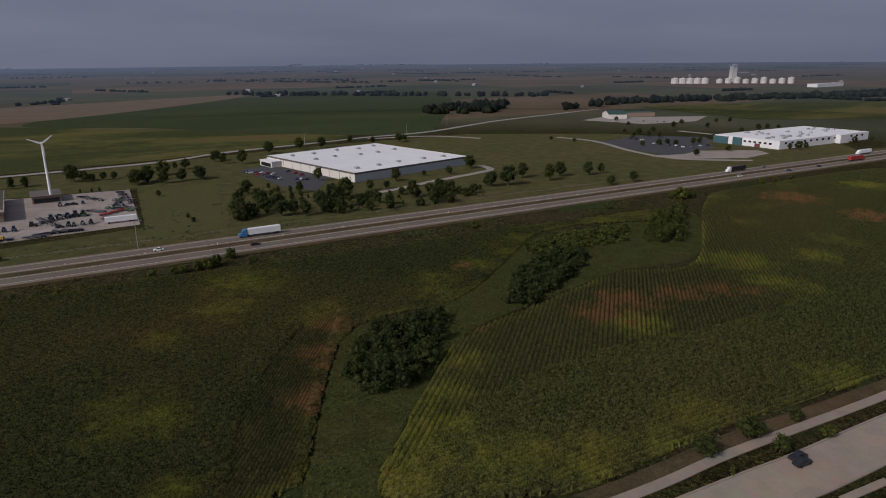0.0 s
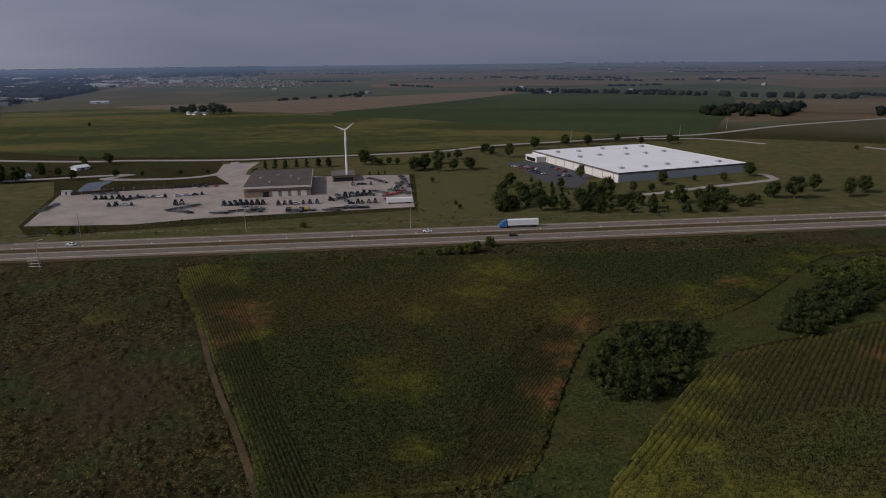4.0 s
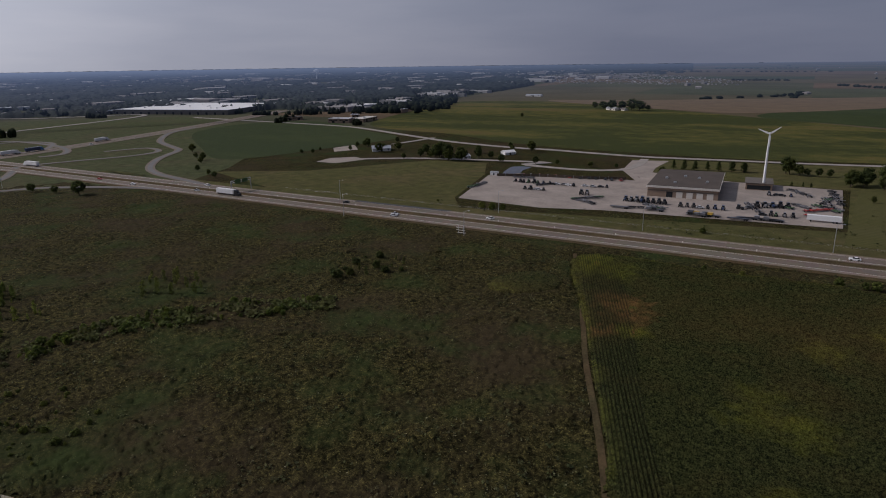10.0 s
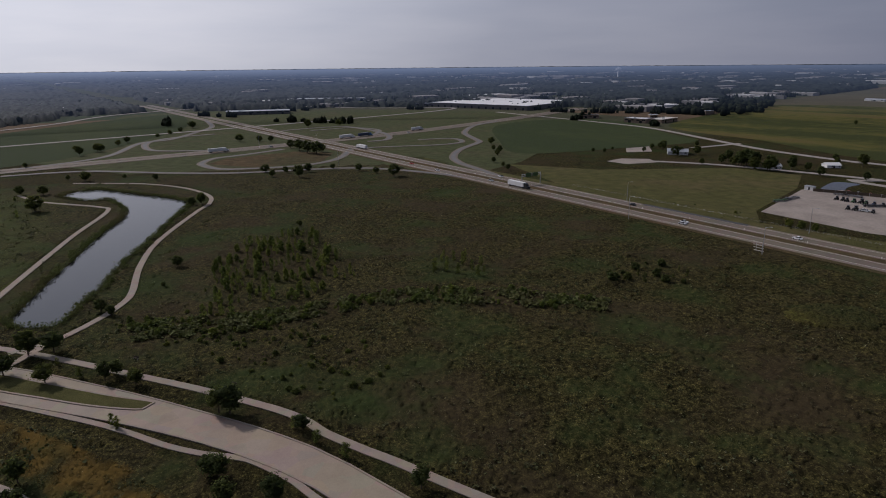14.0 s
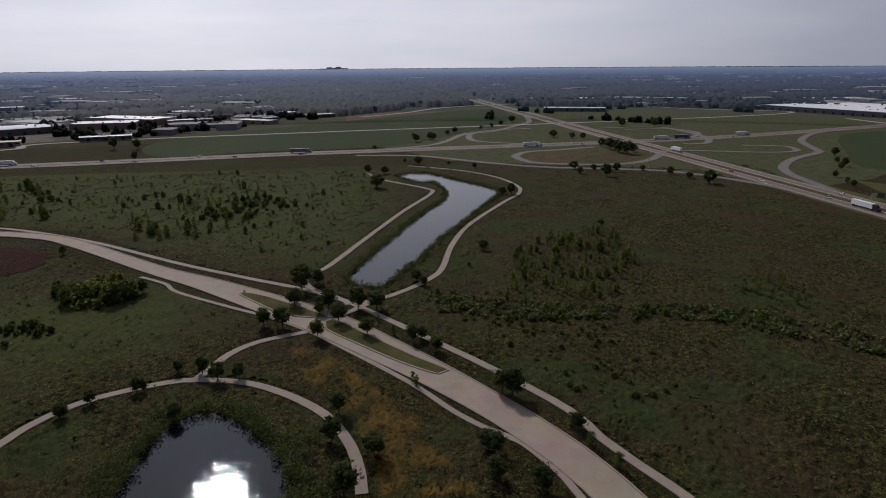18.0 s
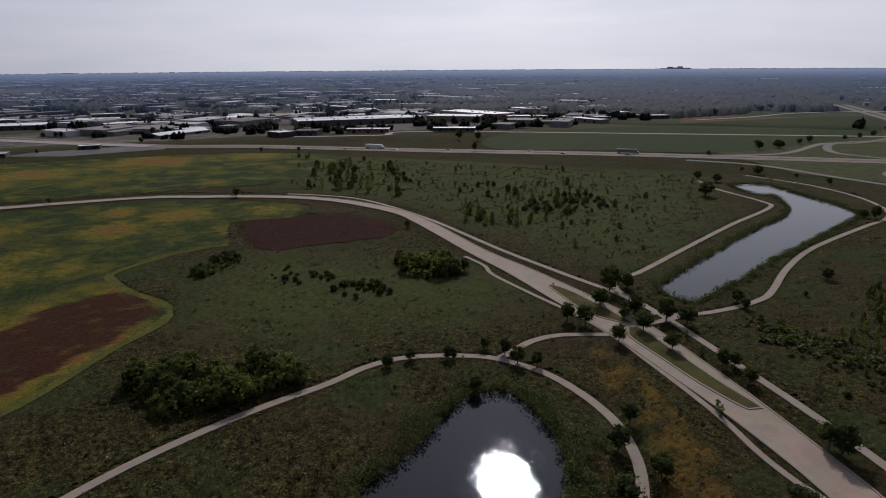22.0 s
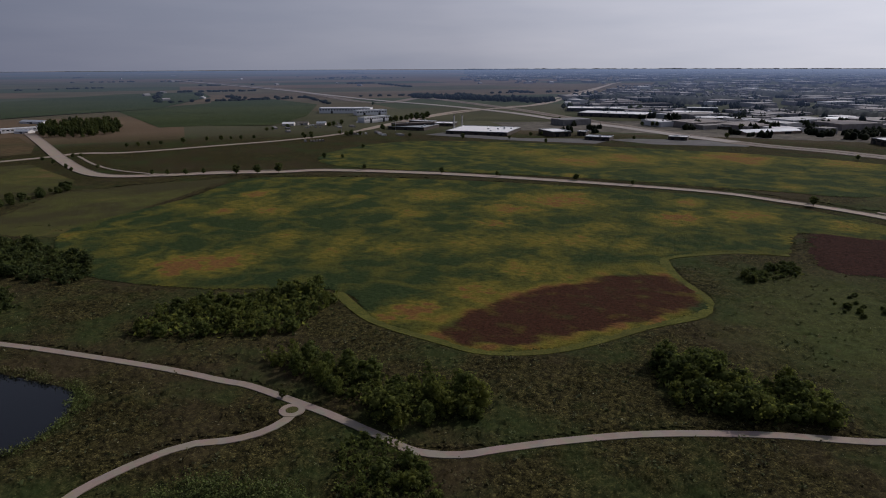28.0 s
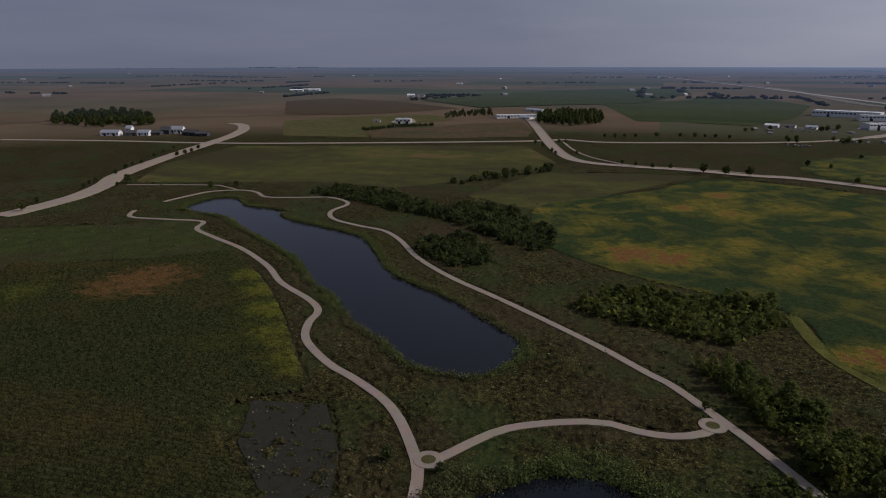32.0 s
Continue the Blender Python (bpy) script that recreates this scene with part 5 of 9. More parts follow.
for name, poly, mat, label, cat in (("lot_warehouse", LOT_WAREHOUSE, "asphalt", "dark asphalt car park", "car park"), ("lot_factory", LOT_FACTORY, "asphalt", "dark asphalt car park", "car park"),
                               ("lot_church", LOT_CHURCH, "road_far", "pale empty car park", "car park"), ("lot_gravel", LOT_GRAVEL, "gravel", "tan gravel pad", "gravel pad"),
                               ("lot_turn", LOT_TURN, "gravel", "gravel drive into the yard", "drive"), ("lot_pool", LOT_POOL, "gravel", "pale gravel pad", "gravel pad"),
                               ("lot_house", LOT_HOUSE, "gravel", "pale gravel pad", "gravel pad"), ("lot_north", LOT_NORTH, "lot", "grey storage yard", "yard"),
                               ("lot_dealer", LOT_DEALER, "lot", "grey works yard", "yard"), ("infield", INFIELD, "dry", "brown grass inside the ramp loop", "meadow")):
    setting(patch(name, poly, 0.11, M[mat]), label, cat)
for i, (name, pts) in enumerate((("drive_warehouse", DRIVE_WAREHOUSE), ("drive_factory", DRIVE_FACTORY), ("drive_field", DRIVE_FIELD), ("drive_church", DRIVE_CHURCH))):
    setting(ribbon(name, spline(pts, 8), 6.0, 0.14 + 0.004 * i, M["road_far"]), "pale worn drive", "drive")
TRAILS = (("trail_main", TRAIL_MAIN), ("trail_link", TRAIL_LINK), ("trail_east", TRAIL_EAST), ("trail_south", TRAIL_SOUTH), ("trail_crossing", TRAIL_CROSSING), ("crossing_path", CROSSWALK_PATH),
          ("trail_canal_west", CANAL_WEST), ("trail_canal_east", CANAL_EAST), ("sidewalk_north", SIDEWALK_NORTH), ("sidewalk_south", SIDEWALK_SOUTH), ("sidewalk_curve", SIDEWALK_CURVE), ("sidewalk_south_east", SIDEWALK_SOUTH_EAST))
for i, (name, pts) in enumerate(TRAILS):
    setting(ribbon(name, spline(pts, 3), 1.8 if "south" in name else 2.7, 0.14 + 0.004 * i, M["path"]), "pale concrete foot trail", "trail")

# small grass islands where the trails meet
for k, (jx, jy) in enumerate([(94.2, -82.1), (58.2, -142.0)]):
    ring = [(jx + 2.5 * math.cos(q * math.tau / 24), jy + 2.5 * math.sin(q * math.tau / 24)) for q in range(25)]
    setting(ribbon("trail_ring_%d" % (k + 1), ring, 1.7, 0.2, M["path"]), "pale concrete ring where two trails meet", "trail")
    setting(patch("lawn_ring_%d" % (k + 1), [(jx + 1.65 * math.cos(q * math.tau / 20), jy + 1.65 * math.sin(q * math.tau / 20)) for q in range(20)], 0.24, M["lawn"]), "small round grass island between trails", "lawn")

# ---- crops ----
def inside(px, py, poly):
    """Which of the points lie inside the outline."""
    r = np.zeros(px.shape, bool)
    n = len(poly)
    for i in range(n):
        x0, y0 = poly[i][:2]
        x1, y1 = poly[(i + 1) % n][:2]
        if y0 == y1:
            continue
        c = ((y0 > py) != (y1 > py)) & (px < (x1 - x0) * (py - y0) / (y1 - y0) + x0)
        r ^= c
    return r


def soft_noise(px, py, size, seed=0):
    """Smooth noise from -1 to 1, in drifts of that size."""
    rs = np.random.RandomState(seed)
    out = np.zeros(px.shape)
    for k in range(14):
        a, ph, f = rs.rand() * math.tau, rs.rand() * math.tau, (0.6 + rs.rand() * 1.6) / size
        out += np.sin((px * math.cos(a) + py * math.sin(a)) * f * math.tau + ph + 1.5 * np.sin((px * math.sin(a) - py * math.cos(a)) * f * 2.3 + ph))
    return out / 6.0


def numpy_mesh(name, v, quads, mat, parent=None):
    me = bpy.data.meshes.new(name)
    me.vertices.add(len(v))
    me.vertices.foreach_set("co", np.ascontiguousarray(v, dtype=np.float32).ravel())
    n, k = quads.shape
    me.loops.add(n * k)
    me.loops.foreach_set("vertex_index", np.ascontiguousarray(quads, dtype=np.int32).ravel())
    me.polygons.add(n)
    me.polygons.foreach_set("loop_start", np.arange(0, n * k, k, dtype=np.int32))
    me.polygons.foreach_set("loop_total", np.full(n, k, dtype=np.int32))
    me.update(calc_edges=True)
    me.materials.append(mat)
    ob = new(name, me)
    if parent is not None:
        ob.parent = parent
    return ob


def crop_state_mat(name, dark, light, yellow, rust, rusty=0.0, died=None, corn=False):
    """Crop leaves; the ripeness of each plant turns green to yellow to rust."""
    m = Mat(name, 1.0, 0, 0.05)
    at = m.node("Attribute")
    at.attribute_name = "ripe"
    leaf = m.noise(2.4, 4, 0.8)
    fine = m.noise(0.7, 4, 0.7)
    k = m.mix(0.35, leaf, fine)
    g = m.ramp(k, [(0.43, dark), (0.59, light), (0.69, tuple(min(1.0, c * 1.7) for c in light))])
    y = m.ramp(k, [(0.4, tuple(c * 0.35 for c in yellow)), (0.6, yellow)])
    r = m.ramp(k, [(0.4, tuple(c * 0.35 for c in rust)), (0.6, rust)])
    c = m.mix(m.ramp(at.outputs["Fac"], [(0.06, G0), (0.62, G1)]), g, y)
    c = m.mix(m.ramp(at.outputs["Fac"], [(0.5, G0), (0.82, G1)]), c, r)
    if rusty:
        drift = m.mix(0.3, m.noise(0.011, 5, 0.6, src=m.scaled(1.0, 0.5, 1.0, 60)), m.noise(0.09, 4, 0.6))
        c = m.mix(m.mix(1.0, m.ramp(drift, [(0.46, G0), (0.68, G1)]), (rusty, rusty, rusty), "MULTIPLY"), c, m.mix(0.5, c, r))
    if corn:   # dead leaves in burnt patches; furrow shade painted in as dark earth
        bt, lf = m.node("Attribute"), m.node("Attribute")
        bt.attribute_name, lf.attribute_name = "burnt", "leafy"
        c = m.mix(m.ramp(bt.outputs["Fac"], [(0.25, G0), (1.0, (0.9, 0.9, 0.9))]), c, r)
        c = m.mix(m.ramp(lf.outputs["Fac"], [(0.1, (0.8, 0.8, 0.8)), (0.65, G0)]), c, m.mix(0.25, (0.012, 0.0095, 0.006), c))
    if died:
        dd = m.node("Attribute")
        dd.attribute_name = "died"
        c = m.mix(dd.outputs["Fac"], c, m.ramp(k, [(0.4, tuple(q * 0.3 for q in died)), (0.62, died), (0.75, tuple(q * 1.6 for q in died))]))
    m.base(c)
    m.bump(leaf, 0.9, 0.5)
    return m.m


def crop(name, poly, holes, az, mat, spots, label, cat, gap=1.5, step=1.3, high=2.3, low=1.2, drift=0.35, within=None, seed=1, fade=1.0, veins=0.0, rough=0.5, halo=None, ragged=0.0, lush=0.0, dead=None, scorch=False):
    """A crop standing in rows that run towards az: every row a ridge of leaves."""
    rs = np.random.RandomState(seed)
    poly = spline(poly, 6, True)
    a = radians(az)
    ux, uy, vx, vy = -math.sin(a), math.cos(a), math.cos(a), math.sin(a)
    P = np.array(poly)
    us, vs = P[:, 0] * ux + P[:, 1] * uy, P[:, 0] * vx + P[:, 1] * vy
    nu, nv = int((us.max() - us.min()) / step) + 2, int((vs.max() - vs.min()) / (gap / 2)) + 2
    U, V = np.meshgrid(us.min() + np.arange(nu) * step, vs.min() + np.arange(nv) * gap / 2, indexing="ij")
    J = np.arange(nv)[None, :].repeat(nu, 0)
    U = U + rs.uniform(-0.35, 0.35, U.shape) * step
    wob = 0.05 * gap
    V = V + rs.uniform(-wob, wob, V.shape)
    X, Y = U * ux + V * vx, U * uy + V * vy
    top = J % 2 == 0
    Z = np.where(top, high, low) + rs.uniform(-0.22, 0.22, X.shape) * high * rough + 0.12 * high * soft_noise(X, Y, 30, seed)
    RX, RY = X + ragged * soft_noise(X, Y, 11, 91), Y + ragged * soft_noise(X, Y, 11, 92)
    ok = inside(RX, RY, poly) if not holes else inside(X, Y, poly)
    for h in holes:
        hs = spline(h, 6, True)
        e = 1.6 if ragged else 3.2
        ok &= ~(inside(RX + e, RY, hs) & inside(RX - e, RY, hs) & inside(RX, RY + e, hs) & inside(RX, RY - e, hs))
    if within is not None:
        ws = spline(within, 6, True)
        Z = Z * (0.7 + 0.3 * sum(inside(X + ex * 1.8, Y + ey * 1.8, ws).astype(float) for ex, ey in ((1, 0), (-1, 0), (0, 1), (0, -1))) / 4)
        ok &= inside(X + 1.6, Y, ws) | inside(X - 1.6, Y, ws) | inside(X, Y + 1.6, ws) | inside(X, Y - 1.6, ws)
    ripe = drift * (soft_noise(X, Y, 75, seed + 5) * 0.75 + 0.2 * soft_noise(X, Y, 22, seed + 9)) - 0.06
    burnt = np.zeros(X.shape)
    for sx, sy, rad, amp in spots:
        wx = (X - sx) + 0.5 * rad * soft_noise(X, Y, rad * 1.6, sx % 17)
        wy = (Y - sy) + 0.5 * rad * soft_noise(X, Y, rad * 1.6, sy % 13)
        drop = np.exp(-(wx ** 2 + wy ** 2) / (2 * (rad * 0.95) ** 2))
        if scorch and amp >= 0.8:
            burnt = np.maximum(burnt, amp * 1.3 * drop)
        else:
            ripe = np.maximum(ripe, fade * amp * 1.2 * drop)
    if veins:
        ripe = ripe + 0.1 * soft_noise(X, Y, 7, seed + 14) * np.clip(ripe + 0.3, 0, 1)
    ripe = ripe * (0.8 + 0.35 * soft_noise(X, Y, 9, seed + 2)) + 0.2 * np.clip(ripe, 0, 0.6) * rs.uniform(-1, 1, X.shape)
    if veins:   # yellow threads through the green
        ripe = np.maximum(ripe, veins * np.clip(0.75 - 1.5 * np.abs(soft_noise(X, Y, 75, seed + 3) + 0.35 * soft_noise(X, Y, 20, seed + 4)) + 0.45 * soft_noise(X, Y, 48, seed + 6), 0, 1))
    if halo:   # ripening round a dead patch
        hp = np.array(spline(halo[0], 7, True))
        dist = np.full(X.shape, 1e9)
        for hx_, hy_ in hp:
            dist = np.minimum(dist, (X - hx_) ** 2 + (Y - hy_) ** 2)
        ripe = np.maximum(ripe, halo[2] * np.exp(-np.sqrt(dist) / halo[1]) * (0.75 + 0.7 * soft_noise(X, Y, 24, seed + 8)))
    died = np.zeros(X.shape)
    if dead is not None:   # plants that died off, in an outline that frays into the rows
        ds = spline(dead, 6, True)
        for _ in range(6):
            fx, fy = 2.5 * soft_noise(X, Y, 26, 71) + rs.normal(0, 1.0, X.shape), 2.5 * soft_noise(X, Y, 26, 72) + rs.normal(0, 1.0, X.shape)
            died += inside(X + fx, Y + fy, ds) / 6.0
        died *= np.clip(1.1 + 0.5 * soft_noise(X, Y, 17, 73) + 0.25 * soft_noise(X, Y, 5, 74), 0, 1)
        Z = Z * (1 - 0.45 * died)
    near = sum(inside(X + ex * e, Y + ey * e, poly).astype(float) for e in (2, 4, 6.5) for ex, ey in ((1, 0), (-1, 0), (0, 1), (0, -1))) / 12
    Z = Z * (0.3 + 0.7 * near)
    if lush:
        ripe = np.maximum(ripe, lush * (1 - near) ** 0.7 * np.clip(0.7 + 0.8 * soft_noise(X, Y, 40, seed + 12), 0, 1))
    if holes:
        for h in holes:
            hs = spline(h, 6, True)
            dd = 3.0 if ragged else -2.2
            into = sum(inside(RX + ex * dd, RY + ey * dd, hs).astype(float) for ex, ey in ((1, 0), (-1, 0), (0, 1), (0, -1))) / 4
            Z = Z * (1 - 0.8 * (into if ragged else np.maximum(into - 0.75, 0) * 4))
    outer = inside(X, Y, poly)
    edge = np.zeros(X.shape, bool)
    for di, dj in ((1, 0), (-1, 0), (0, 1), (0, -1)):
        edge |= ~np.roll(outer, (di, dj), (0, 1))
    Z[edge] = 0.15
    idx = np.full(X.shape, -1)
    idx[ok] = np.arange(ok.sum())
    q = np.stack([idx[:-1, :-1], idx[1:, :-1], idx[1:, 1:], idx[:-1, 1:]], -1).reshape(-1, 4)
    q = q[(q >= 0).all(1)]
    if abs(ux * vy - uy * vx) and (ux * vy - uy * vx) < 0:
        q = q[:, ::-1]
    ob = numpy_mesh(name, np.stack([X[ok], Y[ok], Z[ok]], 1), q, mat)
    att = ob.data.attributes.new("ripe", "FLOAT", "POINT")
    att.data.foreach_set("value", np.clip(ripe[ok], 0, 1).astype(np.float32))
    # leafy: 1 on the ridges, 0 in furrows, whose shade is painted
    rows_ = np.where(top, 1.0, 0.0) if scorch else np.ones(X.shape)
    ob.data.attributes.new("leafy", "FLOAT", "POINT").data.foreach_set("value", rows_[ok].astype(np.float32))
    ob.data.attributes.new("burnt", "FLOAT", "POINT").data.foreach_set("value", np.clip(burnt * (0.8 + 0.5 * soft_noise(X, Y, 8, seed + 21)) + 0.15 * burnt * rs.uniform(-1, 1, X.shape), 0, 1)[ok].astype(np.float32))
    if dead is not None:
        ob.data.attributes.new("died", "FLOAT", "POINT").data.foreach_set("value", died[ok].astype(np.float32))
    return tagged(ob, label, cat, kind="stuff")


M["corn_v"] = crop_state_mat("corn_plants", (0.0072, 0.0102, 0.004), (0.073, 0.08, 0.0255), (0.18, 0.186, 0.026), (0.21, 0.118, 0.043), 0.6, corn=True)
M["corn_e"] = crop_state_mat("corn_plants_east", (0.008, 0.012, 0.0045), (0.124, 0.134, 0.039), (0.25, 0.26, 0.036), (0.28, 0.145, 0.055), 0.4, corn=True)
M["soy_v"] = crop_state_mat("soy_plants", (0.014, 0.024, 0.009), (0.05, 0.072, 0.021), (0.24, 0.2, 0.028), (0.23, 0.115, 0.038), 0.0, (0.076, 0.033, 0.018))
M["dead_v"] = crop_state_mat("dead_plants", (0.017, 0.008, 0.006), (0.066, 0.03, 0.02), (0.15, 0.075, 0.028), (0.2, 0.11, 0.04))
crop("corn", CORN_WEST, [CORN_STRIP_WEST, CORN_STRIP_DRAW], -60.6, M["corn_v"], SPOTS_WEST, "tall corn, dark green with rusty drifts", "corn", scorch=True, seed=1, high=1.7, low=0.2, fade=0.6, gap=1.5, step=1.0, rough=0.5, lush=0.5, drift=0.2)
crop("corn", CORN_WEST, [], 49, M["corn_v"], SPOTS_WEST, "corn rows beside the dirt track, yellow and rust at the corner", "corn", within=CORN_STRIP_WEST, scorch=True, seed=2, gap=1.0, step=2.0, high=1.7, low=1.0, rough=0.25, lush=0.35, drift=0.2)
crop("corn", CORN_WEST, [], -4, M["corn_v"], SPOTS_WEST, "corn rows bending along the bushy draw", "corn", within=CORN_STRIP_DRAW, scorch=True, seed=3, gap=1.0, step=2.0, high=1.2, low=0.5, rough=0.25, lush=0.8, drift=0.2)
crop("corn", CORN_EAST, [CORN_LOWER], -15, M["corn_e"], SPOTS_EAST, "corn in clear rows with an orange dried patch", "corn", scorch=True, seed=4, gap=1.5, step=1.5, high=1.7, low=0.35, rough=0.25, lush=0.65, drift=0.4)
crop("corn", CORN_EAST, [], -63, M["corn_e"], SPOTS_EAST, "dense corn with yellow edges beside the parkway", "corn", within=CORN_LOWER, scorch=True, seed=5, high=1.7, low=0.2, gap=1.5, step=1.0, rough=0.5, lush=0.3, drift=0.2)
crop("corn", CORN_PATCH, [], 60, M["corn_v"], [], "patch of tall green weeds", "weeds", seed=6, high=1.5, low=0.9, rough=1.2, drift=0.3)
crop("soybeans", SOY, [], 62, M["soy_v"], SPOTS_SOY, "soybeans mottled deep green, yellow and orange round a died-off brown patch", "soybeans", seed=7, gap=1.6, step=1.6, high=0.5, low=0.36, drift=0.9, veins=0.32, halo=(TILLED_NEAR, 10, 0.95), dead=TILLED_NEAR)
crop("soybeans", SOY_NORTH, [], 62, M["soy_v"], SPOTS_SOY_NORTH, "soybean strip mottled green and ochre", "soybeans", seed=8, gap=3, step=3, high=0.6, low=0.45, drift=0.7, veins=0.4)
crop("dead_crop", TILLED_FAR, [], 62, M["dead_v"], [], "reddish-brown died-off soybeans beside the parkway", "dead crop", seed=10, gap=2.0, step=2.0, high=0.4, low=0.2, drift=0.3, ragged=3.0)
crop("corn", CORN_SOUTH, [], -56, M["corn_v"], SPOTS_SOUTH, "green crop with a tan dried patch and yellow rows", "corn", scorch=True, seed=11, gap=1.6, step=1.3, high=1.5, low=0.4)

# ---- weeds, grass and flowers of the prairie ----
HALF = 640
mask = np.zeros((2 * HALF, 2 * HALF), bool)
gx, gy = np.meshgrid(np.arange(-HALF, HALF) + 0.5, np.arange(-HALF, HALF) + 0.5, indexing="ij")
for poly in (CORN_WEST, CORN_EAST, SOY, SOY_NORTH, TILLED_NEAR, TILLED_FAR, MEDIAN_A, MEDIAN_B, CORN_SOUTH, YARD, POND, CANAL, LONG_POND):
    mask |= inside(gx, gy, spline(poly, 6, True))


def block(line, half):
    """Keeps plants off a paved strip."""
    for x, y in ((p[0], p[1]) for p in line):
        i0, i1 = int(x - half + HALF), int(x + half + HALF) + 1
        j0, j1 = int(y - half + HALF), int(y + half + HALF) + 1
        if i1 < 0 or j1 < 0 or i0 >= 2 * HALF or j0 >= 2 * HALF:
            continue
        i0, j0 = max(i0, 0), max(j0, 0)
        mask[i0:i1, j0:j1] |= (gx[i0:i1, j0:j1] - x) ** 2 + (gy[i0:i1, j0:j1] - y) ** 2 < half * half


for name, pts, wd, mat, label in ROADS:
    block(spline(pts, 2), wd / 2 + (5.0 if name == "road_parkway" else 0.5))
for name, pts in TRAILS:
    block(spline(pts, 1.5), 2.3)
block([along(s, 0) for s in range(-500, 800, 3)], 19)
block(spline(GRASS_STRIP, 1.5), 2.8)
block(spline(DIRT_TRACK, 1.5), 1.1)
for jx, jy in ((94.2, -82.1), (58.2, -142.0)):
    block([(jx, jy)], 4.0)


def free(x, y):
    i, j = np.clip((x + HALF).astype(int), 0, 2 * HALF - 1), np.clip((y + HALF).astype(int), 0, 2 * HALF - 1)
    return ~mask[i, j]


def weeds(name, count, rmin, rmax, leaves, size, tall, mat, label, seed, region=None, bias=None):
    """Many small plants in one object: each a handful of tilted leaves."""
    rs = np.random.RandomState(seed)
    n = count * 4
    r = (rmin ** 1.25 + rs.rand(n) * (rmax ** 1.25 - rmin ** 1.25)) ** 0.8
    az = np.radians(rs.uniform(-38, 264, n))
    x, y = -np.sin(az) * r, np.cos(az) * r
    if region is not None:
        P = np.array(region)
        x, y = rs.uniform(P[:, 0].min(), P[:, 0].max(), n), rs.uniform(P[:, 1].min(), P[:, 1].max(), n)
    ok = free(x, y)
    if region is not None:
        ok &= inside(x, y, region)
    if bias is not None:
        ok &= soft_noise(x, y, bias[0], seed) + 0.6 * rs.uniform(-1, 1, n) > bias[1]
    x, y = x[ok][:count], y[ok][:count]
    n = len(x)
    s = size * rs.uniform(0.5, 1.6, n)
    cx = (x[:, None] + rs.normal(0, 0.38, (n, leaves)) * s[:, None]).ravel()
    cy = (y[:, None] + rs.normal(0, 0.38, (n, leaves)) * s[:, None]).ravel()
    ss = np.repeat(s, leaves) * rs.uniform(0.25, 0.55, n * leaves)
    cz = np.repeat(s, leaves) / size * tall * rs.uniform(0.25, 1.0, n * leaves)
    th, el = rs.rand(n * leaves) * math.tau, rs.uniform(0.1, 1.2, n * leaves)
    u = np.stack([np.cos(th), np.sin(th), np.zeros_like(th)], 1) * ss[:, None] * 0.5
    w = np.stack([-np.sin(th) * np.cos(el), np.cos(th) * np.cos(el), np.sin(el)], 1) * ss[:, None] * 0.5
    c = np.stack([cx, cy, np.maximum(cz, 0.05) + 0.05], 1)
    v = np.stack([c - u - w * 0.9, c + u * 0.7 - w, c + u + w * 0.8, c - u * 0.8 + w], 1).reshape(-1, 3)
    q = np.arange(len(v)).reshape(-1, 4)
    return tagged(numpy_mesh(name, v, q, mat), label, "weeds", kind="stuff")


def weed_mat(name, dark, light, pale):
    m = Mat(name, 0.9, 0, 0.15)
    g = m.node("NewGeometry")
    c = m.ramp(g.outputs["Random Per Island"], [(0.0, dark), (0.7, light), (0.89, light), (0.9, pale), (1.0, pale)])
    big = m.noise(0.016, 5, 0.6)
    c = m.mix(m.ramp(big, [(0.48, G0), (0.66, G1)]), c, m.mix(0.6, c, (0.095, 0.067, 0.036)))
    green = m.noise(0.024, 5, 0.65, src=m.scaled(1, 1, 1, 40))
    c = m.mix(m.ramp(green, [(0.52, G0), (0.66, G1)]), c, m.mix(0.55, c, (0.07, 0.095, 0.025)))
    m.base(c)
    m.thin(c, 0.18)
    return m.m


M["weed"] = weed_mat("prairie_weeds", (0.03, 0.028, 0.011), (0.084, 0.073, 0.027), (0.24, 0.22, 0.13))
M["weed_blue"] = weed_mat("milkweed", (0.032, 0.036, 0.017), (0.08, 0.086, 0.036), (0.18, 0.175, 0.1))
M["weed_dark"] = weed_mat("rank_weeds", (0.025, 0.032, 0.013), (0.06, 0.07, 0.025), (0.09, 0.1, 0.04))
M["reed"] = weed_mat("reeds", (0.036, 0.05, 0.013), (0.098, 0.118, 0.03), (0.125, 0.145, 0.05))
M["gold"] = weed_mat("golden_grass", (0.06, 0.046, 0.012), (0.13, 0.095, 0.022), (0.2, 0.15, 0.04))


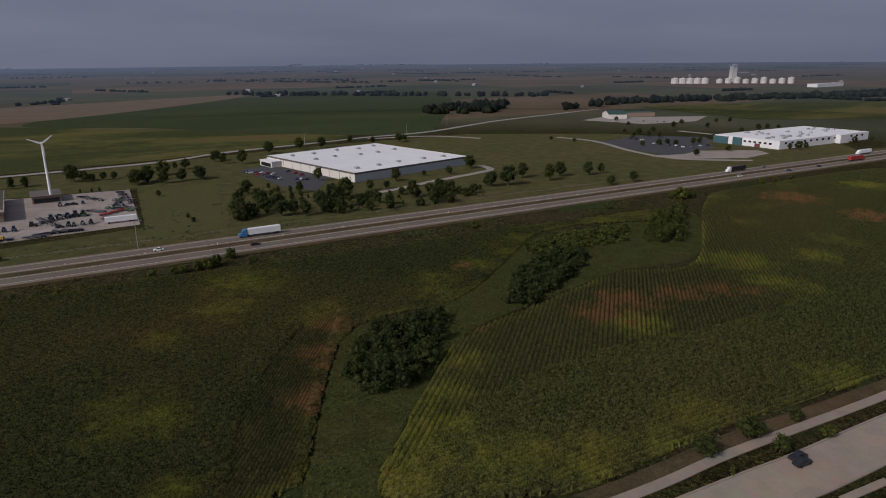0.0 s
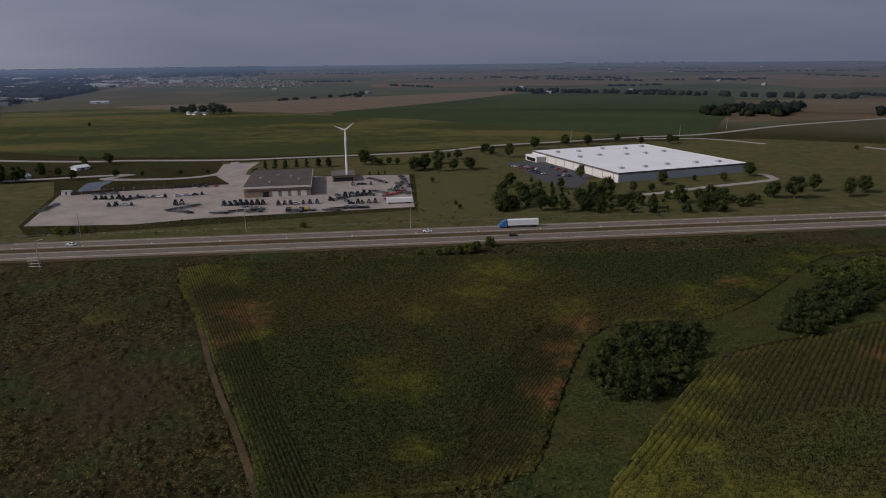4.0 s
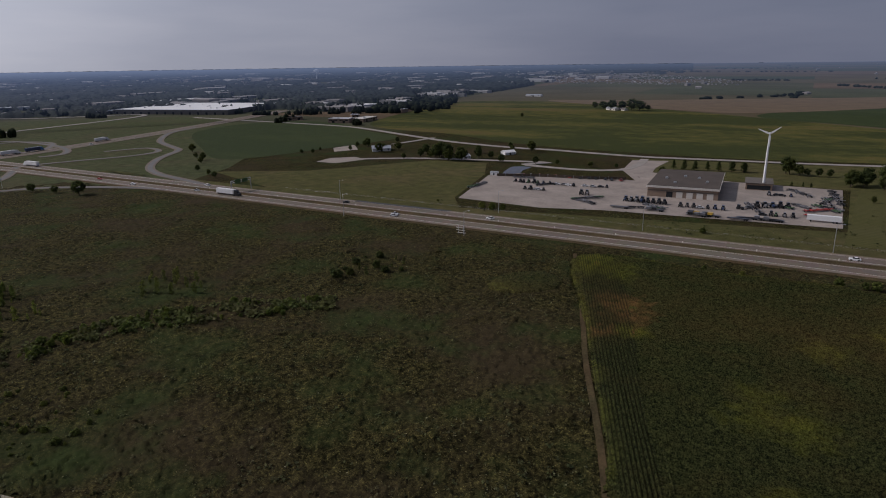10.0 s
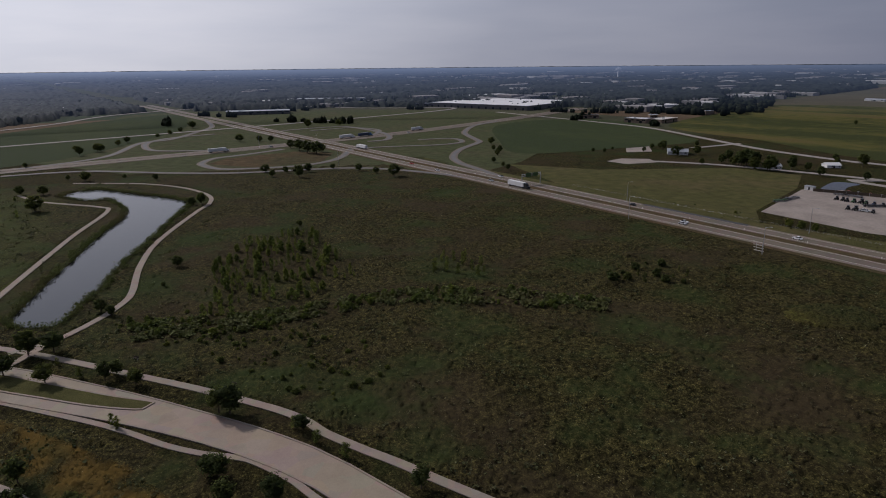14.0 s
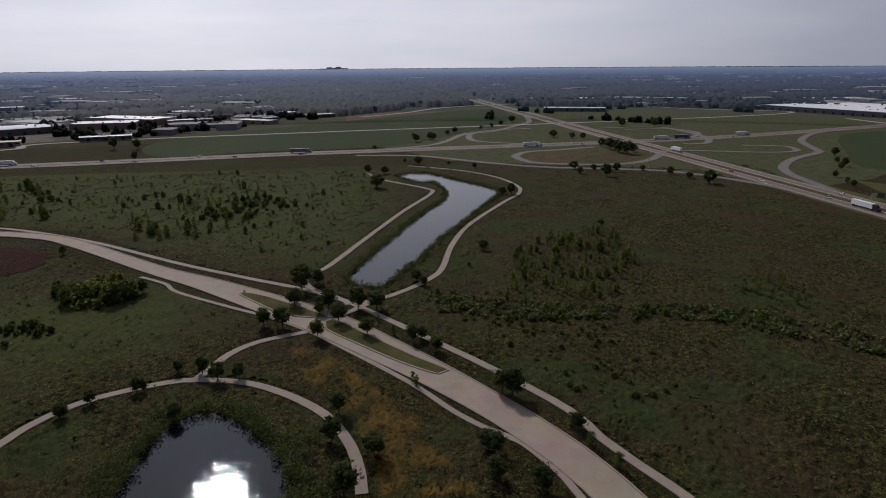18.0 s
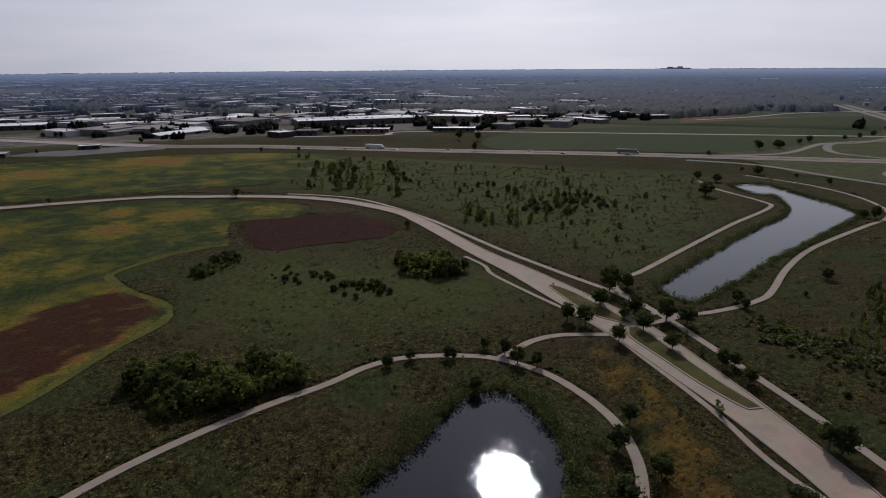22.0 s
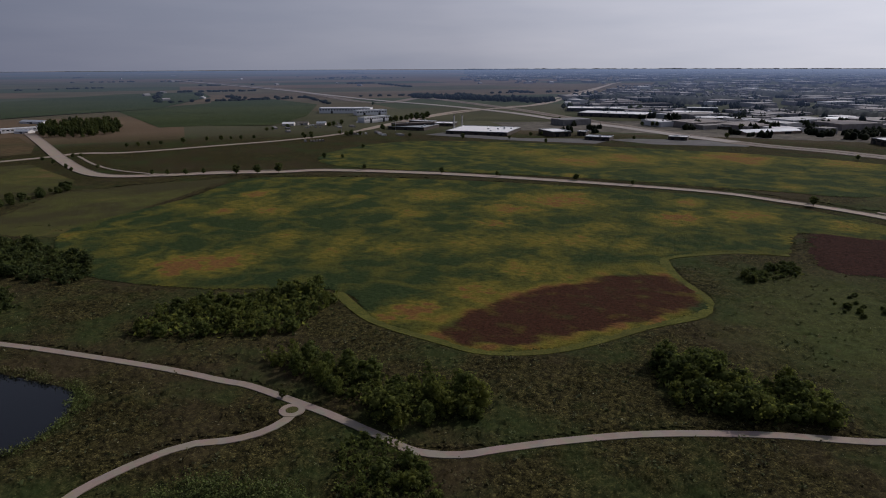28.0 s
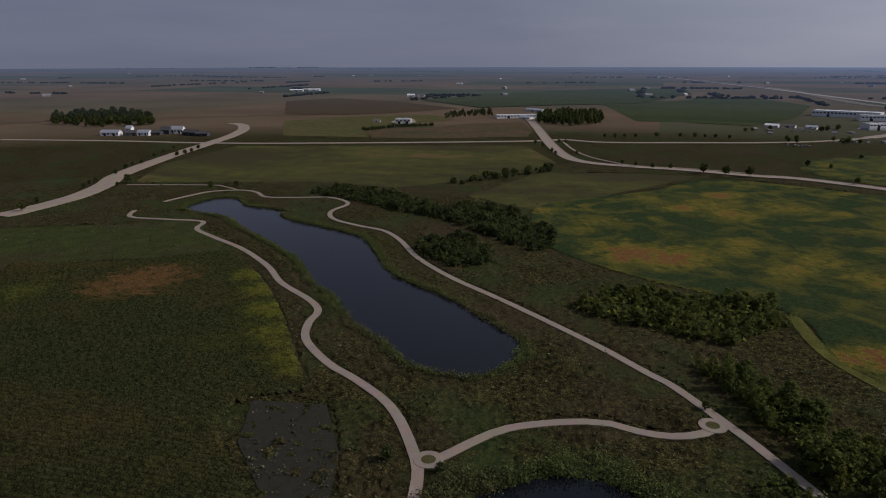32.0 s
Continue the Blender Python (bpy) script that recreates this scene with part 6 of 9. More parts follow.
def prairie_sheet():
    """The uneven top of the rank grass, in tussocks, thinning out towards paths and crops."""
    rs = np.random.RandomState(41)
    az = np.radians(np.arange(-38, 264, 0.26))
    rad = 74 * 1.0078 ** np.arange(262)
    A, R = np.meshgrid(az, rad, indexing="ij")
    A, R = A + rs.uniform(-0.4, 0.4, A.shape) * radians(0.26), R * (1 + rs.uniform(-0.0032, 0.0032, R.shape))
    X, Y = -np.sin(A) * R, np.cos(A) * R
    open_ = free(X, Y) & (-(X + 210) * UY + (Y - 238) * UX < -21)
    for poly in (MEADOW_ROADS, MEADOW_BROWN, FALLOW_SOUTH):
        open_ &= ~inside(X, Y, poly)
    open_ &= ~(inside(X, Y, spline(BARE_PATCH, 4, True)) & (soft_noise(X, Y, 9, 47) < 0.3))
    thick = sum(free(X + ex * 1.6, Y + ey * 1.6).astype(float) for ex, ey in ((1, 0), (-1, 0), (0, 1), (0, -1), (2, 0), (-2, 0), (0, 2), (0, -2))) / 8
    tall = 0.22 + 0.24 * np.clip(soft_noise(X, Y, 9, 43) + 0.3, 0, 1.4) + 0.5 * np.clip(soft_noise(X, Y, 38, 44) - 0.25, 0, 1)
    Z = np.where(open_, 0.04 + 1.45 * tall * thick * rs.rand(*X.shape) ** 1.2 * 1.25, 0.02)
    idx = np.arange(X.size).reshape(X.shape)
    q = np.stack([idx[:-1, :-1], idx[:-1, 1:], idx[1:, 1:], idx[1:, :-1]], -1).reshape(-1, 4)
    q = q[open_.ravel()[q].sum(1) >= 3][:, ::-1]
    used, inv = np.unique(q, return_inverse=True)
    m = Mat("rank_prairie", 1.0, 0, 0.04)
    c, tuft = meadow_color(m)
    at = m.node("Attribute")
    at.attribute_name = "lush"
    c = m.mix(at.outputs["Fac"], c, m.mix(0.65, c, m.mix(tuft, (0.012, 0.016, 0.005), (0.098, 0.12, 0.034))))
    ripe = m.node("Attribute")
    ripe.attribute_name = "ripe"
    c = m.mix(ripe.outputs["Fac"], c, m.mix(tuft, (0.03, 0.02, 0.006), (0.2, 0.125, 0.028)))
    m.base(c)
    m.bump(tuft, 0.8, 0.4)
    ob = numpy_mesh("prairie", np.stack([X, Y, Z], -1).reshape(-1, 3)[used], inv.reshape(-1, 4), m.m)
    ob.data.shade_smooth()
    lush = np.zeros(X.shape)
    for ex, ey in [(p, q) for p in (-16, -5, 5, 16) for q in (-16, -5, 5, 16)]:
        wx, wy = X + ex + 9 * soft_noise(X, Y, 30, 51), Y + ey + 9 * soft_noise(X, Y, 30, 52)
        lush += (inside(wx, wy, SAPLINGS_NORTH) | inside(wx, wy, MEADOW_SLOPE)) / 16
    lush = lush.astype(np.float32).ravel()[used]
    ob.data.attributes.new("lush", "FLOAT", "POINT").data.foreach_set("value", lush)
    gold = (inside(X, Y, GOLD_GRASS) * np.clip(0.55 + 0.9 * soft_noise(X, Y, 17, 48), 0, 0.85)).astype(np.float32).ravel()[used]
    ob.data.attributes.new("ripe", "FLOAT", "POINT").data.foreach_set("value", gold)
    return tagged(ob, "rank olive prairie grass in uneven tussocks", "prairie grass", kind="stuff")


weeds("draw_weeds", 9000, 0, 0, 5, 0.45, 0.5, M["weed_dark"], "lush weeds in the draw", 29, region=DRAW)
mask |= inside(gx, gy, spline(DRAW, 6, True)) | inside(gx, gy, VERGE_CORN)
prairie_sheet()
weeds("prairie_weeds", 46000, 75, 520, 3, 0.42, 0.4, M["weed"], "rank prairie grass and weeds", 21)
weeds("dark_weeds", 7000, 75, 420, 9, 0.85, 0.6, M["weed_dark"], "dark rank weeds in clumps", 22, bias=(40, 0.15))
weeds("milkweed", 9000, 80, 330, 5, 0.7, 0.8, M["weed_blue"], "pale bluish weeds in drifts", 23, bias=(55, 0.35))
weeds("scrub", 5000, 0, 0, 6, 1.2, 0.7, M["weed_blue"], "rough scrub beyond the parkway", 26, region=SAPLINGS_NORTH, bias=(35, 0.15))
weeds("golden_grass", 12000, 0, 0, 4, 0.32, 0.25, M["gold"], "golden dry grass beside the parkway", 24, region=GOLD_GRASS)
weeds("shrub_weeds", 1500, 0, 0, 14, 1.3, 1.1, M["reed"], "broken band of green shrubs", 25, region=SHRUB_BAND, bias=(22, 0.1))


def shore(name, poly, out, count, seed, mat, tall=1.4):
    """Reeds standing round a pond."""
    rs = np.random.RandomState(seed)
    line = np.array(spline(poly, 1.0, True))
    area = 0.5 * np.sum(line[:, 0] * np.roll(line[:, 1], -1) - np.roll(line[:, 0], -1) * line[:, 1])
    d = np.roll(line, -1, 0) - np.roll(line, 1, 0)
    nrm = np.stack([d[:, 1], -d[:, 0]], 1) / np.maximum(np.linalg.norm(d, axis=1), 1e-6)[:, None] * (1 if area > 0 else -1)
    i = rs.randint(0, len(line), count)
    o = rs.uniform(-0.12, 1, count) * out * (0.6 + 0.5 * soft_noise(line[i, 0], line[i, 1], 18, seed))
    c0 = line[i] + nrm[i] * o[:, None]
    leaves = 18
    n = count
    s = rs.uniform(0.8, 2.0, n)
    cx = (c0[:, :1] + rs.normal(0, 0.4, (n, leaves)) * s[:, None]).ravel()
    cy = (c0[:, 1:] + rs.normal(0, 0.4, (n, leaves)) * s[:, None]).ravel()
    cz = np.repeat(s, leaves) * rs.uniform(0.15, 1.0, n * leaves) * tall
    ss = np.repeat(s, leaves) * rs.uniform(0.09, 0.21, n * leaves)
    th, el = rs.rand(n * leaves) * math.tau, rs.uniform(0.3, 1.4, n * leaves)
    u = np.stack([np.cos(th), np.sin(th), np.zeros_like(th)], 1) * ss[:, None] * 0.5
    w = np.stack([-np.sin(th) * np.cos(el), np.cos(th) * np.cos(el), np.sin(el)], 1) * ss[:, None] * 0.6
    c = np.stack([cx, cy, cz + 0.1], 1)
    v = np.stack([c - u - w, c + u - w, c + u + w, c - u + w], 1).reshape(-1, 3)
    return tagged(numpy_mesh(name, v, np.arange(len(v)).reshape(-1, 4), mat), "green reeds and willows round the pond", "reeds", kind="stuff")


shore("reeds", POND, 10.0, 5200, 31, M["reed"], 1.7)
shore("reeds", CANAL, 5.0, 2600, 32, M["reed"], 1.0)
shore("reeds", LONG_POND, 4.5, 3000, 33, M["reed"], 0.9)

# ---- trees ----
def crown_mesh(kind, seed, mat):
    """A crown one metre high in all, of lobes clad in small leaf sprays, with gaps."""
    rs = np.random.RandomState(seed)
    spec = {"broad": (0.16, 13, 0.36, 0.36, 0.16, 720, 0.031), "street": (0.20, 9, 0.25, 0.36, 0.16, 560, 0.031), "spire": (0.08, 10, 0.16, 0.42, 0.1, 420, 0.036),
            "sapling": (0.04, 10, 0.17, 0.42, 0.09, 560, 0.026), "oval": (0.04, 13, 0.27, 0.42, 0.13, 720, 0.029), "shrub": (0.02, 12, 0.46, 0.40, 0.2, 660, 0.038)}[kind]
    base, lobes, rx, rz, lr, leaves, size = spec
    mid = base + (1 - base) / 2
    cs, rr = [], []
    for k in range(lobes):
        th = k * 2.4 + rs.rand()
        hgt = (k + 0.5) / lobes
        shape = math.sin(math.pi * (0.15 + 0.75 * hgt)) if kind not in ("spire",) else 1.05 - hgt
        cs.append((math.cos(th) * rx * 0.62 * shape, math.sin(th) * rx * 0.62 * shape, base + lr * 0.6 + (1 - base - lr * 1.5) * hgt))
        rr.append(lr * (0.75 + 0.5 * rs.rand()) * (0.6 + 0.5 * shape))
    cs, rr = np.array(cs), np.array(rr)
    i = rs.randint(0, lobes, leaves)
    d = rs.normal(size=(leaves, 3))
    d /= np.linalg.norm(d, axis=1)[:, None]
    c = cs[i] + d * (rr[i] * rs.uniform(0.66, 1.25, leaves))[:, None]
    c[:, 2] = np.clip(c[:, 2], base * 0.8, 1.0)
    nn = d + rs.normal(scale=0.4, size=d.shape)
    nn /= np.linalg.norm(nn, axis=1)[:, None]
    t = np.cross(nn, rs.normal(size=d.shape))
    t /= np.linalg.norm(t, axis=1)[:, None]
    b = np.cross(nn, t)
    s = (size * rs.uniform(0.5, 1.2, leaves))[:, None]
    v = np.stack([c - t * s - b * s * 0.7, c + t * s * 1.1 - b * s * 0.5, c + b * s * 1.2 + t * s * 0.1], 1).reshape(-1, 3)
    q = np.arange(len(v)).reshape(-1, 3)
    me = bpy.data.meshes.new("crown")
    bm = bmesh.new()
    for k in range(lobes):
        bmesh.ops.create_icosphere(bm, subdivisions=1, radius=rr[k] * (0.66 if kind not in ("sapling", "spire") else 0.45), matrix=Matrix.Translation(cs[k]))
    bm.verts.ensure_lookup_table()
    for k in range(lobes):
        for p in bm.verts[k * 12:k * 12 + 12]:
            p.co = Vector(cs[k]) + (p.co - Vector(cs[k])) * rs.uniform(0.72, 1.28)
    cv = [tuple(p.co) for p in bm.verts]
    cf = [tuple(p.index for p in f.verts) for f in bm.faces]
    bm.free()
    o = len(cv)
    me.from_pydata(cv + [tuple(p) for p in v], [], cf + [tuple(int(k) + o for k in f) for f in q])
    me.materials.append(mat)
    return me


def trunk_mesh(kind):
    bm = bmesh.new()
    h = {"broad": 0.55, "oval": 0.6, "street": 0.6, "spire": 0.85, "sapling": 0.8, "shrub": 0.4}[kind]
    r = {"broad": 0.028, "oval": 0.02, "street": 0.018, "spire": 0.02, "sapling": 0.012, "shrub": 0.02}[kind]
    rod(bm, (0, 0, 0), (0.01, 0, h * 0.5), r, r * 0.75, 7)
    rod(bm, (0.01, 0, h * 0.5), (0, 0.01, h), r * 0.75, r * 0.3, 6)
    for k in range(4):
        a = k * 1.7
        rod(bm, (0.005, 0, h * (0.4 + 0.1 * k)), (0.16 * math.cos(a), 0.16 * math.sin(a), h * (0.65 + 0.13 * k)), r * 0.45, r * 0.15, 5)
    me = bpy.data.meshes.new("trunk")
    bm.to_mesh(me)
    bm.free()
    me.materials.append(M["bark"])
    return me


CROWNS, TRUNKS = {}, {}
for kind in ("broad", "street", "spire", "sapling", "shrub", "oval"):
    TRUNKS[kind] = trunk_mesh(kind)
    for mat in ("leaf", "leaf_dark", "leaf_bright"):
        CROWNS[kind, mat] = [crown_mesh(kind, 100 + 7 * k + len(mat), M[mat]) for k in range(4 if kind != "street" else 3)]
tree_rng = random.Random(5)


def tree(x, y, h, kind="broad", mat="leaf", label="leafy green tree in the grass", group="", name="tree", wide=1.0):
    """One tree with its trunk and crown."""
    X, Y, Z, k = place(x, y)
    root = new(name)
    root.empty_display_size = 0.5
    w = h * k * wide * tree_rng.uniform(0.85, 1.2)
    root.matrix_basis = pose(X, Y, Z - 0.05, 0, 0, tree_rng.uniform(0, 360)) @ Matrix.Diagonal((w, w, h * k, 1))
    for pn, me in (("trunk", TRUNKS[kind]), ("crown", tree_rng.choice(CROWNS[kind, mat]))):
        o = new(pn, me)
        o.parent = root
    return tagged(root, label, "shrub" if name == "shrub" else "tree", group)


for x, y, h in STREET_TREES:
    tree(x, y, h * 1.2, "street", "leaf_dark", "young rounded street tree on a mown verge", "street trees along the parkway", wide=1.35)
for x, y, h in YOUNG_TREES:
    tree(x, y, h, "sapling", "leaf", "thin newly planted tree on a mown verge", "young trees along the parkway", wide=1.4)
for x, y, h in ROAD_OAKS:
    tree(x, y, h, "broad", "leaf", "bushy young tree beside the parkway path", "trees beside the corn", wide=1.3)
for x, y, h in TRAIL_TREES:
    tree(x, y, h, "broad", "leaf_dark", "dark rounded tree beside the foot trail", "trees along the trails", wide=1.1)
for x, y, h in AVENUE_TREES:
    tree(x, y, h, "street", "leaf_dark", "small street tree beside the divided avenue", "avenue trees", wide=1.2)
for x, y, h in ROAD_TREES + ROAD_TREES_EAST:
    tree(x, y, h, "street", "leaf_dark", "dark street tree along the concrete avenue", "avenue trees", wide=1.2)
for x, y, h in FREEWAY_SHRUBS:
    tree(x, y, h, "shrub", "leaf", "dense bush at the freeway fence", "bushes along the freeway", "shrub")
for x, y, h in WAREHOUSE_TREES + WAREHOUSE_TREES_BACK:
    tree(x, y, h, "broad", "leaf_dark", "full-grown tree in the warehouse grounds", "trees round the warehouse", wide=1.05)
for x, y, h in CONIFERS:
    tree(x, y, h, "spire", "leaf_dark", "pointed evergreen in a row behind the dealership", "row of evergreens", wide=1.5)
for x, y, h in YARD_TREES + YARD_TREES_WEST:
    tree(x, y, h, "broad", "leaf_dark", "dark full-grown tree near the county road", "trees along the county road", wide=1.1)
for x, y, h in FARMSTEAD_TREES:
    tree(x, y, h * 1.3, "broad", "leaf_dark", "dark tree sheltering a farmstead", "farmstead trees", wide=1.5)
for x, y, h in INTERCHANGE_TREES + CANAL_TREES:
    tree(x, y, h * 1.25, "broad", "leaf_dark", "dark tree in the grass of the interchange", "interchange trees", wide=1.35)


def crown_arrays(me):
    """A crown's points and triangles."""
    v = np.empty(len(me.vertices) * 3, np.float32)
    me.vertices.foreach_get("co", v)
    me.calc_loop_triangles()
    t = np.empty(len(me.loop_triangles) * 3, np.int32)
    me.loop_triangles.foreach_get("vertices", t)
    return v.reshape(-1, 3), t.reshape(-1, 3)


ARR = {}


def thicket(poly, gap, hmin, hmax, kinds, mats, label, wide=1.1, most=260, name="thicket", clump=None, fill=0.0):
    """Trees grown into one another: one object of many crowns, with leafy undergrowth between them."""
    P = np.array(poly)
    pts = np.zeros((0, 2))
    for _ in range(5000):
        x, y = tree_rng.uniform(P[:, 0].min(), P[:, 0].max()), tree_rng.uniform(P[:, 1].min(), P[:, 1].max())
        if (len(pts) == 0 or ((pts - (x, y)) ** 2).sum(1).min() > gap * gap) and (clump is None or soft_noise(np.array([x]), np.array([y]), clump, 4)[0] + tree_rng.uniform(-0.3, 0.3) > 0.1) and inside(np.array([x]), np.array([y]), poly)[0]:
            pts = np.vstack([pts, (x, y)])
            if len(pts) >= most:
                break
    vs, ts, tone, n = [], [], [], 0
    for x, y in pts:
        key = (tree_rng.choice(kinds), tree_rng.choice(mats), tree_rng.randrange(3))
        if key not in ARR:
            ARR[key] = crown_arrays(CROWNS[key[0], key[1]][key[2]])
        v, t = ARR[key]
        h = tree_rng.uniform(hmin, hmax)
        if tree_rng.random() < 0.25:
            h *= 0.6
        X, Y, Z, k = place(x, y)
        a, w = tree_rng.uniform(0, 6.28), h * k * wide * tree_rng.uniform(0.8, 1.25)
        ca, sa = math.cos(a) * w, math.sin(a) * w
        vs.append(np.stack([v[:, 0] * ca - v[:, 1] * sa + X, v[:, 0] * sa + v[:, 1] * ca + Y, v[:, 2] * h * k * 1.1 - 0.1 * h * k + Z], 1))
        ts.append(t + n)
        tone.append(np.full(len(v), tree_rng.random(), np.float32))
        n += len(v)
    if fill:
        rs = np.random.RandomState(len(pts) + int(abs(P[0, 0])))
        box_ = np.ptp(P[:, 0]) * np.ptp(P[:, 1])
        c = np.stack([rs.uniform(P[:, 0].min() - 2, P[:, 0].max() + 2, int(box_ * fill)), rs.uniform(P[:, 1].min() - 2, P[:, 1].max() + 2, int(box_ * fill))], 1)
        c = c[inside(c[:, 0] + rs.normal(0, 1.2, len(c)), c[:, 1] + rs.normal(0, 1.2, len(c)), poly)]
        top = (hmin + hmax) * (0.08 + 0.25 * np.clip(soft_noise(c[:, 0], c[:, 1], 6, 8) + 0.45, 0, 1.2))
        m = len(c)
        size = (0.62 / math.sqrt(fill / 3)) * rs.uniform(0.5, 1.15, (m, 1))
        c = np.column_stack([c, top * rs.uniform(0.3, 1.0, m) ** 0.5])
        nn = rs.normal(scale=0.6, size=(m, 3)) + (0, 0, 0.8)
        nn /= np.linalg.norm(nn, axis=1)[:, None]
        t = np.cross(nn, rs.normal(size=(m, 3)))
        t /= np.linalg.norm(t, axis=1)[:, None]
        b = np.cross(nn, t)
        vs.append(np.stack([c - t * size - b * size * 0.7, c + t * size - b * size * 0.5, c + b * size * 1.1], 1).reshape(-1, 3))
        ts.append(np.arange(3 * m).reshape(-1, 3) + n)
        tone.append(np.repeat(np.clip(0.35 + 0.4 * soft_noise(c[:, 0], c[:, 1], 11, 9), 0, 0.9), 3).astype(np.float32))
    ob = numpy_mesh(name, np.concatenate(vs), np.concatenate(ts), M[mats[0]])
    ob.data.attributes.new("tone", "FLOAT", "POINT").data.foreach_set("value", np.concatenate(tone))
    return tagged(ob, label, "trees", kind="stuff")


thicket(THICKET_DRAW, 3.6, 3.5, 7.5, ("broad", "shrub", "oval"), ("leaf_dark", "leaf"), "leafy tree crowding the bushy draw", wide=1.15, fill=4)
thicket(THICKET_DRAW_TOP, 3.8, 4, 7, ("broad", "shrub"), ("leaf_dark",), "dark tree crowding the upper draw", wide=1.25, fill=4)
thicket(THICKET_GULLY, 5.5, 2, 4.5, ("shrub", "broad"), ("leaf", "leaf_bright", "leaf_dark"), "scrubby bush in the gully", fill=1.5, wide=1.2)
thicket(THICKET_END, 5.0, 4, 8, ("broad", "sapling"), ("leaf", "leaf_dark"), "tree at the end of the draw")
thicket(THICKET_RIDGE, 4.2, 3, 8, ("oval", "sapling", "shrub"), ("leaf", "leaf_dark", "leaf"), "leafy tree in the thicket above the soybeans", wide=1.3, fill=1.6)
thicket(THICKET_SLOPE, 3.6, 3.5, 8.5, ("oval", "shrub", "sapling"), ("leaf", "leaf_dark", "leaf_bright"), "leafy tree in the thicket by the trail", wide=1.3, fill=3)
for poly in (THICKET_LONG_UPPER, THICKET_LONG_LOWER):
    thicket(poly, 4.6, 2.5, 6.5, ("broad", "shrub", "oval", "shrub"), ("leaf_dark", "leaf"), "dark tree in the long thicket behind the pond", wide=1.3, fill=1.2)
thicket(HEDGE_BACK, 7.0, 3, 6, ("shrub",), ("leaf_dark",), "dark bush in a field hedge", wide=1.3)
thicket(THICKET_GROVE, 3.8, 6, 10, ("sapling", "oval"), ("leaf", "leaf_bright"), "slender green tree in a small grove", wide=1.25, fill=3)
thicket(THICKET_MEADOW, 4.2, 4, 9, ("oval", "shrub", "broad"), ("leaf", "leaf_bright", "leaf_dark"), "round willow-like tree in the meadow thicket", wide=1.3, fill=1.8)
thicket(THICKET_SMALL, 4.5, 3, 5, ("shrub",), ("leaf_dark",), "dark bush in the meadow", wide=1.2, fill=3)
thicket(SHRUBS_SLOPE, 3.0, 1.5, 4.5, ("shrub", "broad"), ("leaf_dark",), "dark shrub on the grassy slope", wide=1.3, most=22, clump=18)
thicket(SHRUBS_SLOPE_WEST, 4.0, 1.0, 3.0, ("shrub",), ("leaf_dark",), "dark shrub on the grassy slope", wide=1.4, most=16, clump=18)
thicket(THICKET_ROAD, 4.6, 3, 9, ("oval", "shrub", "broad"), ("leaf", "leaf_dark"), "tree in the clump beside the parkway", wide=1.25, fill=1.8)
thicket(THICKET_TRAIL, 3.2, 2, 5, ("shrub", "sapling"), ("leaf", "leaf_bright"), "bright green bush beside the trail", wide=1.2, fill=5)
thicket(GROVE_DARK, 9, 9, 17, ("broad", "oval", "spire"), ("leaf_dark",), "tall dark tree of the old farm grove", wide=1.0)
thicket(HEDGE_PLOT, 5, 2.5, 4.5, ("shrub",), ("leaf_dark",), "dark clipped hedge round a plot", wide=1.2)
thicket(FARM_TREES_ROW, 9, 5, 9, ("broad", "oval"), ("leaf_dark",), "dark trees beside the farm car park", wide=1.1)
thicket(SAPLINGS_NORTH, 6, 2, 5.5, ("oval", "sapling", "sapling"), ("leaf_bright",), "self-sown sapling in rough grass", wide=1.3, most=130, clump=60)
thicket(SAPLINGS_BEND, 5.5, 3.5, 9.5, ("oval", "broad", "sapling"), ("leaf",), "young tree in the clump at the road bend", wide=1.2, clump=50, most=60)
thicket(BUSHES_NORTH, 4.5, 2.5, 5, ("shrub", "broad"), ("leaf_dark",), "dark bush in the rough meadow", wide=1.2, clump=22, most=45)
thicket(SAPLINGS_INNER, 5, 3, 7, ("sapling", "oval"), ("leaf",), "young tree in the rough meadow", wide=1.25, clump=26, most=80)
thicket(SHRUBS_VERGE, 2.0, 0.8, 2.0, ("shrub", "oval"), ("leaf",), "low green shrub in rank grass", wide=1.5, clump=16, most=130)
thicket(SAPLINGS_CANAL, 3.3, 2.5, 6.5, ("sapling", "sapling", "oval"), ("leaf_bright",), "slender cottonwood sapling", wide=1.0, most=190, clump=30)
thicket(SHRUB_BAND, 2.4, 1.2, 3.0, ("shrub", "oval"), ("leaf_bright",), "bright green willow shrub in a long band", wide=1.25, clump=26, most=240)
thicket(SAPLINGS_MID, 5.0, 4, 7, ("sapling",), ("leaf",), "slender sapling in the meadow")
thicket(SHRUBS_FAR, 6.0, 2, 5, ("shrub", "sapling"), ("leaf_dark", "leaf"), "dark bush in the meadow")
thicket(THICKET_WAREHOUSE, 8, 4, 11, ("broad", "shrub", "oval"), ("leaf_dark",), "dark trees between the warehouse and the freeway", wide=1.1, clump=34, most=70)
for x, y, h in WORKS_TREES + WORKS_TREES_EAST:
    tree(x, y, h, "broad", "leaf_dark", "dark tree among the works halls", "trees in the works district", wide=1.1)
for x, y, h in FACTORY_TREES:
    tree(x, y, h, "broad", "leaf_dark", "dark car-park tree near the white factory", "trees round the factory", wide=1.1)
thicket(FARM_WOOD, 11, 9, 15, ("broad", "oval"), ("leaf_dark",), "tree of a far shelter belt", wide=1.2, most=120)

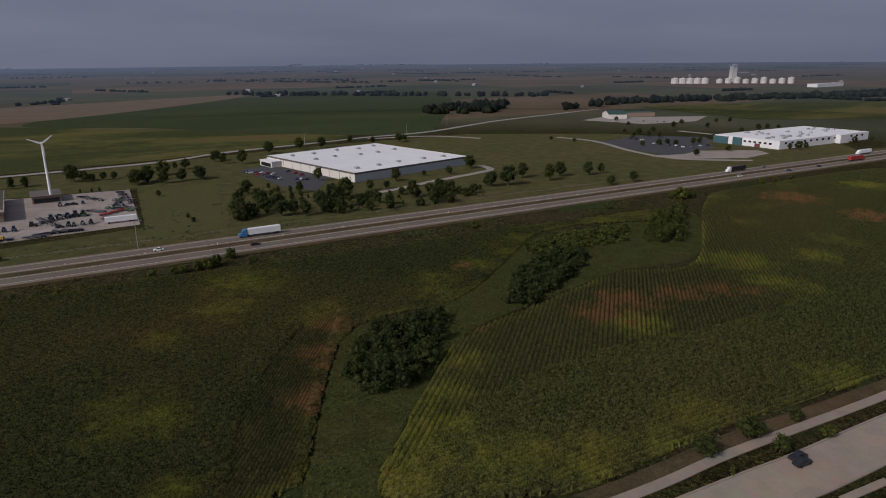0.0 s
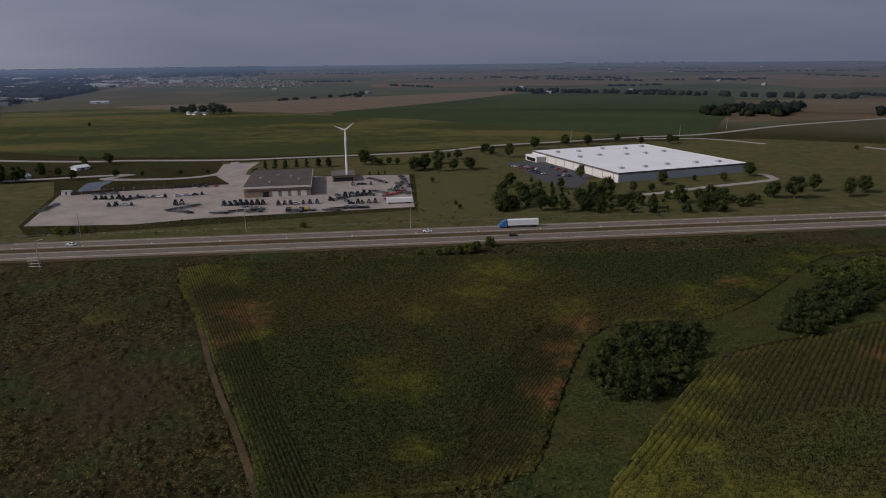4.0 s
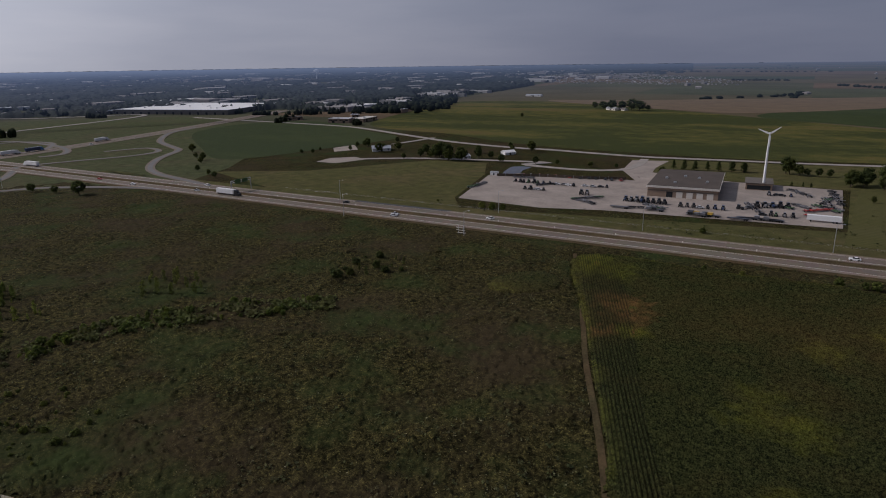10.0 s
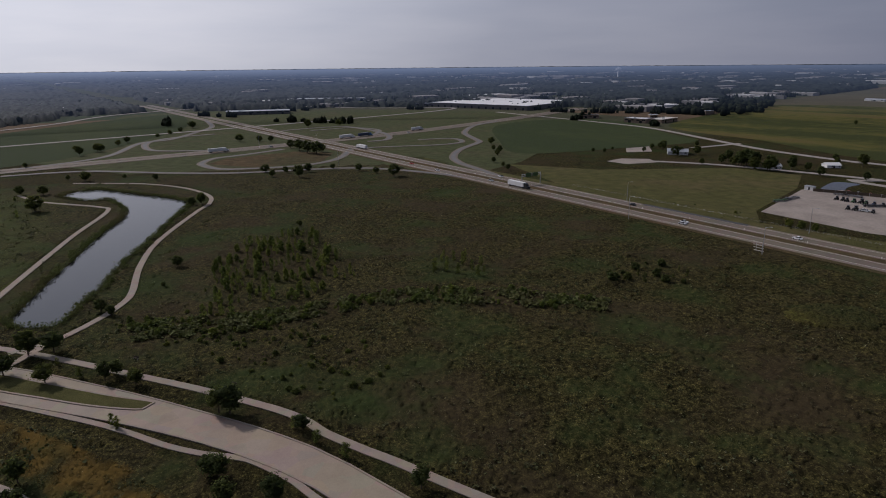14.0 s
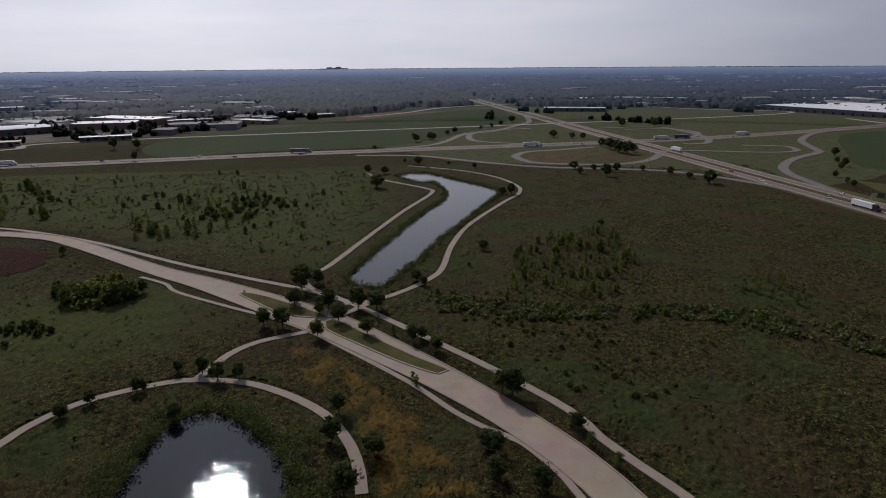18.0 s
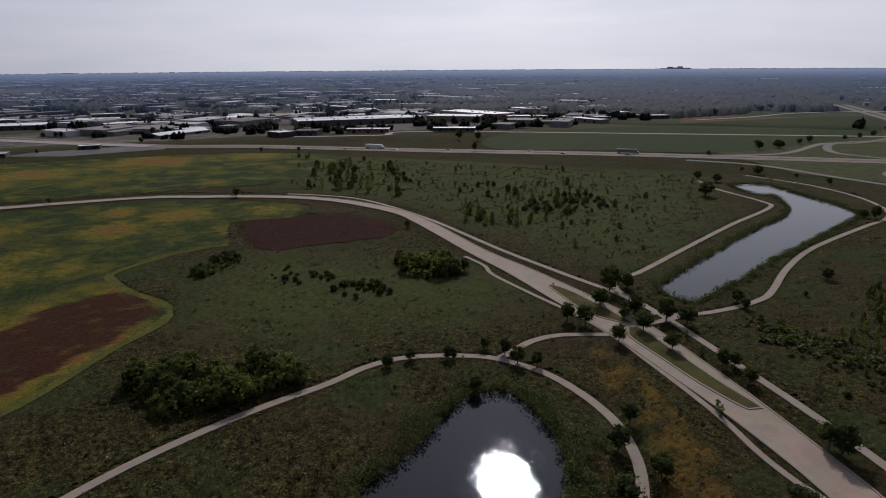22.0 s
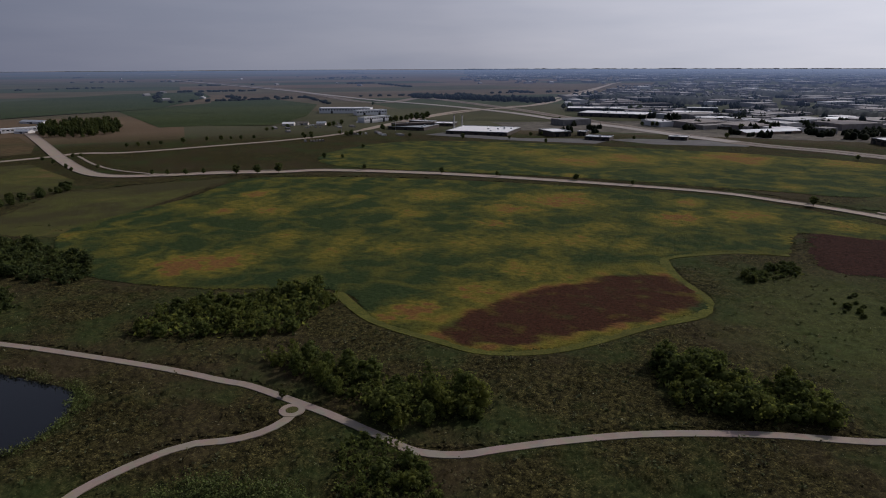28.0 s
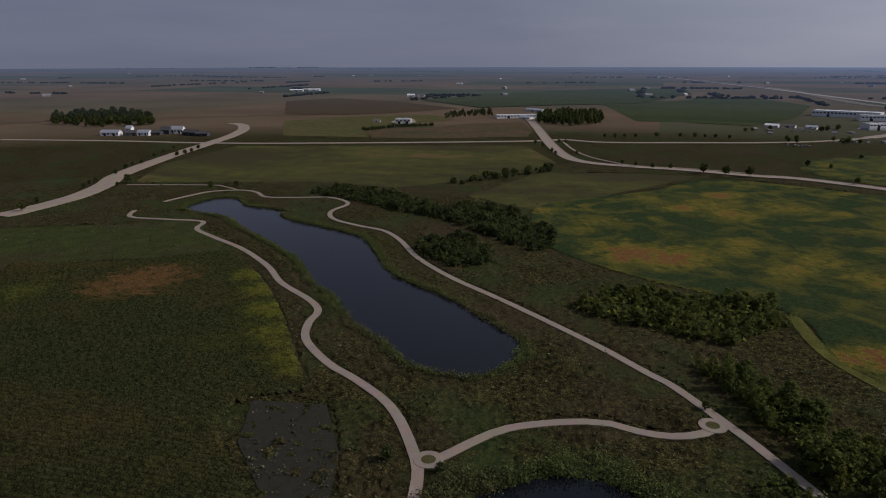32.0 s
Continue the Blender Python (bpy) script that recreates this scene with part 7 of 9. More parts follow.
# ---- buildings ----
def root_at(name, x, y, ang=0.0, label="", cat="", group="", scale=None):
    X, Y, Z, k = place(x, y)
    r = new(name)
    r.matrix_basis = pose(X, Y, Z + 0.1, 0, 0, ang) @ Matrix.Scale(k if scale is None else scale, 4)
    return tagged(r, label, cat, group)


def part_box(name, dims, mat, parent, label=""):
    bm = bmesh.new()
    box(bm, *dims)
    return part(name, bm, mat, parent, label)


def wall_shell(bm, x0, y0, x1, y1, h, t=0.4):
    """Four walls with thickness."""
    box(bm, x0, y0, -0.3, x1, y0 + t, h)
    box(bm, x0, y1 - t, -0.3, x1, y1, h)
    box(bm, x0, y0 + t, -0.3, x0 + t, y1 - t, h)
    box(bm, x1 - t, y0 + t, -0.3, x1, y1 - t, h)


def roof_unit(parent, x, y, z, w, d, h, mat):
    u = part_box("rooftop_unit", (x - w / 2, y - d / 2, z, x + w / 2, y + d / 2, z + h), mat, parent)
    part_box("fan_cover", (x - w * 0.3, y - d * 0.3, z + h, x + w * 0.3, y + d * 0.3, z + h + 0.25), M["steel"], u)


b_rng = random.Random(11)


def flat_building(x, y, w, d, h, ang, name, label, cat, group, wall, roof, doors=3, units=3, windows=0, door_mat="dark"):
    """A flat-roofed hall; its front lies on the local x axis, the hall behind it."""
    r = root_at(name, x, y, ang + 180, label, cat, group)
    bm = bmesh.new()
    wall_shell(bm, -w / 2, -d, w / 2, 0, h)
    part("wall", bm, M[wall], r)
    bm = bmesh.new()
    box(bm, -w / 2 + 0.4, -d + 0.4, h - 0.5, w / 2 - 0.4, -0.4, h - 0.1)
    part("roof", bm, M[roof], r)
    bm = bmesh.new()
    for q in ((-w / 2 - 0.1, -0.5, w / 2 + 0.1, 0.1), (-w / 2 - 0.1, -d - 0.1, w / 2 + 0.1, -d + 0.5), (-w / 2 - 0.1, -d + 0.5, -w / 2 + 0.5, -0.5), (w / 2 - 0.5, -d + 0.5, w / 2 + 0.1, -0.5)):
        box(bm, q[0], q[1], h, q[2], q[3], h + 0.45)
    part("parapet", bm, M["steel" if roof == "white" else roof], r)
    for k in range(doors):
        cx = -w / 2 + w * (k + 0.5) / doors
        part_box("door", (cx - min(2.0, w / 12), 0.0, 0, cx + min(2.0, w / 12), 0.12, min(4.0, h * 0.6)), M[door_mat], r)
    for k in range(windows):
        cx = -w / 2 + w * (k + 0.5) / windows
        part_box("window", (cx - w / windows * 0.3, 0.0, h * 0.55, cx + w / windows * 0.3, 0.1, h * 0.8), M["dark"], r)
    for k in range(units):
        roof_unit(r, b_rng.uniform(-w * 0.42, w * 0.42), b_rng.uniform(-d * 0.85, -d * 0.15), h - 0.1, b_rng.uniform(1.5, 3), b_rng.uniform(1.5, 3), b_rng.uniform(0.9, 1.6), M["steel"])
    return r


def gable_building(x, y, w, d, h, ang, name, label, cat, group, wall, roof, doors=1, windows=2):
    """A house or barn under a pitched roof."""
    r = root_at(name, x, y, ang + 180, label, cat, group)
    e = h * 0.6
    bm = bmesh.new()
    vs = [bm.verts.new(c) for c in ((-w / 2, 0, -0.3), (w / 2, 0, -0.3), (w / 2, -d, -0.3), (-w / 2, -d, -0.3), (-w / 2, 0, e), (w / 2, 0, e), (w / 2, -d, e), (-w / 2, -d, e), (-w / 2, -d / 2, h - 0.2), (w / 2, -d / 2, h - 0.2))]
    for q in ((1, 0, 4, 5), (3, 2, 6, 7), (2, 1, 5, 9, 6), (0, 3, 7, 8, 4)):
        bm.faces.new([vs[k] for k in q])
    part("wall", bm, M[wall], r)
    bm = bmesh.new()
    o = 0.5
    for s in (0, 1):
        y0 = o if s == 0 else -d - o
        a = [bm.verts.new(c) for c in ((-w / 2 - o, y0, e - 0.3), (w / 2 + o, y0, e - 0.3), (w / 2 + o, -d / 2, h), (-w / 2 - o, -d / 2, h))]
        c2 = [bm.verts.new(q.co - Vector((0, 0, 0.25))) for q in a]
        bm.faces.new(a if s == 0 else a[::-1])
        bm.faces.new(c2[::-1] if s == 0 else c2)
        for k in range(4):
            j = (k + 1) % 4
            bm.faces.new((a[k], c2[k], c2[j], a[j]))
    part("roof", bm, M[roof], r)
    for k in range(doors):
        cx = -w / 2 + w * (k + 0.5) / doors
        part_box("door", (cx - w * 0.06, 0, 0, cx + w * 0.06, 0.1, e * 0.75), M["dark"], r)
    for k in range(windows):
        cx = -w / 2 + w * (k + 0.25) / max(1, windows)
        part_box("window", (cx - w * 0.05, 0, e * 0.4, cx + w * 0.05, 0.08, e * 0.75), M["dark"], r)
    return r


# the big white warehouse
wh = root_at("warehouse", -64, 461, 43.3, "huge low white-roofed warehouse with cream and grey metal walls", "warehouse")
WL, WD, WHH = 117.0, 129.0, 6.8
for nm, dims, mat in (("wall_front", (0, 0, -0.3, WL, 0.5, WHH), "wall_grey"), ("wall_back", (0, WD - 0.5, -0.3, WL, WD, WHH), "wall_grey"),
                      ("wall_side", (0, 0.5, -0.3, 0.5, WD - 0.5, WHH), "cream"), ("wall_side_far", (WL - 0.5, 0.5, -0.3, WL, WD - 0.5, WHH), "cream")):
    part_box(nm, dims, M[mat], wh)
part_box("roof", (0.5, 0.5, WHH - 0.6, WL - 0.5, WD - 0.5, WHH - 0.15), M["white"], wh, "white roof membrane")
bm = bmesh.new()
box(bm, -0.15, -0.15, WHH - 1.1, WL + 0.15, 0.0, WHH + 0.25)
box(bm, -0.15, 0.0, WHH - 1.1, 0.0, WD, WHH + 0.25)
part("fascia", bm, M["brown_roof"], wh, "dark roof-edge band")
for i in range(5):
    for j in range(4):
        if (i * 3 + j) % 3 != 1:
            roof_unit(wh, 14 + i * 22 + b_rng.uniform(-3, 3), 16 + j * 31 + b_rng.uniform(-4, 4), WHH - 0.15, 3.2, 3.2, 1.3, M["steel"])
part_box("sign_panel", (34, -0.2, 2.6, 41, -0.05, 5.6), plain_mat("dark_red_panel", (0.12, 0.05, 0.05)), wh, "dark red wall panel")
for k in range(6):
    part_box("dock_door", (52 + k * 9, -0.1, 0.6, 55.5 + k * 9, 0.02, 4.2), M["wall_grey"], wh)
for k in range(9):
    bm = bmesh.new()
    box(bm, -0.08, 6 + k * 13.5, -0.2, 0.0, 6.4 + k * 13.5, WHH - 1.1)
    part("pilaster", bm, M["brown_roof"], wh)
an = part_box("entrance_wing", (-9, 104, -0.3, 0, 124, 4.6), M["cream"], wh, "cream entrance wing with dark glazing")
part_box("glazing", (-9.1, 106, 0.4, -9.0, 122, 3.4), M["dark"], an)
part_box("wing_roof", (-9.3, 103.7, 4.6, 0, 124.3, 4.9), M["white"], an)

# the dealership hall in the gravel yard
dl = root_at("dealership_hall", -279, 325, 33.2, "low brown-roofed dealership hall of tan brick", "workshop")
part_box("wall_front", (0, 0, -0.3, 42, 0.4, 6.6), M["brick"], dl)
part_box("wall_back", (0, 67.6, -0.3, 42, 68, 6.6), M["brick"], dl)
part_box("wall_side", (0, 0.4, -0.3, 0.4, 67.6, 6.6), M["brick"], dl)
part_box("wall_side_far", (41.6, 0.4, -0.3, 42, 67.6, 6.6), M["brick"], dl)
part_box("roof", (-0.6, -0.6, 6.6, 42.6, 68.6, 7.0), M["dealer_roof"], dl, "brown gravel roof")
bm = bmesh.new()
box(bm, -0.75, -0.75, 5.9, 42.75, -0.6, 7.15)
box(bm, 42.6, -0.6, 5.9, 42.75, 68.6, 7.15)
part("fascia", bm, M["cream"], dl, "pale roof edge")
part_box("band", (0.2, -0.12, 3.9, 41.8, 0.0, 4.4), M["brown_roof"], dl)
for k in range(5):
    cx = 13.5 + k * 6.0
    part_box("garage_door", (cx - 1.9, -0.1, 0, cx + 1.9, 0.03, 3.7), M["dark" if k == 0 else "cream"], dl)
for x, y in ((8, 30), (19, 40), (28, 36), (34, 22), (15, 14)):
    roof_unit(dl, x, y, 7.0, 1.8, 1.8, 0.9, M["steel"])
ax = root_at("dealership_annex", -268, 386, 33.2, "small brown annex beside the dealership hall", "annex")
part_box("wall", (14, 0, -0.3, 30, 22, 4.4), M["brick"], ax)
part_box("roof", (13.4, -0.6, 4.4, 30.6, 22.6, 4.8), M["brown_roof"], ax)
part_box("glazing", (15, -0.1, 0.6, 29, 0.0, 3.2), M["dark"], ax)

# the white office factory beyond the freeway
fa = root_at("office_factory", 318, 615, 29.9, "long white two-storey factory with flat white roof and blue-glass corner", "factory")
FW, FD, FH = 152.0, 72.0, 8.0
for nm, dims in (("wall_front", (0, 0, -0.3, FW, 0.5, FH)), ("wall_back", (0, FD - 0.5, -0.3, FW, FD, FH)), ("wall_side", (0, 0.5, -0.3, 0.5, FD - 0.5, FH)), ("wall_side_far", (FW - 0.5, 0.5, -0.3, FW, FD - 0.5, FH))):
    part_box(nm, dims, M["white"], fa)
part_box("roof", (0.5, 0.5, FH - 0.6, FW - 0.5, FD - 0.5, FH - 0.15), M["white"], fa, "white roof membrane")
for k in range(26):
    roof_unit(fa, b_rng.uniform(10, FW - 10), b_rng.uniform(8, FD - 8), FH - 0.15, b_rng.uniform(2, 6), b_rng.uniform(2, 3), 1.4, M["steel"])
M["blue_glass"] = plain_mat("blue_green_glass", (0.06, 0.12, 0.13), 0.12, 0.1, 0.3)
for k in range(14):
    part_box("window", (8 + k * 10, -0.12, 4.6, 11.5 + k * 10, 0.0, 6.4), M["dark"], fa)
for k in range(7):
    part_box("window", (-0.12, 8 + k * 5.5, 3.6, 0.0, 11 + k * 5.5, 5.4), M["dark"], fa)
part_box("glass_corner", (-2.5, FD - 16, -0.2, 0, FD, 7.2), M["blue_glass"], fa, "blue-green glazed corner")
part_box("glass_entrance", (-1.5, 40, -0.2, 0, 50, 7.6), M["blue_glass"], fa, "blue-green glazed entrance")
part_box("entrance_block", (92, -5, -0.2, 108, 0, 8.6), M["white"], fa)
part_box("entry_door", (-0.14, 20, 0, 0, 26, 3.4), plain_mat("red_brown_door", (0.14, 0.05, 0.04)), fa)

M["green_roof"] = plain_mat("dark_green_metal_roof", (0.035, 0.075, 0.06), 0.5, 0.15, 0.3)
church = gable_building(250, 985, 26, 34, 11, -176, "hall_with_gable", "white gabled hall with a dark green roof wing", "hall", "", "cream", "green_roof", 1, 3)
flat_building(285, 1010, 60, 24, 6, -172, "low_wing", "low dark green-roofed wing beside the gabled hall", "hall", "", "brick", "green_roof", 4, 0)

for lst, label, wall, roof in ((SHEDS_INDUSTRIAL, "large industrial shed with a pale flat roof", "brown_roof", "white"), (SHEDS_EDGE, "low commercial shed at the edge of town", "brick", "white"),
                               (SHEDS_NORTH, "low metal shed in the works district", "dealer_roof", "white")):
    for i, (x, y, w, d, h, a) in enumerate(lst):
        rf = roof if b_rng.random() < 0.62 else b_rng.choice(("brown_roof", "steel", "cream"))
        wl = wall if b_rng.random() < 0.6 else b_rng.choice(("brick", "brown_roof", "dealer_roof"))
        flat_building(x, y, w, d, h, a, "industrial_shed", label, "shed", "sheds at the edge of town", wl, rf, max(2, int(w / 16)), max(1, int(w * d / 900)), 0 if w > 60 else int(w / 7))
for x, y, w, d, h, a in SHEDS_WORKS:
    flat_building(x, y, w, d, h, a, "works_hall", "low works hall with a white flat roof and dark walls", "works hall", "works halls beside the avenue", "dealer_roof", b_rng.choice(("white", "white", "steel")), max(2, int(w / 16)), max(1, int(w * d / 900)), int(w / 9))
for x, y, w, d, h, a in SHEDS_ROUND:
    gable_building(x, y, w, d, h, a, "storage_hall", "pale storage hall with a shallow pitched roof", "hall", "storage halls", "brick", "steel", 2, 0)
for x, y, w, d, h, a in OFFICE_BLOCKS:
    flat_building(x, y, w, d, h, a, "office_block", "white flat-roofed block with bands of windows", "building", "blocks beyond the avenue", "white", "white", 2, 3, int(w / 5))
for x, y, w, d, h, a in FARM_BARNS:
    gable_building(x, y, w, d, h, a, "barn", "white farm building with a pitched roof", "barn", "farm buildings", b_rng.choice(("white", "cream")), b_rng.choice(("white", "steel", "brown_roof")))
for x, y, w, d, h, a in TOWNHOUSES_WHITE:
    gable_building(x, y, w, d, h, a, "townhouse", "white unfinished townhouse with a pitched roof", "house", "new townhouses", "white", "steel", 2, 4)
for x, y, w, d, h, a in TOWNHOUSES_DARK:
    gable_building(x, y, w, d, h, a, "townhouse", "dark grey townhouse with a pitched roof", "house", "new townhouses", "asphalt", "asphalt", 2, 4)
for x, y, w, d, h, a in BIG_STORE:
    flat_building(x, y, w, d, h, a, "distribution_centre", "vast pale-roofed distribution centre with brown walls", "warehouse", "", "brown_roof", "white", 14, 12)

for x, y, w, d, h, a in TOWN_HALLS:
    flat_building(x, y, w, d, h, a, "town_hall_block", "long low flat-roofed block among the town's trees", "building", "long blocks in the town", "brown_roof", "cream" if w > 200 else "steel", 4, 3, int(w / 12))
# works chimneys
for x, y in CHIMNEYS:
    r = root_at("chimney", x, y, 0, "slim pale concrete works chimney", "chimney", "works chimneys")
    bm = bmesh.new()
    rod(bm, (0, 0, -0.3), (0, 0, 17), 1.2, 0.9, 12)
    part("stack", bm, M["cream"], r)
    bm = bmesh.new()
    rod(bm, (0, 0, 16.4), (0, 0, 17.2), 1.1, 1.1, 12)
    part("rim", bm, M["brown_roof"], r)


# grain plant far off
def tank(x, y, rad, h, dome=True):
    r = root_at("storage_tank", x, y, 0, "white cylindrical storage tank at the grain plant", "tank", "grain plant tanks")
    bm = bmesh.new()
    rod(bm, (0, 0, -1), (0, 0, h), rad, rad, 20)
    part("shell", bm, M["cream"], r)
    bm = bmesh.new()
    rod(bm, (0, 0, h), (0, 0, h + rad * 0.35), rad * 1.02, rad * 0.15, 20)
    part("cone_roof", bm, M["cream"], r)


for k in range(5):
    tank(780 + k * 24, 2250 - k * 3, 13, 15)
for k in range(9):
    tank(930 + k * 26, 2250 - k * 8, 10, 12 + (k % 3) * 3)
sl = root_at("grain_elevator", 1012, 2340, 10, "tall pale concrete grain elevator tower", "silo")
part_box("tower", (-9, -9, -1, 9, 9, 54), M["cream"], sl)
part_box("head_house", (-6, -12, 54, 6, 2, 62), M["wall_grey"], sl)
part_box("gallery", (9, -3, 30, 60, 3, 34), M["steel"], sl)
flat_building(1104, 1952, 130, 30, 9, -150, "plant_hall", "long white hall of the grain plant", "hall", "", "white", "white", 6, 2)

# water tower
wt = root_at("water_tower", -3557, 1356, 0, "white water tower over the town", "water tower")
bm = bmesh.new()
rod(bm, (0, 0, -2), (0, 0, 34), 5, 4, 12)
part("stem", bm, M["white"], wt)
bm = bmesh.new()
rod(bm, (0, 0, 34), (0, 0, 38), 5, 15, 16)
rod(bm, (0, 0, 38), (0, 0, 46), 15, 15, 16)
rod(bm, (0, 0, 46), (0, 0, 50), 15, 4, 16)
part("tank", bm, M["white"], wt)

# downtown blocks on the horizon
for k, (dx, w, h) in enumerate(((-110, 70, 42), (-60, 50, 54), (-18, 60, 48), (28, 45, 58), (80, 80, 45), (190, 90, 36))):
    az = radians(119.9 - dx / 115.0)
    r = root_at("tower_block", -6560 * math.sin(az), 6560 * math.cos(az), 120, "grey downtown tower block far off", "tower block", "downtown towers")
    part_box("wall", (-w / 2, -20, -5, w / 2, 20, h), M["white"], r)
    part_box("roof", (-w / 2, -20, h, w / 2, 20, h + 2), M["cream"], r)
    for q in range(5):
        part_box("window_band", (-w / 2 + 3, 20, h * (0.15 + 0.16 * q), w / 2 - 3, 20.3, h * (0.22 + 0.16 * q)), M["dark"], r)


# ---- distance: woods, houses ----
def place_many(x, y):
    d = np.hypot(x, y)
    q = np.where(d < 2000, d, 2000 + 2750 * (1 - np.exp(-(np.maximum(d, 2000) - 2000) / 2750)))
    k = q / np.maximum(d, 1e-6)
    return x * k, y * k, EYE_Z * (1 - k), k


ico = bmesh.new()
bmesh.ops.create_icosphere(ico, subdivisions=1, radius=1.0)
ICO_V = np.array([tuple(v.co) for v in ico.verts])
ICO_F = np.array([[v.index for v in f.verts] for f in ico.faces])
ico.free()


def lumps(name, x, y, w, h, mat, label, seed):
    """Far tree crowns in one object."""
    rs = np.random.RandomState(seed)
    X, Y, Z, k = place_many(x, y)
    n = len(x)
    v = ICO_V[None] * (1 + 0.33 * rs.uniform(-1, 1, (n, 12, 1)))
    v = v * np.stack([w * k, w * k, h * k * 0.55], 1)[:, None, :]
    v = v + np.stack([X, Y, Z + h * k * 0.4], 1)[:, None, :]
    f = (ICO_F[None] + (np.arange(n) * 12)[:, None, None]).reshape(-1, 3)
    ob = numpy_mesh(name, v.reshape(-1, 3), f, mat)
    ob.data.shade_smooth()
    tone = np.repeat(rs.rand(n).astype(np.float32), 12)
    ob.data.attributes.new("tone", "FLOAT", "POINT").data.foreach_set("value", tone)
    return tagged(ob, label, "woods", kind="stuff")


KEEP_CLEAR = [HAY, SOY_FAR, TAN_FAR, SOY_RAMP, SOY_TOWN, YARD, PASTURE, SOY_NORTH, INFIELD, LOT_NORTH, LOT_DEALER]
TOWNS = [TOWN_A, TOWN_B, TOWN_C, TOWN_D, TOWN_E]
rs = np.random.RandomState(77)


def clear(x, y, room=1.0):
    ok = np.ones(x.shape, bool)
    for p in KEEP_CLEAR:
        ok &= ~inside(x, y, p)
    s = (x + 210) * UX + (y - 238) * UY
    o = -(x + 210) * UY + (y - 238) * UX
    ok &= np.abs(o) > 40
    L = np.array(xl)
    for i in range(0, len(L), 2):
        ok &= (x - L[i, 0]) ** 2 + (y - L[i, 1]) ** 2 > 55 ** 2
    for line in (TOWN_ROAD, FAR_ROAD, COUNTY_ROAD, CROSS_ROAD):
        for p in spline(line, 30):
            ok &= (x - p[0]) ** 2 + (y - p[1]) ** 2 > 18 ** 2
    for lst in (SHEDS_INDUSTRIAL, SHEDS_EDGE, SHEDS_NORTH, SHEDS_ROUND, OFFICE_BLOCKS, BIG_STORE, SHEDS_WORKS):
        for bx, by, w, d, h, a in lst:
            ok &= (x - bx) ** 2 + (y - by) ** 2 > ((w * 0.5 + 12) * room) ** 2
    return ok


def in_town(x, y):
    r = np.zeros(x.shape, bool)
    for p in TOWNS:
        r |= inside(x, y, p)
    return r


def canopy_mat():
    """Tree tops run together: mottled greens from crown to crown."""
    m = Mat("wood_canopy", 0.9, 0, 0.1)
    v = m.node("SeparateXYZ")
    m.link(m.voronoi(0.085), v.inputs[0])
    c = m.ramp(v.outputs["X"], [(0.0, (0.006, 0.009, 0.007)), (0.6, (0.014, 0.019, 0.014)), (1.0, (0.026, 0.032, 0.021))])
    c = m.mix(0.5, c, m.ramp(m.noise(0.4, 4, 0.7), [(0.3, (0.5, 0.5, 0.5)), (0.7, (1.4, 1.4, 1.4))]), "MULTIPLY")
    m.base(c)
    return m.m


def wooded(x, y):
    """How thickly the town's trees stand; above 0 they close up into woods."""
    d = np.hypot(x, y)
    az = np.degrees(np.arctan2(-x, y)) % 360
    k = soft_noise(x, y, 520, 3) + 0.6 * soft_noise(x, y, 190, 4)
    k += np.interp(az, (38, 56, 75, 85, 122, 136, 146, 184), (-0.3, 0.25, 0.3, 0.55, 0.75, 0.1, -0.6, -0.9))
    k += np.where(az > 96, np.interp(d, (1100, 1250, 2600, 3200, 4600, 6500), (-0.5, 0.15, 0.1, -0.3, -0.2, 0.75)), np.interp(d, (1150, 1500, 1900, 2600, 3200, 4600, 6500), (-0.9, -0.35, 0.1, 0.1, -0.35, -0.2, 0.75)))
    return np.where(in_town(x, y) | (d > 3800), k, -9.0)


# the wooded town
M["canopy"] = canopy_mat()
def canopy_sheet():
    az = np.radians(np.arange(38, 186, 0.19))
    rad = 1120 * 1.0165 ** np.arange(140)
    A, R = np.meshgrid(az, rad[rad < 11300], indexing="ij")
    A, R = A + rs.uniform(-0.4, 0.4, A.shape) * radians(0.19), R * (1 + rs.uniform(-0.006, 0.006, R.shape))
    x, y = -np.sin(A) * R, np.cos(A) * R
    ok = (wooded(x, y) + rs.uniform(-0.2, 0.2, x.shape) > 0) & clear(x, y) & ~inside(x, y, SUBURB) & ~inside(x, y, SUBURB_EAST)
    X, Y, Z, k = place_many(x, y)
    high = np.where(ok, rs.uniform(6, 12.5, x.shape), -1.0)
    idx = np.arange(x.size).reshape(x.shape)
    q = np.stack([idx[:-1, :-1], idx[:-1, 1:], idx[1:, 1:], idx[1:, :-1]], -1).reshape(-1, 4)
    q = q[ok.ravel()[q].any(1)][:, ::-1]
    used, inv = np.unique(q, return_inverse=True)
    ob = numpy_mesh("town_woods", np.stack([X, Y, Z + high * k], -1).reshape(-1, 3)[used], inv.reshape(-1, 4), M["canopy"])
    return tagged(ob, "dark tree canopy covering the town", "woods", kind="stuff")


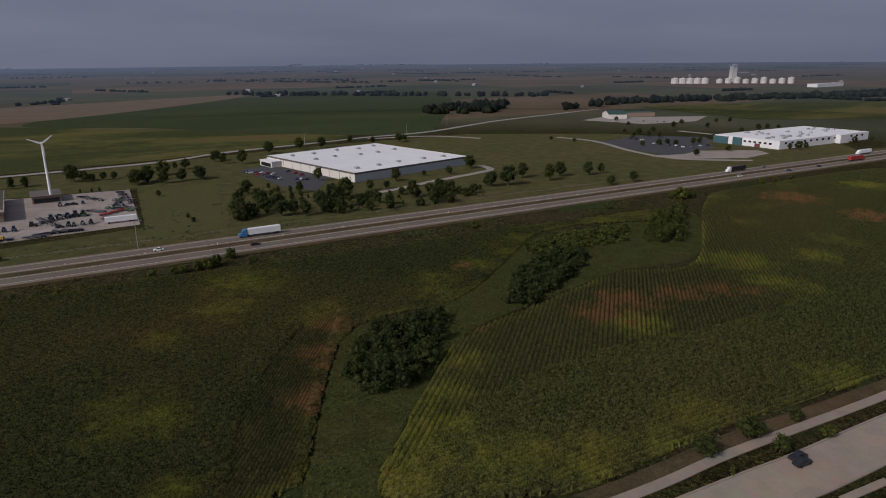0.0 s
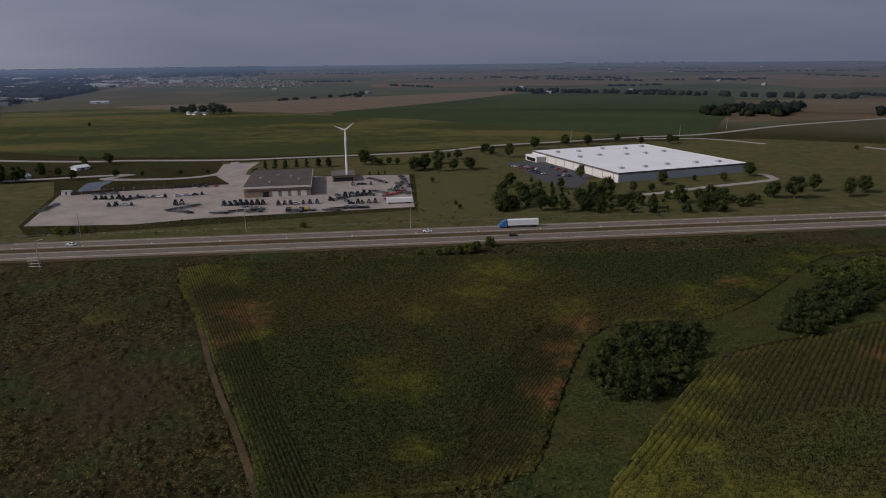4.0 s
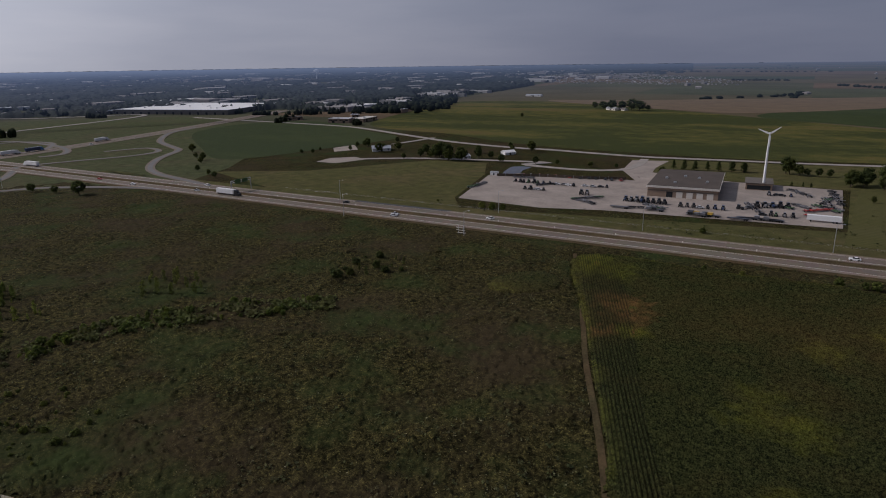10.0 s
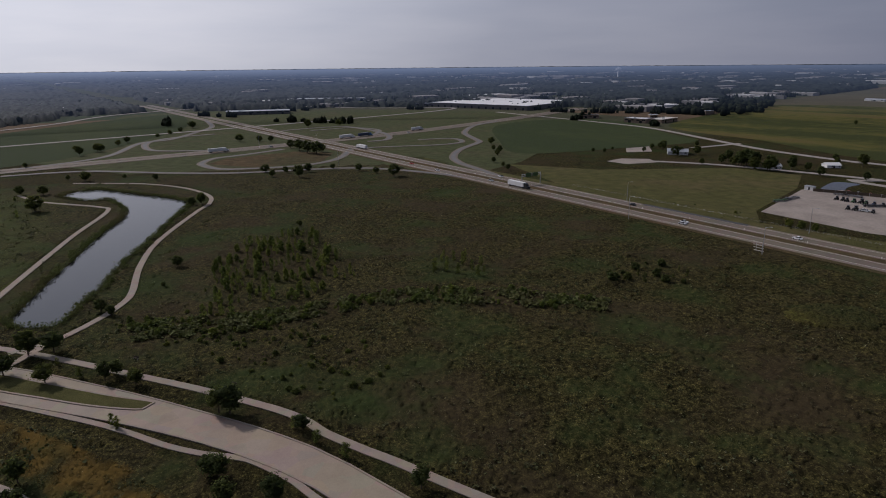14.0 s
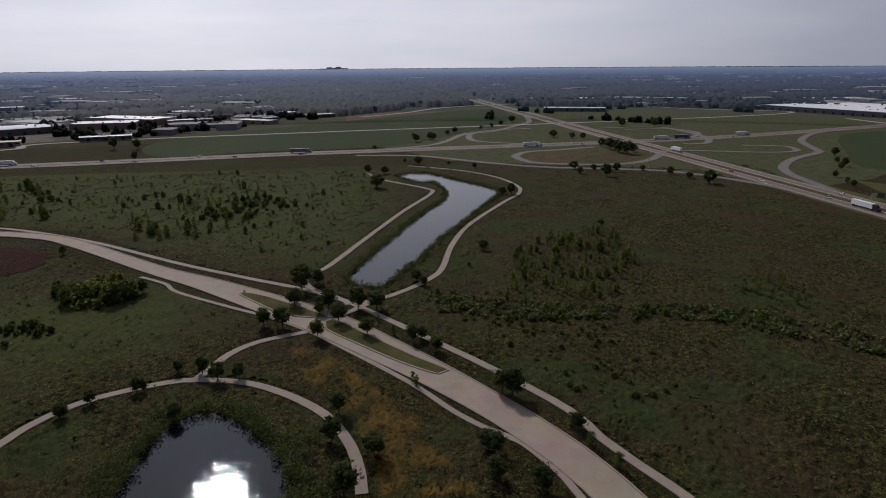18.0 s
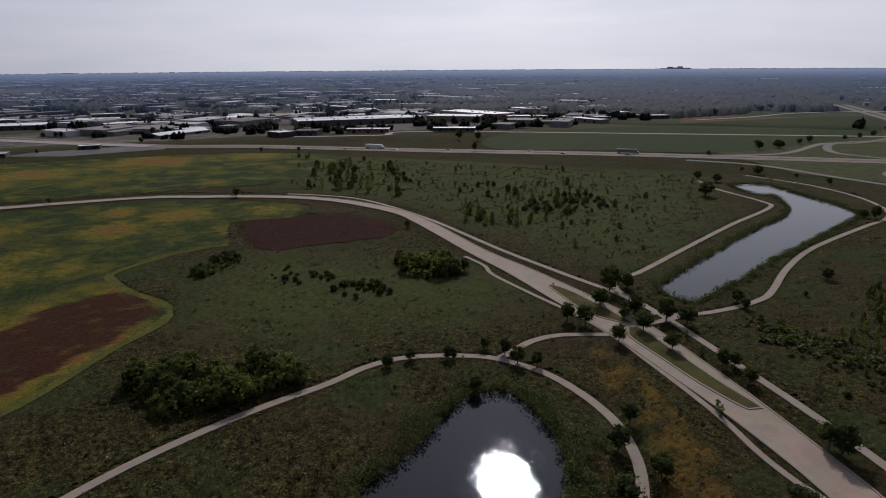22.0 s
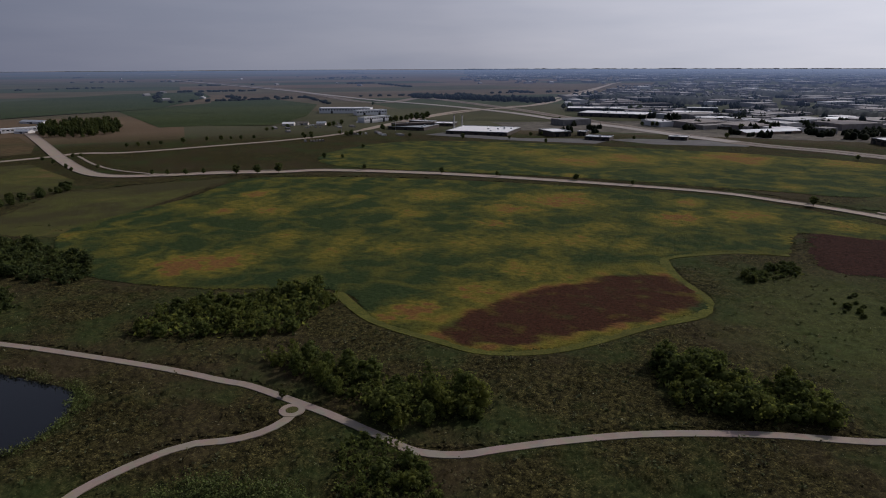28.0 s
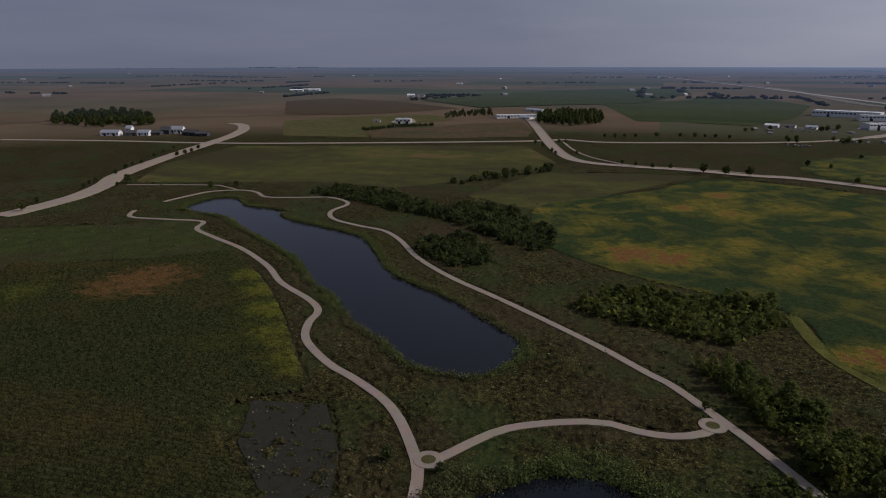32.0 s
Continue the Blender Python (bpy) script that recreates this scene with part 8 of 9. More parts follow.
canopy_sheet()
n = 9000
az, d = np.radians(rs.uniform(40, 186, n)), np.exp(rs.uniform(np.log(720), np.log(1900), n))
x, y = -np.sin(az) * d, np.cos(az) * d
ok = clear(x, y, 0.72) & in_town(x, y) & (soft_noise(x, y, 110, 14) + rs.uniform(-0.5, 0.5, n) > 0.0)
x, y = x[ok][:1300], y[ok][:1300]
groves = [(x0 + (x1 - x0) * f, y0 + (y1 - y0) * f) for x0, y0, x1, y1, m in TOWN_GROVES for f in rs.rand(m)]
x, y = np.append(x, [p[0] for p in groves]), np.append(y, [p[1] for p in groves])
lx, ly, lw, lh = [], [], [], []
for cx, cy in zip(x, y):
    h = tree_rng.uniform(6, 13)
    for k in range(6):
        lx.append(cx + rs.normal(0, 0.28) * h), ly.append(cy + rs.normal(0, 0.28) * h)
        lw.append(h * rs.uniform(0.2, 0.36)), lh.append(h * rs.uniform(0.6, 1.05))
lumps("town_trees", np.array(lx), np.array(ly), np.array(lw), np.array(lh), M["leaf_mid"], "dark trees standing among the town's sheds", 15)
# hedgerows and groves of the open plain
hx, hy = [], []
for _ in range(130):
    a, dd = radians(rs.choice([rs.uniform(-40, 40), rs.uniform(178, 266)])), math.exp(rs.uniform(math.log(1500), math.log(14000)))
    cx, cy = -math.sin(a) * dd, math.cos(a) * dd
    t = radians(29.3 + 90 * rs.randint(0, 2)) if rs.rand() < 0.6 else rs.rand() * 6.28
    ln, m = rs.uniform(60, 420) * (1 + dd / 5000), rs.randint(18, 40)
    s = rs.uniform(-0.5, 0.5, m) * ln
    hx += list(cx + np.cos(t) * s + rs.normal(0, 4, m))
    hy += list(cy + np.sin(t) * s + rs.normal(0, 4, m))
hx, hy = np.array(hx), np.array(hy)
ok = clear(hx, hy)
hx, hy = hx[ok], hy[ok]
hd = np.hypot(hx, hy)
lumps("far_hedgerows", hx, hy, rs.uniform(3, 5.5, len(hx)) * (1 + hd / 4000), rs.uniform(4.5, 8, len(hx)), M["leaf_mid"], "dark hedgerows and groves on the plain", 6)
# belts that show well: wood beside the far highway, wood behind the white hall, hedge along the far fields
for poly, m, lab in (([(-20, -1500), (330, -1720), (300, -1800), (-60, -1580)], 150, "dark wood beside the far highway"), ([(150, 1060), (330, 1330), (900, 1500), (1250, 1450), (1200, 1400), (880, 1420), (350, 1270)], 260, "dark wood behind the gabled hall"),
                     ([(-60, 1060), (40, 1280), (130, 1290), (80, 1060)], 90, "dark grove behind the soybeans"), ([(-560, 1700), (-560, 1740), (250, 1560), (250, 1520)], 90, "hedgerow along the far fields"),
                     ([(-1050, 480), (-1250, 700), (-1180, 760), (-960, 560)], 130, "dark wood at the edge of town")):
    P = np.array(poly)
    px_, py_ = rs.uniform(P[:, 0].min(), P[:, 0].max(), 6000), rs.uniform(P[:, 1].min(), P[:, 1].max(), 6000)
    ok = inside(px_, py_, poly)
    px_, py_ = px_[ok][:m], py_[ok][:m]
    lumps("far_wood", px_, py_, rs.uniform(5, 9, len(px_)), rs.uniform(9, 14, len(px_)), M["leaf_mid"], lab, 8)


def roof_mat(name, bright):
    m = Mat(name, 0.9, 0, 0.1)
    g = m.node("NewGeometry")
    c = m.ramp(g.outputs["Random Per Island"], [(0.0, (0.6, 0.59, 0.58)), (bright, (0.45, 0.44, 0.42)), (bright + 0.01, (0.22, 0.2, 0.18)), (0.6, (0.1, 0.095, 0.09)), (0.61, (0.16, 0.13, 0.11)), (1.0, (0.26, 0.245, 0.23))])
    m.base(m.mix(0.2, c, m.noise(0.2, 3)))
    return m.m


def far_houses(name, x, y, w, d, h, pitch, ang, mat, label):
    """Small far buildings in one object: walls and a ridge or flat roof."""
    X, Y, Z, k = place_many(x, y)
    n = len(x)
    e = h * (1 - pitch)
    base = np.zeros((n, 10, 3))
    for i, (sx, sy, lv) in enumerate(((-1, -1, 0), (1, -1, 0), (1, 1, 0), (-1, 1, 0), (-1, -1, 1), (1, -1, 1), (1, 1, 1), (-1, 1, 1), (-1, 0, 2), (1, 0, 2))):
        base[:, i, 0], base[:, i, 1] = sx * w / 2, sy * d / 2
        base[:, i, 2] = np.where(lv == 0, -1.0, np.where(lv == 1, e, h))
    c, s = np.cos(ang)[:, None], np.sin(ang)[:, None]
    v = np.stack([base[..., 0] * c - base[..., 1] * s, base[..., 0] * s + base[..., 1] * c, base[..., 2]], -1) * k[:, None, None]
    v += np.stack([X, Y, Z], 1)[:, None, :]
    F = np.array([[0, 1, 5], [0, 5, 4], [1, 2, 6], [1, 6, 5], [2, 3, 7], [2, 7, 6], [3, 0, 4], [3, 4, 7], [4, 5, 9], [4, 9, 8], [7, 8, 9], [7, 9, 6], [5, 6, 9], [4, 8, 7]])
    f = (F[None] + (np.arange(n) * 10)[:, None, None]).reshape(-1, 3)
    ob = numpy_mesh(name, v.reshape(-1, 3), f, mat)
    ob.data.shade_flat()
    return tagged(ob, label, "buildings", kind="stuff")


M["far_roofs"] = roof_mat("far_roofs", 0.14)
M["suburb_roofs"] = roof_mat("suburb_roofs", 0.03)
n = 16000
az, d = np.radians(rs.uniform(42, 186, n)), np.exp(rs.uniform(np.log(900), np.log(9500), n))
x, y = -np.sin(az) * d, np.cos(az) * d
ok = clear(x, y) & (in_town(x, y) | (d > 3000)) & (wooded(x, y) < rs.choice([-0.1, 0.5, 9], n, p=[0.75, 0.21, 0.04])) & (soft_noise(x, y, 420, 24) + rs.uniform(-0.4, 0.4, n) > -0.1)
x, y, d = x[ok][:1700], y[ok][:1700], d[ok][:1700]
m = len(x)
w = np.exp(rs.uniform(np.log(9), np.log(60), m)) * (1 + d / 5000)
far_houses("town_buildings", x, y, w, w * rs.uniform(0.4, 0.9, m), rs.uniform(4, 8, m) * (1 + d / 9000), np.where(w < 20, 0.35, 0.03), rs.choice([0.5, 2.07], m) + rs.normal(0, 0.05, m), M["far_roofs"], "scattered pale roofs of the town")
# cars and trucks standing in rows among the sheds
n = 700
az, d = np.radians(rs.uniform(112, 204, n)), rs.uniform(770, 1500, n)
x, y = -np.sin(az) * d, np.cos(az) * d
ok = clear(x, y) & (in_town(x, y) | ((az > radians(184)) & (d < 1000))) & (soft_noise(x, y, 160, 31) > 0.1)
x, y = x[ok][:190], y[ok][:190]
turn = rs.choice([0.5, 2.07], len(x))
cx = (x[:, None] + np.cos(turn)[:, None] * (np.arange(7) * 3.4)[None]).ravel()
cy = (y[:, None] + np.sin(turn)[:, None] * (np.arange(7) * 3.4)[None]).ravel()
keep = rs.rand(len(cx)) < 0.75
m = int(keep.sum())
far_houses("parked_cars", cx[keep], cy[keep], rs.uniform(3.8, 6.5, m), np.full(m, 2.0), rs.uniform(1.4, 2.4, m), np.full(m, 0.1), np.repeat(turn, 7)[keep] + 1.57, M["far_roofs"], "rows of parked cars and vans among the sheds")
for poly, cnt, lab, gx_, big in ((SUBURB, 900, "rows of pale suburban houses far off", 17, 0.5), (SUBURB_EAST, 330, "rows of small dark-roofed houses beyond the works", 20, 0.7)):
    P = np.array(poly)
    x, y = rs.uniform(P[:, 0].min(), P[:, 0].max(), 6000), rs.uniform(P[:, 1].min(), P[:, 1].max(), 6000)
    x, y = np.round(x / gx_) * gx_ + rs.normal(0, 3, 6000), np.round(y / 44) * 44 + rs.normal(0, 3, 6000)
    ok = inside(x, y, poly) & clear(x, y)
    x, y = x[ok][:cnt], y[ok][:cnt]
    m = len(x)
    far_houses("suburb_houses", x, y, rs.uniform(9, 15, m) * big, rs.uniform(8, 11, m) * big, rs.uniform(5, 7.5, m) * big, np.full(m, 0.4), rs.choice([0.5, 2.07], m), M["suburb_roofs"], lab)
n = 90
az, d = np.radians(np.where(rs.rand(n) < 0.5, rs.uniform(-40, 42, n), rs.uniform(180, 266, n))), np.exp(rs.uniform(np.log(1500), np.log(9000), n))
x, y = -np.sin(az) * d, np.cos(az) * d
ok = clear(x, y)
x, y, d = x[ok], y[ok], d[ok]
m = len(x)
far_houses("far_farmsteads", x, y, rs.uniform(8, 20, m) * (1 + d / 9000), rs.uniform(9, 14, m), rs.uniform(5, 9, m), np.full(m, 0.4), rs.rand(m) * 3, M["far_roofs"], "white farmsteads scattered over the plain")

# ---- wind turbine ----
M["turbine"] = plain_mat("white_turbine_paint", (0.78, 0.78, 0.77), 0.4, 0.05, 0.5)
tb = root_at("wind_turbine", -249, 402, 31.8, "small white three-bladed wind turbine in the gravel yard", "wind turbine")
bm = bmesh.new()
rod(bm, (0, 0, 0), (0, 0, 36.5), 0.95, 0.5, 20)
part("tower", bm, M["turbine"], tb)
bm = bmesh.new()
rod(bm, (0, 0, -0.1), (0, 0, 0.5), 2.2, 2.2, 16)
part("foundation", bm, M["path"], tb)
bm = bmesh.new()
rod(bm, (0, 1.6, 37.0), (0, -1.2, 37.0), 0.75, 0.6, 12)
part("nacelle", bm, M["turbine"], tb)
bm = bmesh.new()
rod(bm, (0, -1.2, 37.0), (0, -2.2, 37.0), 0.6, 0.15, 12)
hub = part("hub", bm, M["turbine"], tb)
for a in (53, 175, 293):
    ca, sa = math.cos(radians(a)), math.sin(radians(a))
    bm = bmesh.new()
    prev = None
    for f, wd, th in ((0.05, 0.35, 0.18), (0.2, 0.62, 0.14), (0.55, 0.42, 0.09), (1.0, 0.12, 0.04)):
        L = f * 8.2
        cx, cz = sa * L, 37.0 + ca * L
        q = [bm.verts.new(c) for c in ((cx - ca * wd, -1.7 - th, cz + sa * wd), (cx + ca * wd, -1.7 - th, cz - sa * wd), (cx + ca * wd, -1.7 + th, cz - sa * wd), (cx - ca * wd, -1.7 + th, cz + sa * wd))]
        if prev:
            for k in range(4):
                j = (k + 1) % 4
                bm.faces.new((prev[k], prev[j], q[j], q[k]))
        else:
            bm.faces.new(q)
        prev = q
    bm.faces.new(prev[::-1])
    bmesh.ops.recalc_face_normals(bm, faces=bm.faces[:])
    part("blade", bm, M["turbine"], tb)

# ---- vehicles ----
PAINT = {}
for nm, c in (("white", (0.75, 0.75, 0.74)), ("black", (0.02, 0.02, 0.022)), ("silver", (0.45, 0.46, 0.47)), ("dark_blue", (0.03, 0.05, 0.11)), ("red", (0.35, 0.04, 0.03)), ("grey", (0.16, 0.16, 0.17)), ("orange", (0.5, 0.14, 0.03)), ("blue", (0.05, 0.16, 0.33)), ("green", (0.06, 0.12, 0.05)), ("yellow", (0.45, 0.3, 0.05))):
    PAINT[nm] = plain_mat(nm + "_paint", c, 0.3, 0.08, 1.0, spec=0.5)
M["tyre"] = plain_mat("tyre_rubber", (0.02, 0.02, 0.02), 0.9)
M["trailer"] = plain_mat("white_trailer_skin", (0.74, 0.74, 0.73), 0.45, 0.06, 0.4)


def wheel_mesh(r, w):
    bm = bmesh.new()
    rod(bm, (-w / 2, 0, 0), (w / 2, 0, 0), r, r, 12)
    rod(bm, (-w / 2 - 0.02, 0, 0), (w / 2 + 0.02, 0, 0), r * 0.5, r * 0.5, 8)
    me = bpy.data.meshes.new("wheel")
    bm.to_mesh(me)
    bm.free()
    me.materials.append(M["tyre"])
    return me


CAR_WHEEL, TRUCK_WHEEL, BIG_WHEEL = wheel_mesh(0.34, 0.24), wheel_mesh(0.5, 0.3), wheel_mesh(0.85, 0.5)


def loft(bm, secs):
    """Cross-sections (y, half width, bottom, top) joined into one skin."""
    prev = None
    for y, hw, z0, z1 in secs:
        q = [bm.verts.new(c) for c in ((-hw, y, z0), (hw, y, z0), (hw * 0.94, y, z1), (-hw * 0.94, y, z1))]
        if prev:
            for k in range(4):
                j = (k + 1) % 4
                bm.faces.new((prev[k], q[k], q[j], prev[j]))
        else:
            bm.faces.new(q[::-1])
        prev = q
    bm.faces.new(prev)
    bmesh.ops.recalc_face_normals(bm, faces=bm.faces[:])


def mesh_of(name, secs, mat):
    bm = bmesh.new()
    loft(bm, secs)
    me = bpy.data.meshes.new(name)
    bm.to_mesh(me)
    bm.free()
    me.materials.append(mat)
    return me


CAR_BODY = {c: mesh_of("body", ((-2.25, 0.78, 0.35, 0.72), (-2.1, 0.88, 0.25, 0.86), (-0.8, 0.92, 0.22, 0.95), (1.3, 0.92, 0.22, 0.98), (2.1, 0.88, 0.25, 0.92), (2.3, 0.8, 0.35, 0.8)), PAINT[c]) for c in PAINT}
CAR_CABIN = mesh_of("glazing", ((-0.85, 0.72, 0.9, 0.98), (-0.2, 0.78, 0.9, 1.42), (1.0, 0.78, 0.9, 1.45), (1.75, 0.74, 0.9, 1.0)), M["dark"])
CAR_ROOF = {c: mesh_of("car_roof", ((-0.2, 0.72, 1.41, 1.46), (1.0, 0.72, 1.43, 1.49)), PAINT[c]) for c in PAINT}
v_rng = random.Random(3)


def car(x, y, ang, color, label="", group="", cat="car"):
    """A saloon car, its nose towards its local -y."""
    X, Y, Z, k = place(x, y)
    r = new("car")
    r.matrix_basis = pose(X, Y, 0.3 + 0.0003 * math.hypot(x, y), 0, 0, ang)
    for nm, me in (("body", CAR_BODY[color]), ("glazing", CAR_CABIN), ("car_roof", CAR_ROOF[color])):
        new(nm, me).parent = r
    for sx in (-0.82, 0.82):
        for sy in (-1.4, 1.4):
            o = new("wheel", CAR_WHEEL)
            o.parent = r
            o.matrix_basis = pose(sx, sy, 0.34)
    return tagged(r, label or "%s car parked on a paved lot" % color.replace("_", " "), cat, group)


def semi(x, y, ang, cab, trailer, label, group="trucks on the freeways"):
    """A road tractor with its box trailer, nose towards local -y."""
    r = new("semi_truck")
    r.matrix_basis = pose(x, y, 0.35 + 0.0003 * math.hypot(x, y), 0, 0, ang)
    o = new("cab", mesh_of("cab", ((-10.4, 1.1, 0.6, 1.5), (-10.2, 1.2, 0.5, 1.9), (-8.8, 1.22, 0.5, 2.1), (-8.6, 1.22, 0.5, 2.9), (-7.8, 1.25, 0.5, 3.8), (-6.2, 1.25, 0.5, 4.0)), PAINT[cab]))
    o.parent = r
    g = new("windscreen", mesh_of("windscreen", ((-8.75, 1.0, 2.2, 2.4), (-8.5, 1.05, 2.1, 2.9), (-8.0, 1.05, 2.8, 3.4)), M["dark"]))
    g.parent = o
    bm = bmesh.new()
    box(bm, -1.3, -5.6, 1.15, 1.3, 10.5, 4.1)
    part("trailer", bm, trailer, r, "long box trailer")
    bm = bmesh.new()
    box(bm, -0.5, -7.0, 0.7, 0.5, 10.0, 1.14)
    part("chassis", bm, M["asphalt"], r)
    for sy in (-9.4, -6.3, -5.0, 7.6, 9.0):
        for sx in (-1.05, 1.05):
            o = new("wheel", TRUCK_WHEEL)
            o.parent = r
            o.matrix_basis = pose(sx, sy, 0.5)
    return tagged(r, label, "truck", group)


FWY = math.degrees(math.atan2(UY, UX))
cols = ("black", "white", "white", "black", "silver", "white", "white", "grey", "dark_blue", "black", "silver", "white", "red", "white")
for (x, y), c in zip(CARS_FREEWAY, cols):
    o = -(x + 210) * UY + (y - 238) * UX
    s = (x + 210) * UX + (y - 238) * UY
    lane = (8.6 if o > 0 else -8.8) + v_rng.choice((-1.8, 1.8))
    car(*along(s, lane), FWY - 90 + (0 if o > 0 else 180), c, "%s car on the pale concrete freeway" % c.replace("_", " "), "cars on the freeway")
car(77.5, 121.5, 116, "black", "black car driving along the pale parkway", "")
xa = np.array(xl)
for (x, y), c in zip(CARS_CROSS, ("silver", "white", "white", "dark_blue", "white", "black", "red", "grey")):
    i = int(np.argmin((xa[:, 0] - x) ** 2 + (xa[:, 1] - y) ** 2))
    j = min(i + 1, len(xa) - 1)
    dx, dy = xa[j] - xa[j - 1]
    n = math.hypot(dx, dy)
    side = v_rng.choice((-1, 1)) * 7.0
    car(xa[i, 0] - dy / n * side, xa[i, 1] + dx / n * side, math.degrees(math.atan2(dy, dx)) + 90, c, "%s car on the crossing freeway" % c.replace("_", " "), "cars on the freeway")
for i, ((x, y), cab, tr) in enumerate(zip(SEMIS_FREEWAY, ("blue", "white", "red", "white", "black", "white"), (M["trailer"], PAINT["black"], PAINT["red"], M["trailer"], M["trailer"], M["trailer"]))):
    o = -(x + 210) * UY + (y - 238) * UX
    s = (x + 210) * UX + (y - 238) * UY
    semi(*along(s, 10.2 if o > 0 else -7.6), FWY - 90 + (0 if o > 0 else 180), cab, tr, "%s semi truck with a box trailer on the freeway" % cab)
for (x, y), cab, tr in zip(SEMIS_CROSS, ("white", "white", "blue", "white", "grey", "white"), (M["trailer"], M["trailer"], PAINT["dark_blue"], M["trailer"], PAINT["grey"], M["trailer"])):
    i = int(np.argmin((xa[:, 0] - x) ** 2 + (xa[:, 1] - y) ** 2))
    j = min(i + 1, len(xa) - 1)
    dx, dy = xa[j] - xa[j - 1]
    n = math.hypot(dx, dy)
    side = v_rng.choice((-1, 1)) * 7.0
    semi(xa[i, 0] - dy / n * side, xa[i, 1] + dx / n * side, math.degrees(math.atan2(dy, dx)) + 90, cab, tr, "%s semi truck with a box trailer on the crossing freeway" % cab)
car(77.6, 123.6, 116 - 180, "black", "black saloon car driving along the pale parkway", "", "car")
for x0, y0, x1, y1, n in LOT_ROWS + FACTORY_LOT:
    a = math.degrees(math.atan2(y1 - y0, x1 - x0))
    for k in range(n):
        f = (k + 0.5) / n
        car(x0 + (x1 - x0) * f, y0 + (y1 - y0) * f, a + v_rng.uniform(-4, 4), v_rng.choice(("white", "silver", "black", "grey", "dark_blue", "red")), "", "cars in the car parks")


# machines in the yard
def tractor(x, y, ang, c, big=1.0, label="", group="machines in the yard"):
    """A farm tractor: bonnet, cab, two large and two small wheels."""
    r = new("tractor")
    r.matrix_basis = pose(x, y, 0.2, 0, 0, ang) @ Matrix.Scale(big, 4)
    for nm, me in (("bonnet", TR_BONNET[c]), ("cab", TR_CAB), ("cab_roof", TR_ROOF[c])):
        new(nm, me).parent = r
    for sx, sy, me, rr in ((-1.0, 1.0, BIG_WHEEL, 0.85), (1.0, 1.0, BIG_WHEEL, 0.85), (-0.8, -1.7, TRUCK_WHEEL, 0.5), (0.8, -1.7, TRUCK_WHEEL, 0.5)):
        o = new("wheel", me)
        o.parent = r
        o.matrix_basis = pose(sx, sy, rr)
    return tagged(r, label or "%s tractor parked on pale gravel" % c.replace("_", " "), "tractor", group)


TR_BONNET = {c: mesh_of("bonnet", ((-2.4, 0.45, 0.8, 1.5), (-2.2, 0.5, 0.7, 1.75), (0.2, 0.55, 0.7, 1.9), (1.6, 0.6, 0.7, 1.6)), PAINT[c]) for c in PAINT}
TR_CAB = mesh_of("cab", ((0.1, 0.75, 1.6, 2.0), (0.3, 0.8, 1.5, 2.9), (1.6, 0.8, 1.5, 2.9)), M["dark"])
TR_ROOF = {c: mesh_of("cab_roof", ((0.0, 0.85, 2.88, 3.0), (1.8, 0.85, 2.9, 3.05)), PAINT[c]) for c in PAINT}


def implement(x, y, ang, c, wide=6.0):
    """A folded tillage implement: frame, toolbars, tines and two wheels."""
    r = new("implement")
    r.matrix_basis = pose(x, y, 0.2, 0, 0, ang)
    bm = bmesh.new()
    for yy in (-1.2, 0.0, 1.2):
        box(bm, -wide / 2, yy - 0.12, 0.9, wide / 2, yy + 0.12, 1.15)
    for xx in (-wide / 4, wide / 4):
        box(bm, xx - 0.12, -1.08, 1.16, xx + 0.12, 1.08, 1.35)
    part("frame", bm, PAINT[c], r)
    bm = bmesh.new()
    for k in range(9):
        xx = -wide / 2 + wide * (k + 0.5) / 9
        for yy in (-1.2, 1.2):
            box(bm, xx - 0.06, yy - 0.3, 0.0, xx + 0.06, yy + 0.1, 0.9)
    part("tine_rack", bm, PAINT["grey"], r)["kind"] = "stuff"
    bm = bmesh.new()
    box(bm, -0.15, 1.3, 0.7, 0.15, 4.0, 0.9)
    part("drawbar", bm, PAINT[c], r)
    for sx in (-wide / 3, wide / 3):
        o = new("wheel", TRUCK_WHEEL)
        o.parent = r
        o.matrix_basis = pose(sx, 0.6, 0.5)
    return tagged(r, "%s folded farm implement on pale gravel" % c, "implement", "implements in the yard")


def flatbed(x, y, ang, load):
    """A low trailer with a load of boxes."""
    r = new("flatbed_trailer")
    r.matrix_basis = pose(x, y, 0.2, 0, 0, ang)
    bm = bmesh.new()
    box(bm, -5.5, -1.25, 0.8, 5.5, 1.25, 1.1)
    part("deck", bm, PAINT["black"], r)
    for k, c in enumerate(load):
        part_box("crate", (-4.6 + k * 3.2, -1.1, 1.1, -2.0 + k * 3.2, 1.1, 2.3), PAINT[c], r)
    for sx in (3.2, 4.4):
        for sy in (-1.0, 1.0):
            o = new("wheel", TRUCK_WHEEL)
            o.parent = r
            o.matrix_basis = pose(sx, sy, 0.5, 0, 0, 90)
    return tagged(r, "dark flatbed trailer at the edge of the gravel yard", "trailer", "trailers in the yard")


